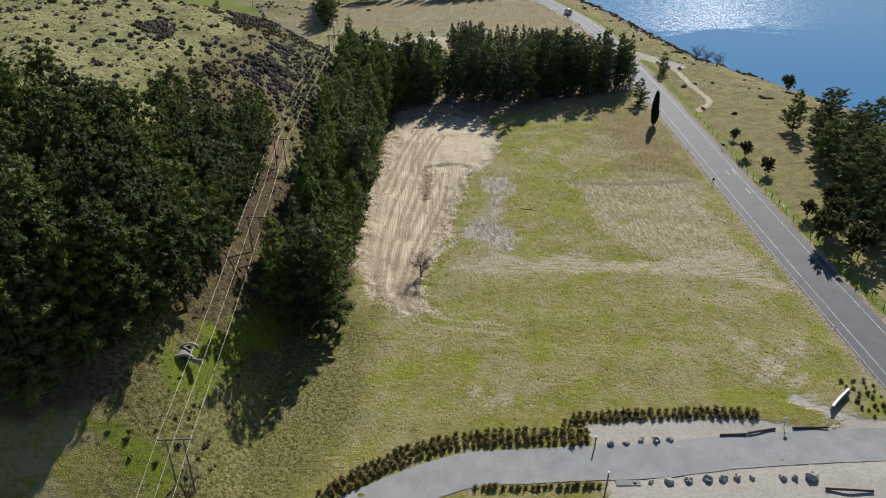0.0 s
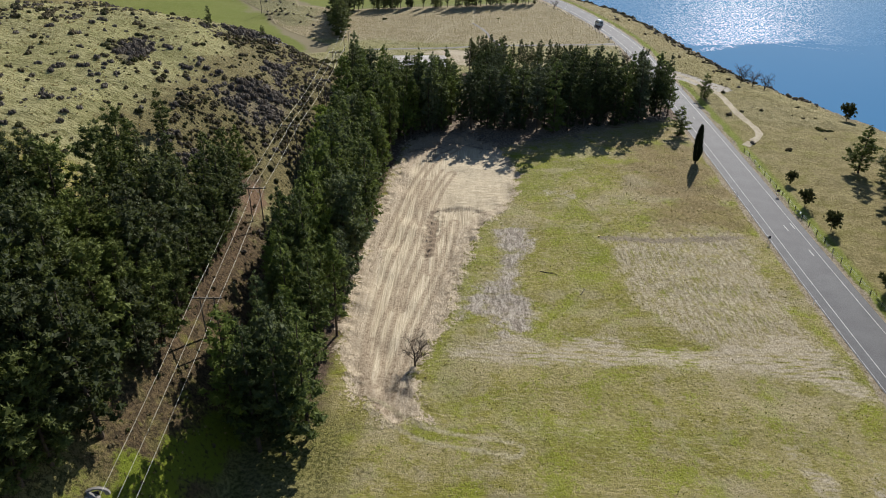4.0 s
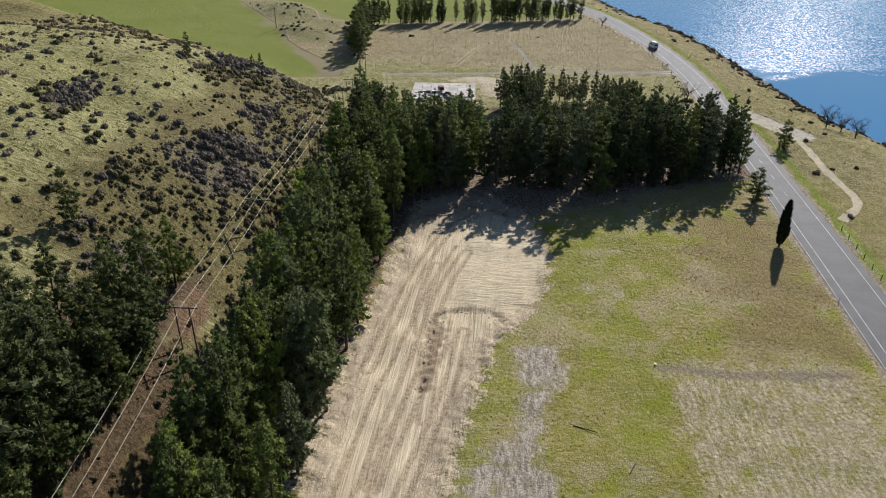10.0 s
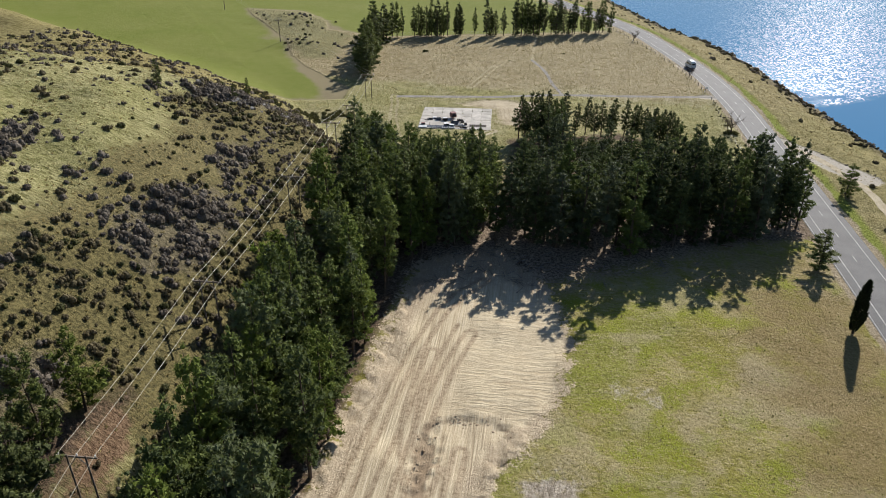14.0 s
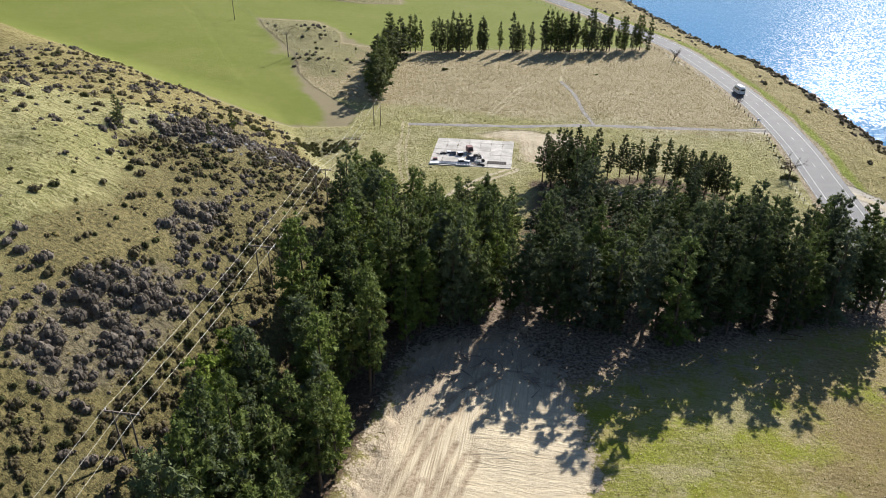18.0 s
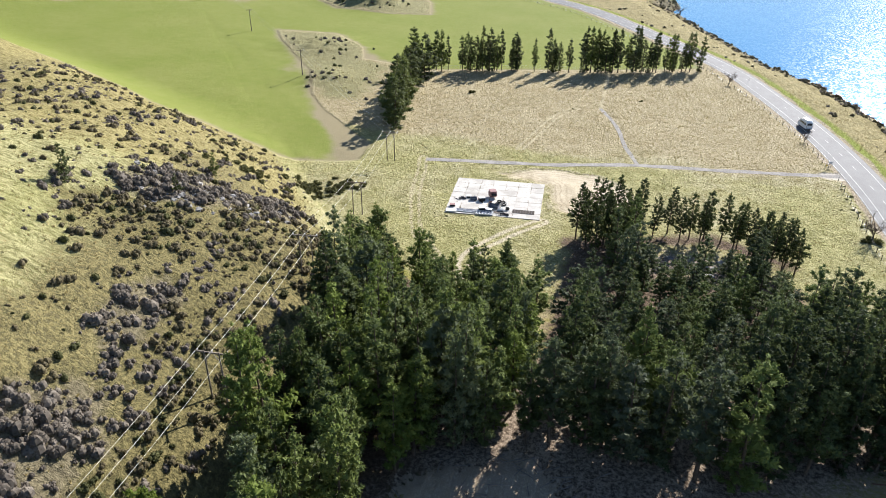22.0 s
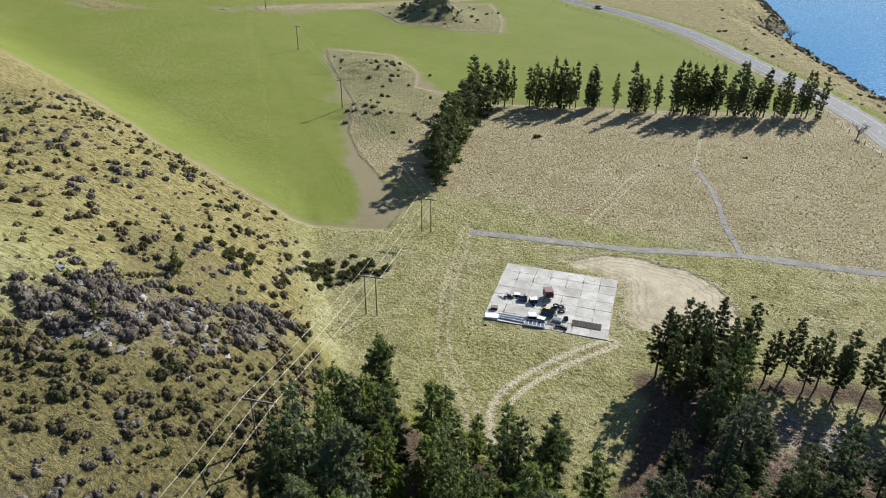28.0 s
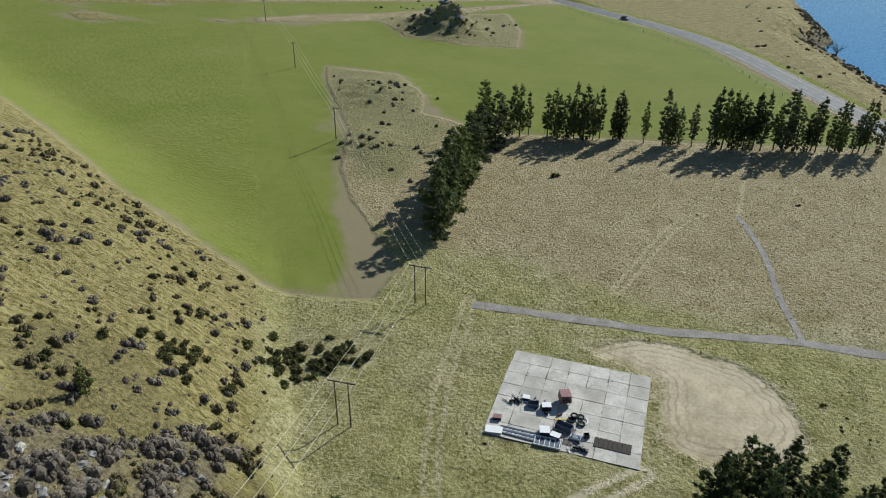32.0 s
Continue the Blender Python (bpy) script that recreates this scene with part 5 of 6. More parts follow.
for i in order[:290]:
    ob = new("shrub", kinds[pick[i]][0])
    ob.matrix_basis = pose(sx[i], sy[i], sz[i] - 0.08, 0, 0, rs.uniform(0, 360)) @ Matrix.Diagonal((size[i] * 1.2, size[i] * 1.2, size[i], 1))
    tagged(ob, f"low {kinds[pick[i]][1]} twiggy shrub on the grassy hillside", "shrub", "hillside shrubs")


def strew(name, meshes, which, x, y, z, scale, label, category):
    """One mesh of many copies, for what nobody could count."""
    r = np.random.RandomState(len(x))
    made = []
    for k, me in enumerate(meshes):
        sel = np.nonzero(which == k)[0]
        if not len(sel):
            continue
        co = np.empty(len(me.vertices) * 3, np.float32)
        me.vertices.foreach_get("co", co)
        co = co.reshape(-1, 3)
        a = r.uniform(0, 6.283, len(sel))
        ca, sa = np.cos(a)[:, None], np.sin(a)[:, None]
        s = scale[sel][:, None]
        vx = x[sel][:, None] + s * (co[None, :, 0] * ca - co[None, :, 1] * sa)
        vy = y[sel][:, None] + s * (co[None, :, 0] * sa + co[None, :, 1] * ca)
        vz = z[sel][:, None] + s * co[None, :, 2]
        v = np.stack([vx, vy, vz], -1).reshape(-1, 3)
        made.append((v, me.materials[0]))
    for v, m in made:
        ob = new(name, mesh_from(name, v, np.arange(len(v)).reshape(-1, 3), m))
        tagged(ob, label, category, kind="stuff")


rest = order[290:]
strew("scrub", [k[0] for k in kinds], pick[rest], sx[rest], sy[rest], sz[rest] - 0.08, size[rest] * 1.1, "scattered grey and brown scrub across the hillside", "scrub")


def knoll_density(x, y, u):
    a = np.exp(-(((x + 116) / 12) ** 2 + ((y - 496) / 11) ** 2)) + 0.95 * np.exp(-(((x + 103) / 10) ** 2 + ((y - 410) / 7) ** 2)) + 1.1 * np.exp(-(((x + 86) / 6.5) ** 2 + ((y - 368) / 5.5) ** 2)) + 0.06 * ((inside(CROP, x, y) < -2) & (y > 350) & (x < -66) | (inside(KNOLL, x, y) > 0))
    return u < a


kx, ky = scrub_places(4, 2600, -160, -66, 350, 545, knoll_density)
strew("knoll_scrub", [kinds[0][0], kinds[5][0]], rs.randint(0, 2, len(kx)), kx, ky, height(kx, ky) - 0.05, rs.uniform(0.6, 1.4, len(kx)), "dark scrub on rocky knolls in the green field", "scrub")


def bank_density(x, y, u):
    s = shore(y) - x
    p = 1.3 * smooth(5, 1, np.abs(s - 0.5)) * smooth(230, 300, y) * (0.55 + 0.8 * smooth(-0.4, 0.6, waves(x, y, 25, 41)))
    return u < p + 0.016 * (s > 3) * (side_of_road(x, y) > 8)


def side_of_road(x, y):
    return x - np.interp(y, [p[1] for p in ROAD], [p[0] for p in ROAD])


bx, by = scrub_places(5, 30000, 0, 150, 180, 640, bank_density)
strew("bank_scrub", [kinds[2][0], kinds[0][0], kinds[4][0]], rs.randint(0, 3, len(bx)), bx, by, height(bx, by) - 0.1, rs.uniform(0.4, 1.25, len(bx)), "brown and grey scrub along the lake bank", "scrub")
cx, cy = scrub_places(8, 260, -39, -27, 60, 165, lambda x, y, u: u < 0.75)
strew("corridor_scrub", [kinds[5][0], kinds[2][0]], rs.randint(0, 2, len(cx)), cx, cy, height(cx, cy) - 0.08, rs.uniform(0.25, 0.6, len(cx)), "low olive scrub under the power line", "scrub")
gorse = [shrub_mesh(140 + i, GREEN_SCRUB, 1.5, 1.5, 260, 0.4) for i in range(2)]
for x, y, n in ((-64, 271, 16), (-54.5, 287, 30), (-58, 283, 8), (-51, 291, 8), (103, 222, 4), (17, 306, 1), (61.2, 318, 2), (61, 312, 2), (60.8, 305, 3), (60.6, 298, 2), (60.8, 290, 3), (-36, 370, 1), (-4, 362, 1), (16, 374, 1)):
    for i in range(n):
        px, py = x + rt.gauss(0, 0.55) * math.sqrt(n), y + rt.gauss(0, 0.5) * math.sqrt(n)
        ob = new("gorse_bush", gorse[i % 2])
        s = rt.uniform(0.55, 1.0) * (0.5 if y > 290 and x > -30 else 1.0)
        ob.matrix_basis = pose(px, py, gz(px, py) - 0.1, 0, 0, rt.uniform(0, 360)) @ Matrix.Diagonal((s, s, s * 0.8, 1))
        tagged(ob, "dense dark green bush in dry grass", "bush", "dark green bushes")


def tuft_mesh(seed, leaf):
    r = np.random.RandomState(seed)
    p = r.normal(0, 0.10, (3, 3)) * (1, 1, 0)
    v, f = sprays(r, p, np.tile((0, 0, 0.55), (3, 1)), np.full(3, 0.42), 3, 1.3, 0.22)
    return mesh_from("tuft", v, f, leaf)


def tussock_density(x, y, u):
    p = np.where(on_hill(x, y) > 4, 0.8, np.where(y > 255, 0.45, 0.03))
    p = p * (inside(CROP, x, y) < -1) * (inside(STRIP, x, y) < -1) * (inside(SAND, x, y) < 0) * (np.abs(side_of_road(x, y)) > 6) * (inside(WOOD, x, y) < 0) * (inside(BELT, x, y) < 0) * (inside(GROVE, x, y) < 0)
    p = p * (near(PATH, x, y) > 2) * ((x < -27) | (x > -4.5) | (y < 281) | (y > 305)) * (near(ENTRY, x, y) > 4) * (shore(y) > x)
    return (u < p) & ((y > 80) | (x < 18))


tx, ty = scrub_places(6, 52000, -130, 95, 60, 400, tussock_density)
strew("tussock_grass", [tuft_mesh(1, TUSSOCK), tuft_mesh(2, TUSSOCK)], rs.randint(0, 2, len(tx)), tx, ty, height(tx, ty) - 0.03, rs.uniform(0.4, 1.0, len(tx)), "dry straw-coloured tussock grass", "grass")


def field_density(x, y, u):
    ok = (inside(STRIP, x, y) < -1) * (inside(BELT, x, y) < -2) * (np.abs(side_of_road(x, y)) > 6) * (near(ENTRY, x, y) > 5) * (x > -24) * ((y > 77) | (x < 12)) * (x < 66)
    ok = ok * (inside(MOWN, x, y) < 0) * (inside(GREY_1, x, y) < 0) * (inside(BAND, x, y) < 0)
    return (u < 0.25 + 0.5 * smooth(-0.3, 0.8, waves(x, y, 16, 71))) & (ok > 0)


fx, fy = scrub_places(16, 15000, -24, 64, 62, 214, field_density)
strew("grass_tuft", [tuft_mesh(5, LAWN_TUFT), tuft_mesh(6, TUSSOCK)], (rs.uniform(0, 1, len(fx)) < 0.45).astype(int), fx, fy, height(fx, fy) - 0.02, rs.uniform(0.25, 0.6, len(fx)), "small green and straw-coloured grass tufts in the field", "grass")
wx, wy = scrub_places(17, 900, -31, 27, 276, 312, lambda x, y, u: u < np.exp(-(((x - 20.5) / 3.2) ** 2 + ((y - 301) / 2.2) ** 2)) + np.exp(-(((x + 27) / 1.3) ** 2 + ((y - 281) / 2.0) ** 2)))
strew("weed_patch", [kinds[5][0]], np.zeros(len(wx), int), wx, wy, height(wx, wy) - 0.12, rs.uniform(0.25, 0.5, len(wx)), "low patch of dark green weeds in dry grass", "weeds")


# ---- solids ----
def box(w, d, h, x=0.0, y=0.0, z=0.0, turn=0.0, bevel=0.02, tilt=0.0):
    """A bevelled box whose base's middle is at x, y, z."""
    bm = bmesh.new()
    bmesh.ops.create_cube(bm, size=1)
    bmesh.ops.scale(bm, vec=(w, d, h), verts=bm.verts)
    if bevel:
        bmesh.ops.bevel(bm, geom=bm.edges[:], offset=min(bevel, w / 4, d / 4, h / 4), segments=1, affect="EDGES")
    bmesh.ops.transform(bm, matrix=pose(x, y, z, tilt, 0, turn) @ pose(0, 0, h / 2), verts=bm.verts)
    return bm


def rod(a, b, r0, r1=None, sides=8):
    """A round bar from a to b, closed at its ends."""
    a, b = Vector(a), Vector(b)
    bm = bmesh.new()
    bmesh.ops.create_cone(bm, cap_ends=True, segments=sides, radius1=r0, radius2=r0 if r1 is None else r1, depth=(b - a).length)
    m = Matrix.Translation((a + b) / 2) @ (b - a).to_track_quat("Z", "Y").to_matrix().to_4x4()
    bmesh.ops.transform(bm, matrix=m, verts=bm.verts)
    return bm


def merge(*bms):
    out = bms[0]
    for b in bms[1:]:
        me = bpy.data.meshes.new("bit")
        b.to_mesh(me)
        b.free()
        out.from_mesh(me)
        bpy.data.meshes.remove(me)
    return out


def outline(profile, width, taper=0.0, bevel=0.05):
    """A side profile in y and z, drawn out to both sides across x; taper narrows what is high."""
    bm = bmesh.new()
    top = max(z for _, z in profile)
    rings = []
    for s in (-1, 1):
        rings.append([bm.verts.new((s * (width / 2 - taper * max(0, z / top - 0.45)), y, z)) for y, z in profile])
    bm.faces.new(rings[0])
    bm.faces.new(rings[1][::-1])
    n = len(profile)
    for i in range(n):
        bm.faces.new((rings[0][i], rings[0][(i + 1) % n], rings[1][(i + 1) % n], rings[1][i]))
    bmesh.ops.recalc_face_normals(bm, faces=bm.faces)
    if bevel:
        bmesh.ops.bevel(bm, geom=bm.edges[:], offset=bevel, segments=2, affect="EDGES")
    return bm


def stone(seed, size, flat=0.75, rough=0.28):
    r = random.Random(seed)
    bm = bmesh.new()
    bmesh.ops.create_icosphere(bm, subdivisions=2, radius=size)
    off = Vector((r.uniform(0, 50), r.uniform(0, 50), seed))
    for v in bm.verts:
        d = v.co.normalized()
        v.co = v.co * (1 + rough * noise.noise(d * 1.6 + off) + 0.4 * rough * noise.noise(d * 4 + off))
        v.co.x *= 1.15
        v.co.z *= flat
    return bm


def lone(name, bm, material, m, label, category, group="", kind=""):
    """A thing of one mesh."""
    me = bpy.data.meshes.new(name)
    bm.to_mesh(me)
    bm.free()
    me.materials.append(material)
    ob = new(name, me)
    ob.matrix_basis = m
    return tagged(ob, label, category, group, kind)


# ---- power line ----
LINE_AT = [(-27.5, 14), (-29.8, 59), (-31.6, 106.5), (-33.7, 138.5), (-34.4, 169.5), (-34.8, 206), (-36.2, 236), (-43, 276.8), (-45.2, 307.6)]
TALL = 7.4


def h_pole(x, y, turn, lab="two-legged timber power pole with a crossarm"):
    root = new("power_pole")
    root.matrix_basis = pose(x, y, gz(x, y), 0, 0, turn)
    for s in (-0.95, 0.95):
        part("pole", rod((s, 0, -0.8), (s, 0, TALL + 0.25), 0.115, 0.085), TIMBER, root)
        part("brace", rod((s, 0.1, TALL - 1.3), (s * 0.1, 0.1, TALL - 0.12), 0.035, sides=5), STEEL, root, "galvanised diagonal brace")
    part("crossarm", box(4.0, 0.16, 0.2, 0, 0.16, TALL - 0.2), TIMBER, root)
    for s in (-1.85, 0, 1.85):
        part("insulator", merge(rod((s, 0.16, TALL), (s, 0.16, TALL + 0.16), 0.05, sides=8), rod((s, 0.16, TALL + 0.16), (s, 0.16, TALL + 0.28), 0.09, 0.06, 8)), WHITE, root, "pale porcelain insulator")
    return tagged(root, lab, "power pole", "poles of the power line")


def heading(a, b):
    return math.degrees(math.atan2(-(b[0] - a[0]), b[1] - a[1]))


turns = []
for i, p in enumerate(LINE_AT):
    q0, q1 = LINE_AT[max(0, i - 1)], LINE_AT[min(len(LINE_AT) - 1, i + 1)]
    turns.append(heading(q0, q1))
    h_pole(*p, turns[-1])
SINGLE_AT = [(-94, 366), (-138.3, 417.5), (-183, 467)]


def single_pole(x, y, turn):
    root = new("power_pole")
    root.matrix_basis = pose(x, y, gz(x, y), 0, 0, turn)
    part("pole", rod((0, 0, -0.8), (0, 0, 8.6), 0.17, 0.12), TIMBER, root)
    part("crossarm", box(2.4, 0.14, 0.16, 0, 0.15, 8.0), TIMBER, root)
    for s in (-1.05, 0.0, 1.05):
        part("insulator", rod((s, 0.15, 8.16), (s, 0.15, 8.4), 0.07, 0.05, 7), WHITE, root, "pale porcelain insulator")
    return tagged(root, "single timber power pole in the green field", "power pole", "single poles in the field")


for i, p in enumerate(SINGLE_AT):
    single_pole(*p, 38)


def wire_points(a, b, sag):
    return [np.array(a) * (1 - t) + np.array(b) * t - (0, 0, 4 * sag * t * (1 - t)) for t in np.linspace(0, 1, 11)]


def hang(a, b, r=0.022):
    v, f = tube(wire_points(a, b, math.dist(a, b) * 0.011), [r] * 11, 4)
    tagged(new("power_line", mesh_from("power_line", v, f, WIRE, False)), "thin sagging aluminium power line", "power line", "wires of the power line")


def arm_end(p, turn, s, z):
    a = radians(turn)
    return (p[0] + s * math.cos(a) - 0.16 * math.sin(a), p[1] + s * math.sin(a) + 0.16 * math.cos(a), gz(*p) + z)


for i in range(len(LINE_AT) - 1):
    for s in (-1.85, 0, 1.85):
        hang(arm_end(LINE_AT[i], turns[i], s, TALL + 0.27), arm_end(LINE_AT[i + 1], turns[i + 1], s, TALL + 0.27))
chain = [(LINE_AT[-1], turns[-1], 1.85, TALL + 0.27), *((p, 38, 1.05, 8.4) for p in SINGLE_AT)]
for (p, t0, w0, z0), (q, t1, w1, z1) in zip(chain, chain[1:]):
    for s in (-1, 0, 1):
        hang(arm_end(p, t0, s * w0, z0), arm_end(q, t1, s * w1, z1), 0.018)


# ---- concrete slab and what lies on it ----
SLAB_Z = 0.05
slab = tagged(new("concrete_slab"), "old cracked concrete slab of square bays in dry grass", "concrete slab", kind="structure")
slab.location = (-15.7, 292.4, SLAB_Z)
slab.rotation_euler.z = radians(3.0)
part("base", box(20.4, 19.0, 0.16, 0, 0, -0.2, bevel=0.03), TIMBER, slab, "dark joint filling between the bays")


def bay_concrete():
    n = Nodes("slab_concrete")
    f = n.math("ADD", n.math("MULTIPLY", n.noise(0.7, 5, 0.6), 0.6), n.math("MULTIPLY", n.noise(6, 3, 0.7), 0.4))
    col = n.mix(n.ramp(n.math("ADD", f, n.math("MULTIPLY", n.math("SUBTRACT", n.rand(), 0.5), 0.10)), 0.34, 0.66), (0.385, 0.36, 0.32), (0.65, 0.612, 0.55))
    crack = n.node("ShaderNodeTexVoronoi", Scale=0.33)
    crack.feature = "DISTANCE_TO_EDGE"
    n.put(crack.inputs["Vector"], n.mix(0.25, n.pos, n.node("ShaderNodeTexNoise", Scale=0.8).outputs[1]))
    col = n.mix(n.math("MULTIPLY", n.ramp(crack.outputs[0], 0.010, 0.003, 0, 0.6), n.ramp(n.noise(0.5, 3), 0.48, 0.58)), col, (0.14, 0.125, 0.10))
    col = n.mix(n.ramp(n.noise(0.35, 5, 0.65), 0.47, 0.62, 0, 0.6), col, (0.27, 0.25, 0.215))
    return n.surface(col, 0.85, 0, None, 0.3)


BAY = bay_concrete()
bay_rand = random.Random(12)
cols, rows_n = 7, 7
bw, bd = 20.4 / cols, 19.0 / rows_n
bay_me = bpy.data.meshes.new("bay")
bm = box(bw - 0.04, bd - 0.04, 0.14, bevel=0.014)
bm.to_mesh(bay_me)
bm.free()
bay_me.materials.append(BAY)
for i in range(cols):
    for j in range(rows_n):
        ob = new("bay", bay_me)
        ob.parent = slab
        ob.matrix_basis = pose(-10.2 + (i + 0.5) * bw + bay_rand.uniform(-0.04, 0.04), -9.5 + (j + 0.5) * bd + bay_rand.uniform(-0.04, 0.04), -0.13 + bay_rand.uniform(-0.012, 0.012), bay_rand.uniform(-0.4, 0.4), bay_rand.uniform(-0.4, 0.4), bay_rand.uniform(-0.7, 0.7))
joint_rand = np.random.RandomState(33)
joints = [(joint_rand.randint(1, cols) * bw - 10.2, joint_rand.uniform(-9.3, 9.3)) if joint_rand.uniform() < 0.5 else (joint_rand.uniform(-10, 10), joint_rand.randint(0, rows_n + 1) * bd - 9.5) for _ in range(620)]
jx, jy = np.array(joints).T + joint_rand.normal(0, 0.05, (2, 620))
keep_j = waves(jx, jy, 7, 55) > 0.1
jx, jy = jx[keep_j], jy[keep_j]
ca, sa = math.cos(radians(3.0)), math.sin(radians(3.0))
strew("joint_weeds", [tuft_mesh(8, GREEN_SCRUB), tuft_mesh(9, TUSSOCK)], joint_rand.randint(0, 2, len(jx)), -15.7 + jx * ca - jy * sa, 292.4 + jx * sa + jy * ca, np.full(len(jx), SLAB_Z), joint_rand.uniform(0.12, 0.38, len(jx)), "small dry weeds growing in the joints of the slab", "weeds")
SLAB_M = pose(-15.7, 292.4, SLAB_Z + 0.035, 0, 0, 3.0)


def on_slab(u, v, turn=0.0, up=0.0):
    """A place on the slab: u along its width, v along its depth, 0 to 1."""
    return SLAB_M @ pose((u - 0.5) * 20.4, (v - 0.5) * 19.0, up, 0, 0, turn)


def crate(name, m, w, d, h, wall, label, lid=None, cat="crate"):
    """An open box of four sides and a floor, or with a lid."""
    root = new(name)
    root.matrix_basis = m
    part("floor_panel", box(w, d, 0.04), wall, root)
    for s in (-1, 1):
        part("side_panel", box(0.04, d, h, s * (w / 2 - 0.02)), wall, root)
        part("end_panel", box(w - 0.085, 0.04, h, 0, s * (d / 2 - 0.02)), wall, root)
    if lid:
        part("lid", box(w + 0.06, d + 0.06, 0.05, 0, 0, h + 0.003), lid, root, "lid of a different colour")
    return tagged(root, label, cat, "goods stored on the slab")


def hopper(m):
    root = new("machine")
    root.matrix_basis = m
    part("body", outline([(-0.8, 0.35), (0.8, 0.35), (0.95, 1.0), (0.8, 1.55), (-0.7, 1.45), (-0.95, 0.9)], 1.6, 0.25), RED, root)
    part("roof", box(1.5, 1.7, 0.08, 0, 0, 1.56), RED, root, "faded pink roof panel")
    part("grille", box(1.1, 0.06, 0.6, 0, -0.97, 0.6), BLACK, root, "dark grille")
    for sx in (-0.65, 0.65):
        for sy in (-0.5, 0.5):
            part("leg", rod((sx, sy, 0), (sx, sy, 0.4), 0.06), STEEL, root)
    return tagged(root, "faded red machine on short legs on the concrete slab", "machine")


def tyre_ring(r, t):
    bm = bmesh.new()
    n, k = 18, 8
    vs = [[bm.verts.new(((r + t * math.cos(6.283 * j / k)) * math.cos(6.283 * i / n), (r + t * math.cos(6.283 * j / k)) * math.sin(6.283 * i / n), t + t * math.sin(6.283 * j / k))) for j in range(k)] for i in range(n)]
    for i in range(n):
        for j in range(k):
            bm.faces.new((vs[i][j], vs[(i + 1) % n][j], vs[(i + 1) % n][(j + 1) % k], vs[i][(j + 1) % k]))
    return bm


def pallet(m, label, wood=TIMBER, w=1.2, d=1.0):
    root = new("pallet")
    root.matrix_basis = m
    for i in range(3):
        part("bearer", box(0.1, d, 0.09, (i - 1) * (w / 2 - 0.05)), wood, root)
    for i in range(7):
        part("slat", box(w, 0.1, 0.022, 0, -d / 2 + 0.05 + i * (d - 0.1) / 6, 0.092, bevel=0.004), wood, root)
    return tagged(root, label, "pallet", "goods stored on the slab")


hopper(on_slab(0.455, 0.50, 24))
crate("crate", on_slab(0.26, 0.385, 12), 1.5, 0.95, 0.55, BLUE_GREY, "blue-grey open crate on the slab")
crate("crate", on_slab(0.35, 0.38, 20), 1.25, 1.0, 0.75, BLACK, "black crate with a pale lid on the slab", WHITE)
crate("crate", on_slab(0.20, 0.44, 8), 1.0, 0.8, 0.4, BLACK, "low black crate with a pale lid", WHITE)
crate("crate", on_slab(0.06, 0.17, 10), 1.1, 0.8, 0.4, BLACK, "black crate with a red lid", RED)
crate("crate", on_slab(0.385, 0.13, 15), 1.3, 1.3, 0.7, BLACK, "black tank crate with a white lid", WHITE)
crate("crate", on_slab(0.50, 0.22, -14), 2.3, 1.0, 0.75, BLUE_GREY, "long blue-grey metal bin on the slab")
crate("crate", on_slab(0.46, 0.115, -10), 1.3, 0.9, 0.5, BLUE_GREY, "blue-grey metal bin with a pale lid", WHITE)
crate("crate", on_slab(0.585, 0.15, -10), 1.4, 0.9, 0.45, WHITE, "low white tub on the slab", cat="tub")
crate("crate", on_slab(0.65, 0.19, 20), 0.7, 0.6, 0.5, BLACK, "small black box on the slab")
for i, (u, v, t) in enumerate(((0.53, 0.315, 0), (0.57, 0.33, 30), (0.60, 0.30, 10), (0.585, 0.37, 50), (0.545, 0.355, 0))):
    lone("tyre", tyre_ring(0.42, 0.13), RUBBER, on_slab(u, v, t, 0.02 + (0.27 if i == 4 else 0)), "worn black tyre lying on the slab", "tyre", "tyres on the slab") if i != 1 else lone("hoop", tyre_ring(0.75, 0.06), WHITE, on_slab(0.60, 0.335, t, 0.02), "white plastic hoop lying on the slab", "hoop")
for i, (u, v, t) in enumerate(((0.135, 0.40, 30), (0.115, 0.37, 80), (0.155, 0.385, 10), (0.63, 0.055, 20), (0.60, 0.05, 60), (0.66, 0.045, 0), (0.56, 0.345, 140), (0.54, 0.33, 100))):
    lone("scrap_part", merge(box(0.9, 0.16, 0.2, 0, 0, 0, 10), box(0.22, 0.8, 0.3, 0.1, 0.05, 0.05, 35), rod((-0.4, -0.3, 0.12), (0.45, 0.35, 0.34), 0.05)), BLACK, on_slab(u, v, t), "dark metal machine part on the slab", "scrap metal", "scrap on the slab")
for i in range(7):
    lone("long_pipe", rod((-2.7, 0, 0.09), (2.7, 0, 0.09), 0.085), (STEEL, WHITE, BLUE_GREY)[i % 3], on_slab(0.23 + 0.008 * (i % 2), 0.035 + 0.0118 * i, -2 + i * 0.5), "long grey pipe lying at the slab's edge", "pipe", "pipes on the slab")
sheet_root = new("sheet_stack")
sheet_root.matrix_basis = on_slab(0.065, 0.045, 4)
for i in range(4):
    part("sheet", box(2.3, 1.3, 0.05, 0.03 * (i % 2), 0.04 * (i % 3), 0.053 * i, 1.5 * i, bevel=0.008), WHITE, sheet_root)
tagged(sheet_root, "stack of white sheets at the slab's corner", "sheet stack")
boat = new("frame_rack")
boat.matrix_basis = on_slab(0.42, 0.045, 2)
part("tray", box(3.6, 1.5, 0.12, bevel=0.03), BLUE_GREY, boat)
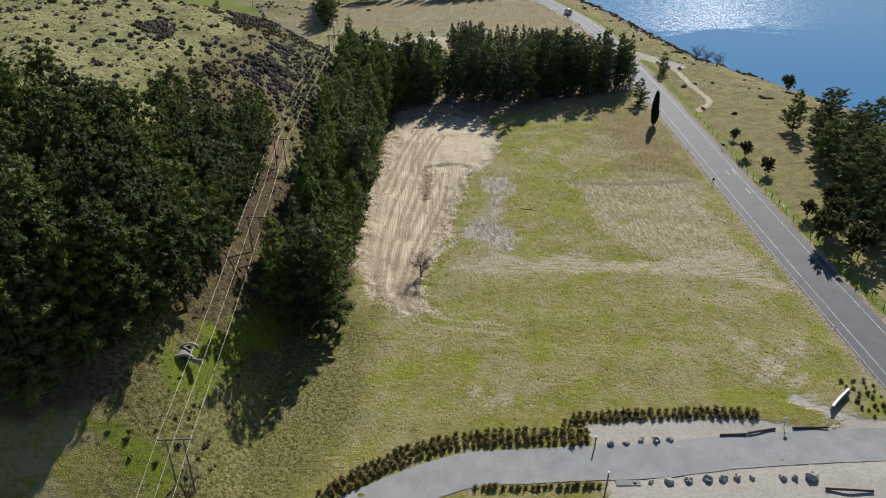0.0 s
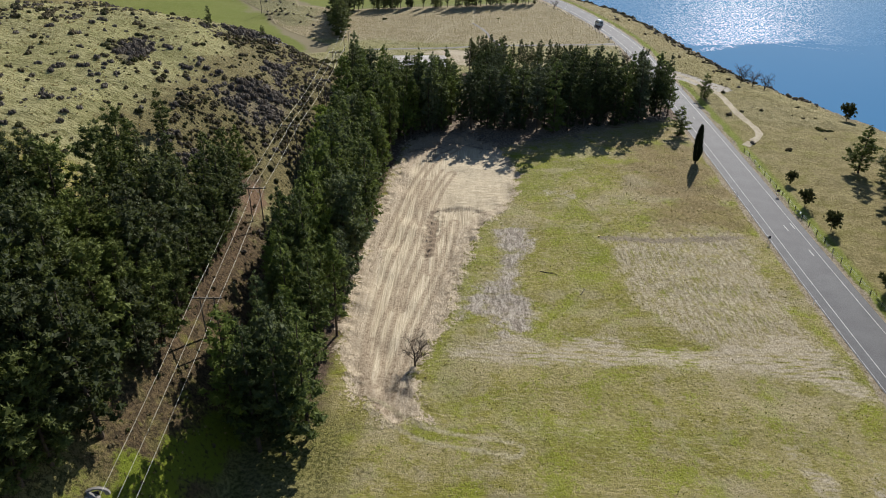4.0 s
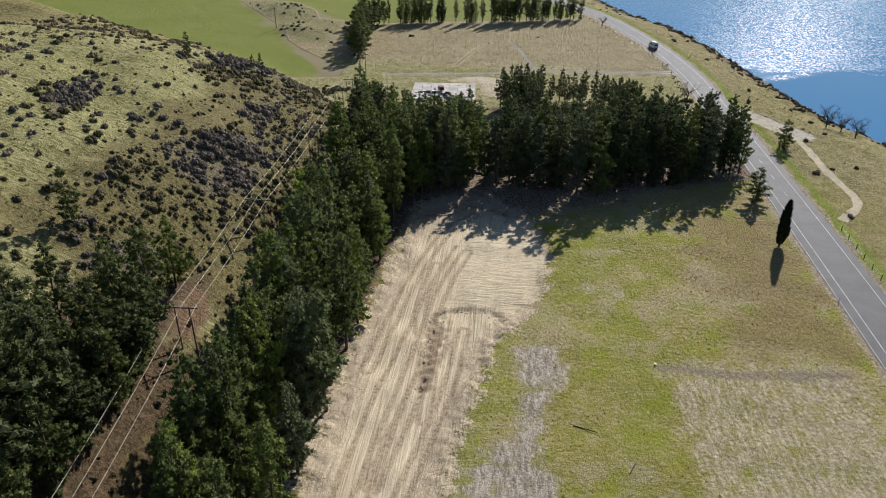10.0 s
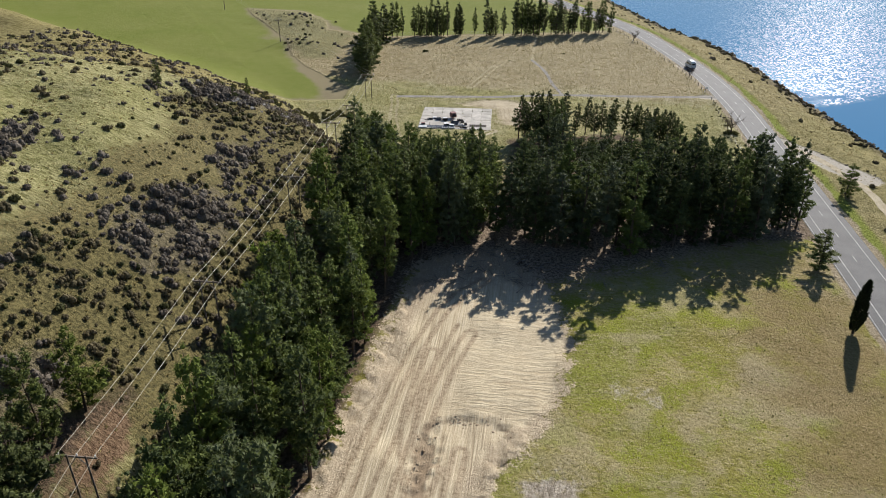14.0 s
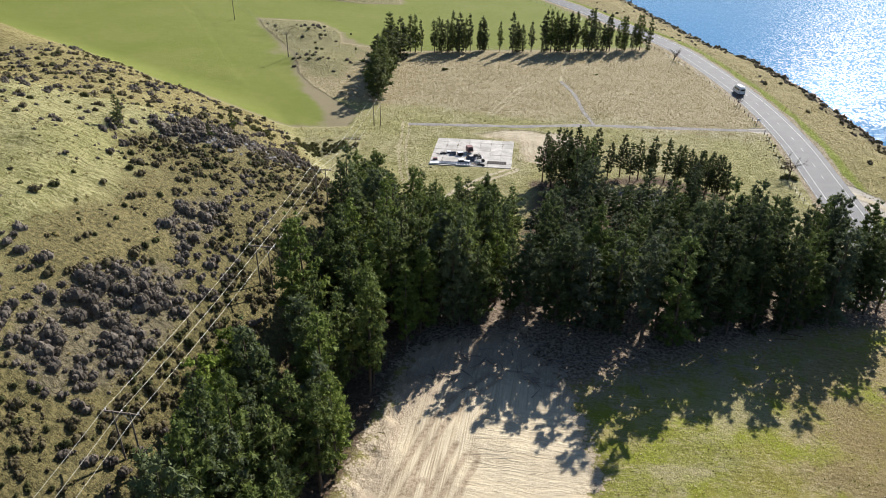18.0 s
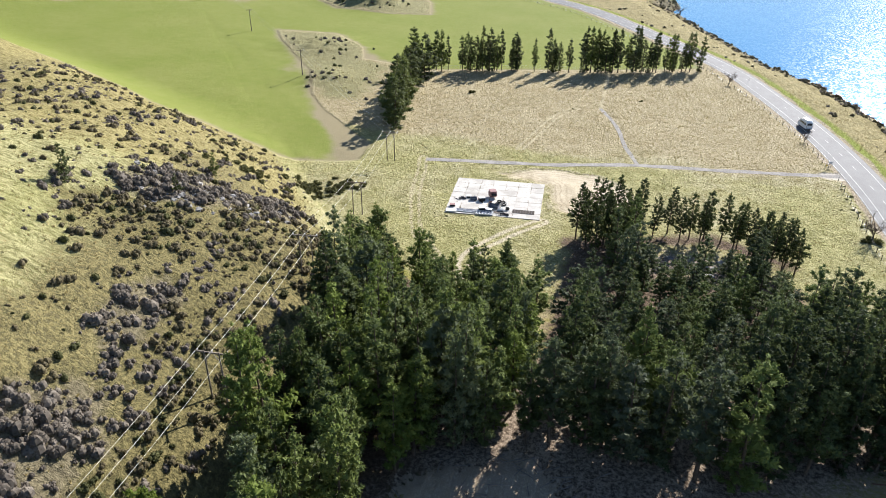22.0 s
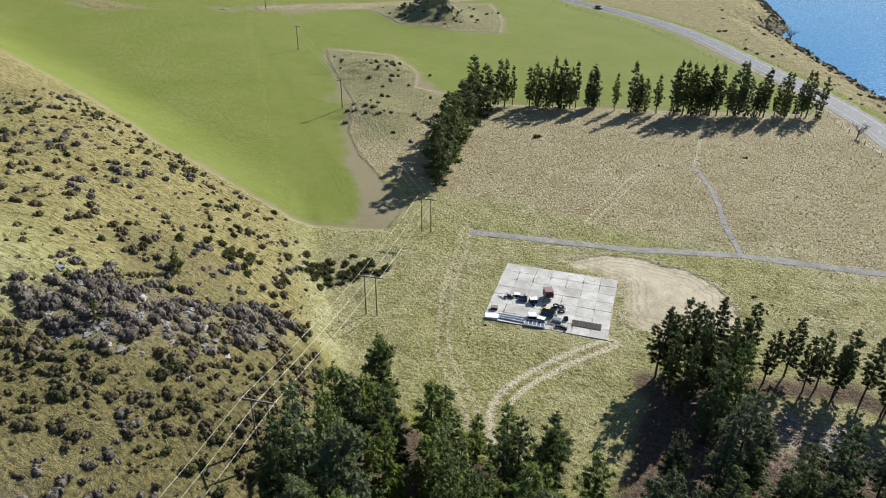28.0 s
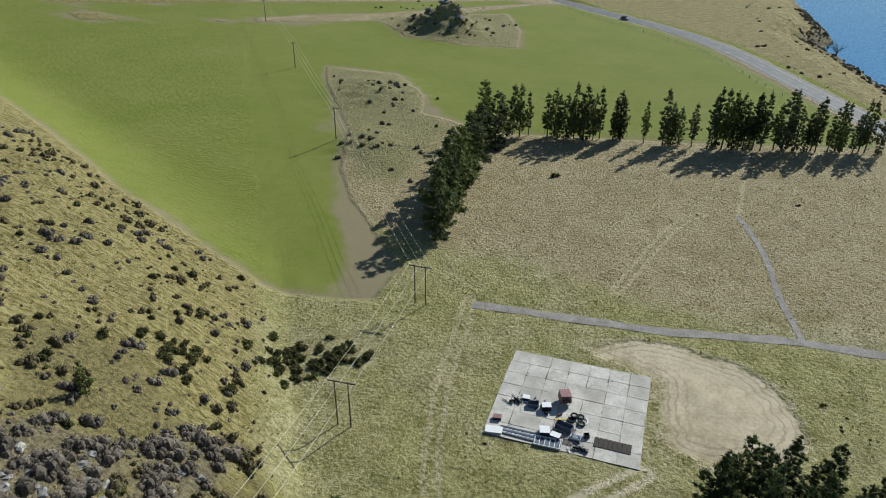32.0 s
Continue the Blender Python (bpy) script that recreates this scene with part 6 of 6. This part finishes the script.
for i in range(6):
    part("crossbar", box(0.09, 1.56, 0.1, -1.65 + 0.66 * i, 0, 0.125), WHITE, boat, "white crossbar")
for s in (-1, 1):
    part("side_rail", box(3.7, 0.1, 0.2, 0, s * 0.82, 0.05), WHITE, boat, "white side rail")
tagged(boat, "white framed trailer tray on the slab's edge", "trailer tray")
for i in range(3):
    pallet(on_slab(0.545 - 0.07 * (i == 1), 0.10 + 0.05 * i, 8 * i, 0.0), "grey timber pallet on the slab")
mat_root = new("timber_mat")
mat_root.matrix_basis = on_slab(0.82, 0.165, 0)
for i in range(8):
    part("board", box(0.56, 1.75, 0.06, -2.1 + 0.6 * i, 0, 0, bevel=0.01), DARK_TIMBER, mat_root)
tagged(mat_root, "dark brown boards laid flat on the concrete slab", "timber boards")
junk = random.Random(61)
for i in range(34):
    u, v = junk.choice(((0.56, 0.34), (0.30, 0.40), (0.50, 0.16), (0.60, 0.10), (0.42, 0.10), (0.14, 0.40)))
    u, v = u + junk.gauss(0, 0.045), v + junk.gauss(0, 0.035)
    w, d, h = junk.uniform(0.15, 0.7), junk.uniform(0.1, 0.35), junk.uniform(0.06, 0.35)
    bits = (box(w, d, h, bevel=0.02), merge(rod((-w, 0, 0.06), (w, 0.1, 0.08), 0.05), rod((0, -d, 0.05), (0.1, d, 0.2), 0.04)), merge(box(w, 0.08, h), box(0.08, d * 1.6, 0.1, 0.1, 0.02)))[i % 3]
    lone("scrap_piece", bits, (BLACK, STEEL, BLUE_GREY, WHITE, RUST)[junk.randrange(5)], on_slab(u, v, junk.uniform(0, 180)), "small piece of scrap lying on the slab", "scrap", "small scrap on the slab")
lone("plank", box(2.0, 0.3, 0.06), YELLOW, on_slab(0.47, 0.31, 20), "yellow plank lying on the slab", "plank")

# ---- entrance ----
plant_me = shrub_mesh(160, SEDGE, 0.75, 0.42, 60, 0.42, 2)
plant_tip = shrub_mesh(161, SEDGE, 0.9, 0.36, 54, 0.42, 2)
prand = random.Random(31)


def plant_row(line, offsets, gap):
    pts = spline(line, gap)
    for i, (x, y) in enumerate(pts):
        a, b = pts[max(0, i - 1)], pts[min(len(pts) - 1, i + 1)]
        d = (Vector(b) - Vector(a)).normalized()
        for o in offsets:
            px, py = x - d.y * o + prand.uniform(-0.12, 0.12), y + d.x * o + prand.uniform(-0.12, 0.12)
            s = prand.uniform(0.75, 1.1)
            ob = new("sedge_plant", (plant_me, plant_tip)[prand.randrange(2)])
            ob.matrix_basis = pose(px, py, gz(px, py) - 0.05, 0, 0, prand.uniform(0, 360)) @ Matrix.Diagonal((s, s, s, 1))
            tagged(ob, "clipped dark brown sedge plant in a hedge row", "plant", "sedge hedge along the driveway")


plant_row([(-14, 60.2), (-9, 64.4), (-3, 68), (3, 69.8), (11, 70.4), (19, 70.2)], (-0.9, -0.2, 0.5, 1.2), 0.98)
plant_row([(18, 74.0), (24, 74.4), (32, 75), (43, 74.8)], (-0.6, 0.1, 0.8), 0.98)
plant_row([(17.6, 71.3), (17.8, 73.3)], (-0.6, 0.5, 1.5), 0.8)
plant_row([(4, 61.9), (11, 62.0), (19, 62.2)], (0.0,), 0.8)
for i in range(46):
    x, y = 57.5 + prand.uniform(0, 6.5), 74.4 + prand.uniform(0, 8.5)
    if 0.9 * (x - 57.5) + 0.9 < (y - 74) * 0.9 + 4 and x < 62.6:
        ob = new("sedge_plant", plant_me)
        ob.matrix_basis = pose(x, y, gz(x, y) - 0.05, 0, 0, prand.uniform(0, 360)) @ Matrix.Scale(prand.uniform(0.5, 0.8), 4)
        tagged(ob, "small sedge plant in the bed beside the sign wall", "plant", "plants of the sign bed")
for i, (x, y, s) in enumerate(((22, 69.3, 0.42), (24.1, 69.5, 0.36), (26.1, 70, 0.34), (28.1, 70.1, 0.5), (30, 70.2, 0.42), (23.6, 62.8, 0.24), (25.6, 62.9, 0.3), (27.8, 63, 0.52), (30.3, 63.1, 0.42), (32.7, 63.2, 0.5), (34.6, 63.3, 0.46), (36.4, 63.5, 0.4), (38.2, 63.5, 0.34), (42, 63.4, 0.42), (43.5, 63.4, 0.36), (45.7, 63.5, 0.66))):
    lone("boulder", stone(200 + i, s, 0.8, 0.75), PALE_ROCK, pose(x, y, gz(x, y) + s * 0.35, 0, 0, 37 * i), "pale rough boulder beside the gravel driveway", "boulder", "boulders along the driveway")
for a, b in (((36.8, 70.9), (40.4, 71.1)), ((40.6, 71.2), (44.6, 72.1)), ((47.0, 72.2), (51.8, 72.3)), ((46.4, 61.6), (52, 61.2))):
    z = max(gz(*a), gz(*b)) + 0.03
    lone("log_edging", rod((-math.dist(a, b) / 2, 0, 0.14), (math.dist(a, b) / 2, 0, 0.14), 0.16, 0.14, 7), DARK_TIMBER, pose((a[0] + b[0]) / 2, (a[1] + b[1]) / 2, z, 0, 0, math.degrees(math.atan2(b[1] - a[1], b[0] - a[0]))), "dark timber log edging along the driveway", "timber edging", "log edging of the driveway")
lone("drain_grate", box(3.0, 0.9, 0.08), BLACK, pose(22.7, 62.7, gz(22.7, 62.7) + 0.02, 0, 0, 0), "dark rectangular plate set in the gravel yard", "plate")


def gate_post(x, y, tall, lab):
    root = new("gate_post")
    root.matrix_basis = pose(x, y, gz(x, y))
    part("post", box(0.16, 0.16, tall, 0, 0, -0.3, bevel=0.02), TIMBER, root)
    part("cap", box(0.2, 0.2, 0.06, 0, 0, tall - 0.298), WHITE, root, "pale flat cap")
    return tagged(root, lab, "gate post", "gate posts")


gate_post(19.8, 68.9, 1.9, "timber gate post with a pale cap at the driveway")
gate_post(20.2, 62.9, 1.9, "timber gate post with a pale cap at the driveway")
sign = new("sign_post")
sign.matrix_basis = pose(46, 72.6, gz(46, 72.6))
part("post", rod((0, 0, -0.3), (0, 0, 1.7), 0.06), STEEL, sign)
part("plate", box(0.5, 0.04, 0.4, 0, -0.08, 1.3), WHITE, sign, "small blank plate")
tagged(sign, "small roadside sign on a steel post", "sign")
wall = new("sign_wall")
wall.matrix_basis = pose(0, 0, 0)
arc = spline([(53.7, 75.5), (54.6, 76.4), (56.0, 77.7), (57.8, 79.2)], 0.9)
for (ax, ay), (bx2, by2) in zip(arc, arc[1:]):
    a2 = math.degrees(math.atan2(by2 - ay, bx2 - ax))
    L2 = math.dist((ax, ay), (bx2, by2))
    part("stone_panel", box(L2 - 0.01, 0.3, 1.1, (ax + bx2) / 2, (ay + by2) / 2, gz(ax, ay) - 0.2, a2), ROCK, wall)
    part("coping", box(L2 - 0.005, 0.34, 0.08, (ax + bx2) / 2, (ay + by2) / 2, gz(ax, ay) + 0.903, a2), WHITE, wall, "white coping")
tagged(wall, "curved low stone entrance wall with white coping", "wall")

# ---- culvert ----
culvert = new("culvert")
culvert.matrix_basis = pose(-34.3, 75, gz(-34.3, 75) - 0.15, 0, 0, 14)


def arch(w, r, d):
    """A headwall with a round mouth."""
    bm = bmesh.new()
    k = 12
    inner = [(r * math.cos(math.pi * i / k), r * math.sin(math.pi * i / k)) for i in range(k + 1)]
    outer = [(w * math.cos(math.pi * i / k), w * 0.8 * math.sin(math.pi * i / k)) for i in range(k + 1)]
    rings = [[bm.verts.new((x, y, z)) for x, z in ring] for y in (0, d) for ring in (inner, outer)]
    a, b, c, e = rings
    for i in range(k):
        bm.faces.new((a[i], a[i + 1], b[i + 1], b[i]))
        bm.faces.new((c[i + 1], c[i], e[i], e[i + 1]))
        bm.faces.new((a[i + 1], a[i], c[i], c[i + 1]))
        bm.faces.new((b[i], b[i + 1], e[i + 1], e[i]))
    bmesh.ops.recalc_face_normals(bm, faces=bm.faces)
    return bm


part("headwall", arch(1.5, 0.95, 0.35), CONCRETE, culvert)
part("pipe", arch(1.06, 0.95, 2.2), CONCRETE, culvert)
up = arch(1.35, 0.9, 0.3)
bmesh.ops.transform(up, matrix=pose(0.7, 2.0, 0.35), verts=up.verts)
part("upper_headwall", up, CONCRETE, culvert)
# added black sheet that stands for the darkness in the pipe
part("back_panel", box(2.0, 0.1, 1.2, 0, 2.15, -0.3), BLACK, culvert, "black sheet standing in for the shade inside the pipe")
for s in (-1, 1):
    part("wing_wall", box(1.5, 0.22, 0.7, s * 1.9, -0.35, -0.35, s * -28), CONCRETE, culvert)
tagged(culvert, "pale concrete culvert mouth in the grassy gully", "culvert")


# ---- fences and roadside ----
def fence(line, gap, label, wires=(0.35, 0.7, 1.05), tall=1.2):
    root = new("fence")
    pts = spline(line, gap)
    me = bpy.data.meshes.new("post")
    bm = rod((0, 0, -0.3), (0, 0, tall), 0.07, 0.06, 6)
    bm.to_mesh(me)
    bm.free()
    me.materials.append(DARK_TIMBER)
    for x, y in pts:
        ob = new("post", me)
        ob.parent = root
        ob.matrix_basis = pose(x, y, gz(x, y), prand.uniform(-3, 3), prand.uniform(-3, 3), 0)
    for z in wires:
        v, f = tube([(x, y, gz(x, y) + z) for x, y in pts], [0.012] * len(pts), 3)
        piece("wire", mesh_from("wire", v, f, STEEL, False), root, "thin steel wire")
    return tagged(root, label, "fence")


fence([(76.2, 30), (75.5, 70), (74.8, 101), (74.2, 135), (74.4, 169), (75, 204)], 3.6, "post and wire fence along the roadside grass")
fence([(61.5, 322), (61, 305), (60.5, 286), (61, 262)], 3.2, "low post and wire fence beside the paddock")
fence([(-60, 394.5), (-30, 403), (0, 409), (38, 420.5)], 4.0, "far post and wire fence behind the conifer row")
fence([(61, 330), (58, 350), (50, 384), (39, 418)], 4.0, "post and wire fence between paddock and road")
fence([(14, 460), (-14, 510), (-44, 541), (-80, 570)], 5.0, "post and wire fence at the green field's edge")


def marker(x, y):
    root = new("marker_post")
    root.matrix_basis = pose(x, y, gz(x, y))
    part("post", box(0.1, 0.06, 1.0, 0, 0, -0.05, bevel=0.01), WHITE, root)
    part("reflector", box(0.07, 0.012, 0.16, 0, -0.037, 0.75, bevel=0.004), RED, root, "red reflector")
    return tagged(root, "white roadside marker post", "marker post", "marker posts along the road")


for x, y in ((63.6, 95), (63.2, 132), (64.2, 176), (74.2, 150), (74.1, 210), (64.0, 250), (73.8, 262), (63.2, 300), (58, 350), (66.5, 365), (52, 408), (36, 428)):
    marker(x, y)


def road_sign(x, y, turn, board, label, w=0.8, h=0.6):
    root = new("road_sign")
    root.matrix_basis = pose(x, y, gz(x, y), 0, 0, turn)
    for s in (-0.25, 0.25):
        part("post", rod((s, 0, -0.3), (s, 0, 1.6), 0.035), STEEL, root)
    part("board", box(w, 0.03, h, 0, -0.055, 1.0, bevel=0.006), board, root)
    return tagged(root, label, "road sign")


road_sign(73.6, 177, 0, BLACK, "dark-backed road sign on two steel posts")
road_sign(63.4, 154, 10, BLACK, "small dark road sign in the roadside grass", 0.5, 0.6)
road_sign(61.5, 331, 8, WHITE, "white notice board where the path meets the road", 0.9, 0.6)
road_sign(60.2, 329, 8, YELLOW, "small yellow warning board beside the path", 0.5, 0.4)


# ---- vehicles ----
def wheel(x, y, r, root):
    t = part("wheel", rod((x - 0.1, y, r), (x + 0.1, y, r), r, sides=18), RUBBER, root)
    s = 1 if x > 0 else -1
    part("rim", rod((x + s * 0.09, y, r), (x + s * 0.112, y, r), r * 0.6, sides=14), STEEL, t)


def van(m):
    root = new("camper_van")
    root.matrix_basis = m
    part("body", outline([(-2.6, 0.42), (2.3, 0.42), (2.62, 0.62), (2.62, 1.05), (2.3, 1.25), (1.65, 2.1), (1.3, 2.42), (-2.4, 2.42), (-2.6, 2.2)], 1.95, 0.16), WHITE, root)
    part("roof_pod", outline([(-2.2, 2.40), (1.1, 2.40), (0.8, 2.68), (-2.1, 2.7)], 1.5, 0.1, 0.04), WHITE, root, "white raised roof")
    part("rear_window", box(1.4, 0.03, 0.62, 0, -2.615, 1.45, bevel=0.006), GLASS, root)
    part("windscreen", outline([(0, 0), (0.03, 0), (-0.5, 0.8), (-0.53, 0.8)], 1.6, 0, 0), GLASS, root).matrix_basis = pose(0, 2.31, 1.28)
    for s in (-1, 1):
        for y in (-1.75, -0.45, 0.85):
            part("side_window", box(0.02, 1.1, 0.55, s * 0.955, y, 1.42, bevel=0.005), GLASS, root)
        part("tail_light", box(0.12, 0.03, 0.4, s * 0.83, -2.615, 0.85, bevel=0.006), RED, root)
        part("headlight", box(0.3, 0.03, 0.18, s * 0.68, 2.635, 0.78, bevel=0.006), STEEL, root)
        part("wing_mirror", box(0.2, 0.1, 0.25, s * 1.08, 1.75, 1.4), BLACK, root)
        for y in (-1.6, 1.65):
            wheel(s * 0.86, y, 0.34, root)
    part("rear_bumper", box(1.9, 0.14, 0.22, 0, -2.69, 0.4), BLUE_GREY, root)
    part("front_bumper", box(1.9, 0.14, 0.22, 0, 2.69, 0.4), BLUE_GREY, root)
    return tagged(root, "white camper van with a raised roof on the road", "van")


def small_car(m):
    root = new("car")
    root.matrix_basis = m
    part("body", outline([(-2.1, 0.3), (2.1, 0.3), (2.15, 0.7), (1.1, 0.95), (-2.0, 1.0), (-2.15, 0.75)], 1.75, 0.05), BLUE_GREY, root)
    part("cabin", outline([(-1.5, 0.97), (1.0, 0.95), (0.4, 1.45), (-1.0, 1.47)], 1.5, 0.2), GLASS, root)
    part("roof", box(1.15, 1.3, 0.05, 0, -0.3, 1.46), BLUE_GREY, root)
    for s in (-1, 1):
        part("headlight", box(0.3, 0.04, 0.14, s * 0.6, 2.13, 0.6, bevel=0.01), WHITE, root)
        for y in (-1.3, 1.35):
            wheel(s * 0.78, y, 0.31, root)
    return tagged(root, "dark blue-grey car on the far road", "car")


van(pose(61.3, 361.5, -0.02, 0, 0, 13))
small_car(pose(-52, 562.5, 0.0, 0, 0, 233))

# ---- ground litter ----
lone("yellow_bucket", rod((0, 0, 0), (0, 0, 0.4), 0.17, 0.21, 12), YELLOW, pose(30.0, 155, gz(30, 155) - 0.03), "yellow bucket dropped in the grass", "bucket")
for i, (x, y, L3, t) in enumerate(((18.5, 140, 3.2, -20), (24, 133.5, 2.2, 60), (45, 221.5, 3.4, 4), (46.5, 223, 2.6, -12))):
    lone("fallen_log", merge(rod((-L3 / 2, 0, 0.07), (L3 / 2, 0.1, 0.1), 0.075, 0.045, 7), rod((0.2, 0, 0.14), (0.9, 0.35, 0.3), 0.04, 0.02, 5)), DARK_TIMBER if i < 2 else RUST, pose(x, y, gz(x, y), 0, 0, t), "broken branch lying on the ground", "log", "fallen branches")
slash = random.Random(44)
for i in range(150):
    a = slash.uniform(0, 6.283)
    d = abs(slash.gauss(0, 3.2))
    cx, cy = (22, 270) if i < 46 else (slash.choice(((-2, 214), (6, 212), (12, 209), (-8, 203), (-4, 207), (1, 207), (9, 204), (20, 210), (32, 214))))
    x, y = cx + d * 1.5 * math.cos(a), cy + d * 0.8 * math.sin(a)
    L3 = slash.uniform(1.2, 3.4)
    up = slash.uniform(-0.15, 0.5)
    lone("slash_branch", rod((-L3 / 2, 0, 0.15), (L3 / 2, 0, 0.2 + up), 0.09, 0.03, 6), GREY_BARK, pose(x, y, gz(x, y), 0, 0, slash.uniform(0, 360)), "grey broken branch in a slash heap", "branch", "branches of the slash heaps")
for i in range(130):
    if i < 20:
        x, y = slash.gauss(22, 5.5), slash.gauss(270.5, 2.5)
    elif i < 116:
        x, y = slash.gauss(-59, 5.0), slash.gauss(242, 4.0)
        if i > 96:
            x, y = slash.gauss(-50.5, 2.2), slash.gauss(254, 3.5)
    else:
        x, y = slash.gauss(-116, 5), slash.gauss(496, 4)
    s = slash.uniform(0.25, 0.8) * (2.3 if i >= 116 else 0.75 if i >= 20 else 1)
    lone("rock", stone(300 + i, s, 0.5, 0.9), PALE_ROCK if i < 8 or 20 <= i < 116 and i % 4 == 0 else ROCK, pose(x, y, gz(x, y) - 0.05 * s, 0, 0, 53 * i), "grey weathered rock half sunk in the ground", "rock", "rocks of the outcrops")
torn = spline([(6.6, 165.4), (4.6, 167.2), (2, 167.4), (-1, 167), (-4, 164.6), (-4.2, 157), (-4.4, 150), (-5, 143)], 0.5)
for i in range(110):
    x, y = slash.choice(torn) if i < 84 else slash.choice(((-14, 150), (-14.5, 140), (3, 140), (4, 150), (-13, 170)))
    x, y = x + slash.gauss(0, 0.7 if i < 84 else 1.2), y + slash.gauss(0, 0.8 if i < 84 else 4)
    s = slash.uniform(0.06, 0.2)
    lone("clod", stone(400 + i, s, 0.4, 0.8), CLOD_SOIL, pose(x, y, gz(x, y) + 0.01, 0, 0, 31 * i), "brown clod of earth on the bulldozed strip", "clod", "clods of earth")
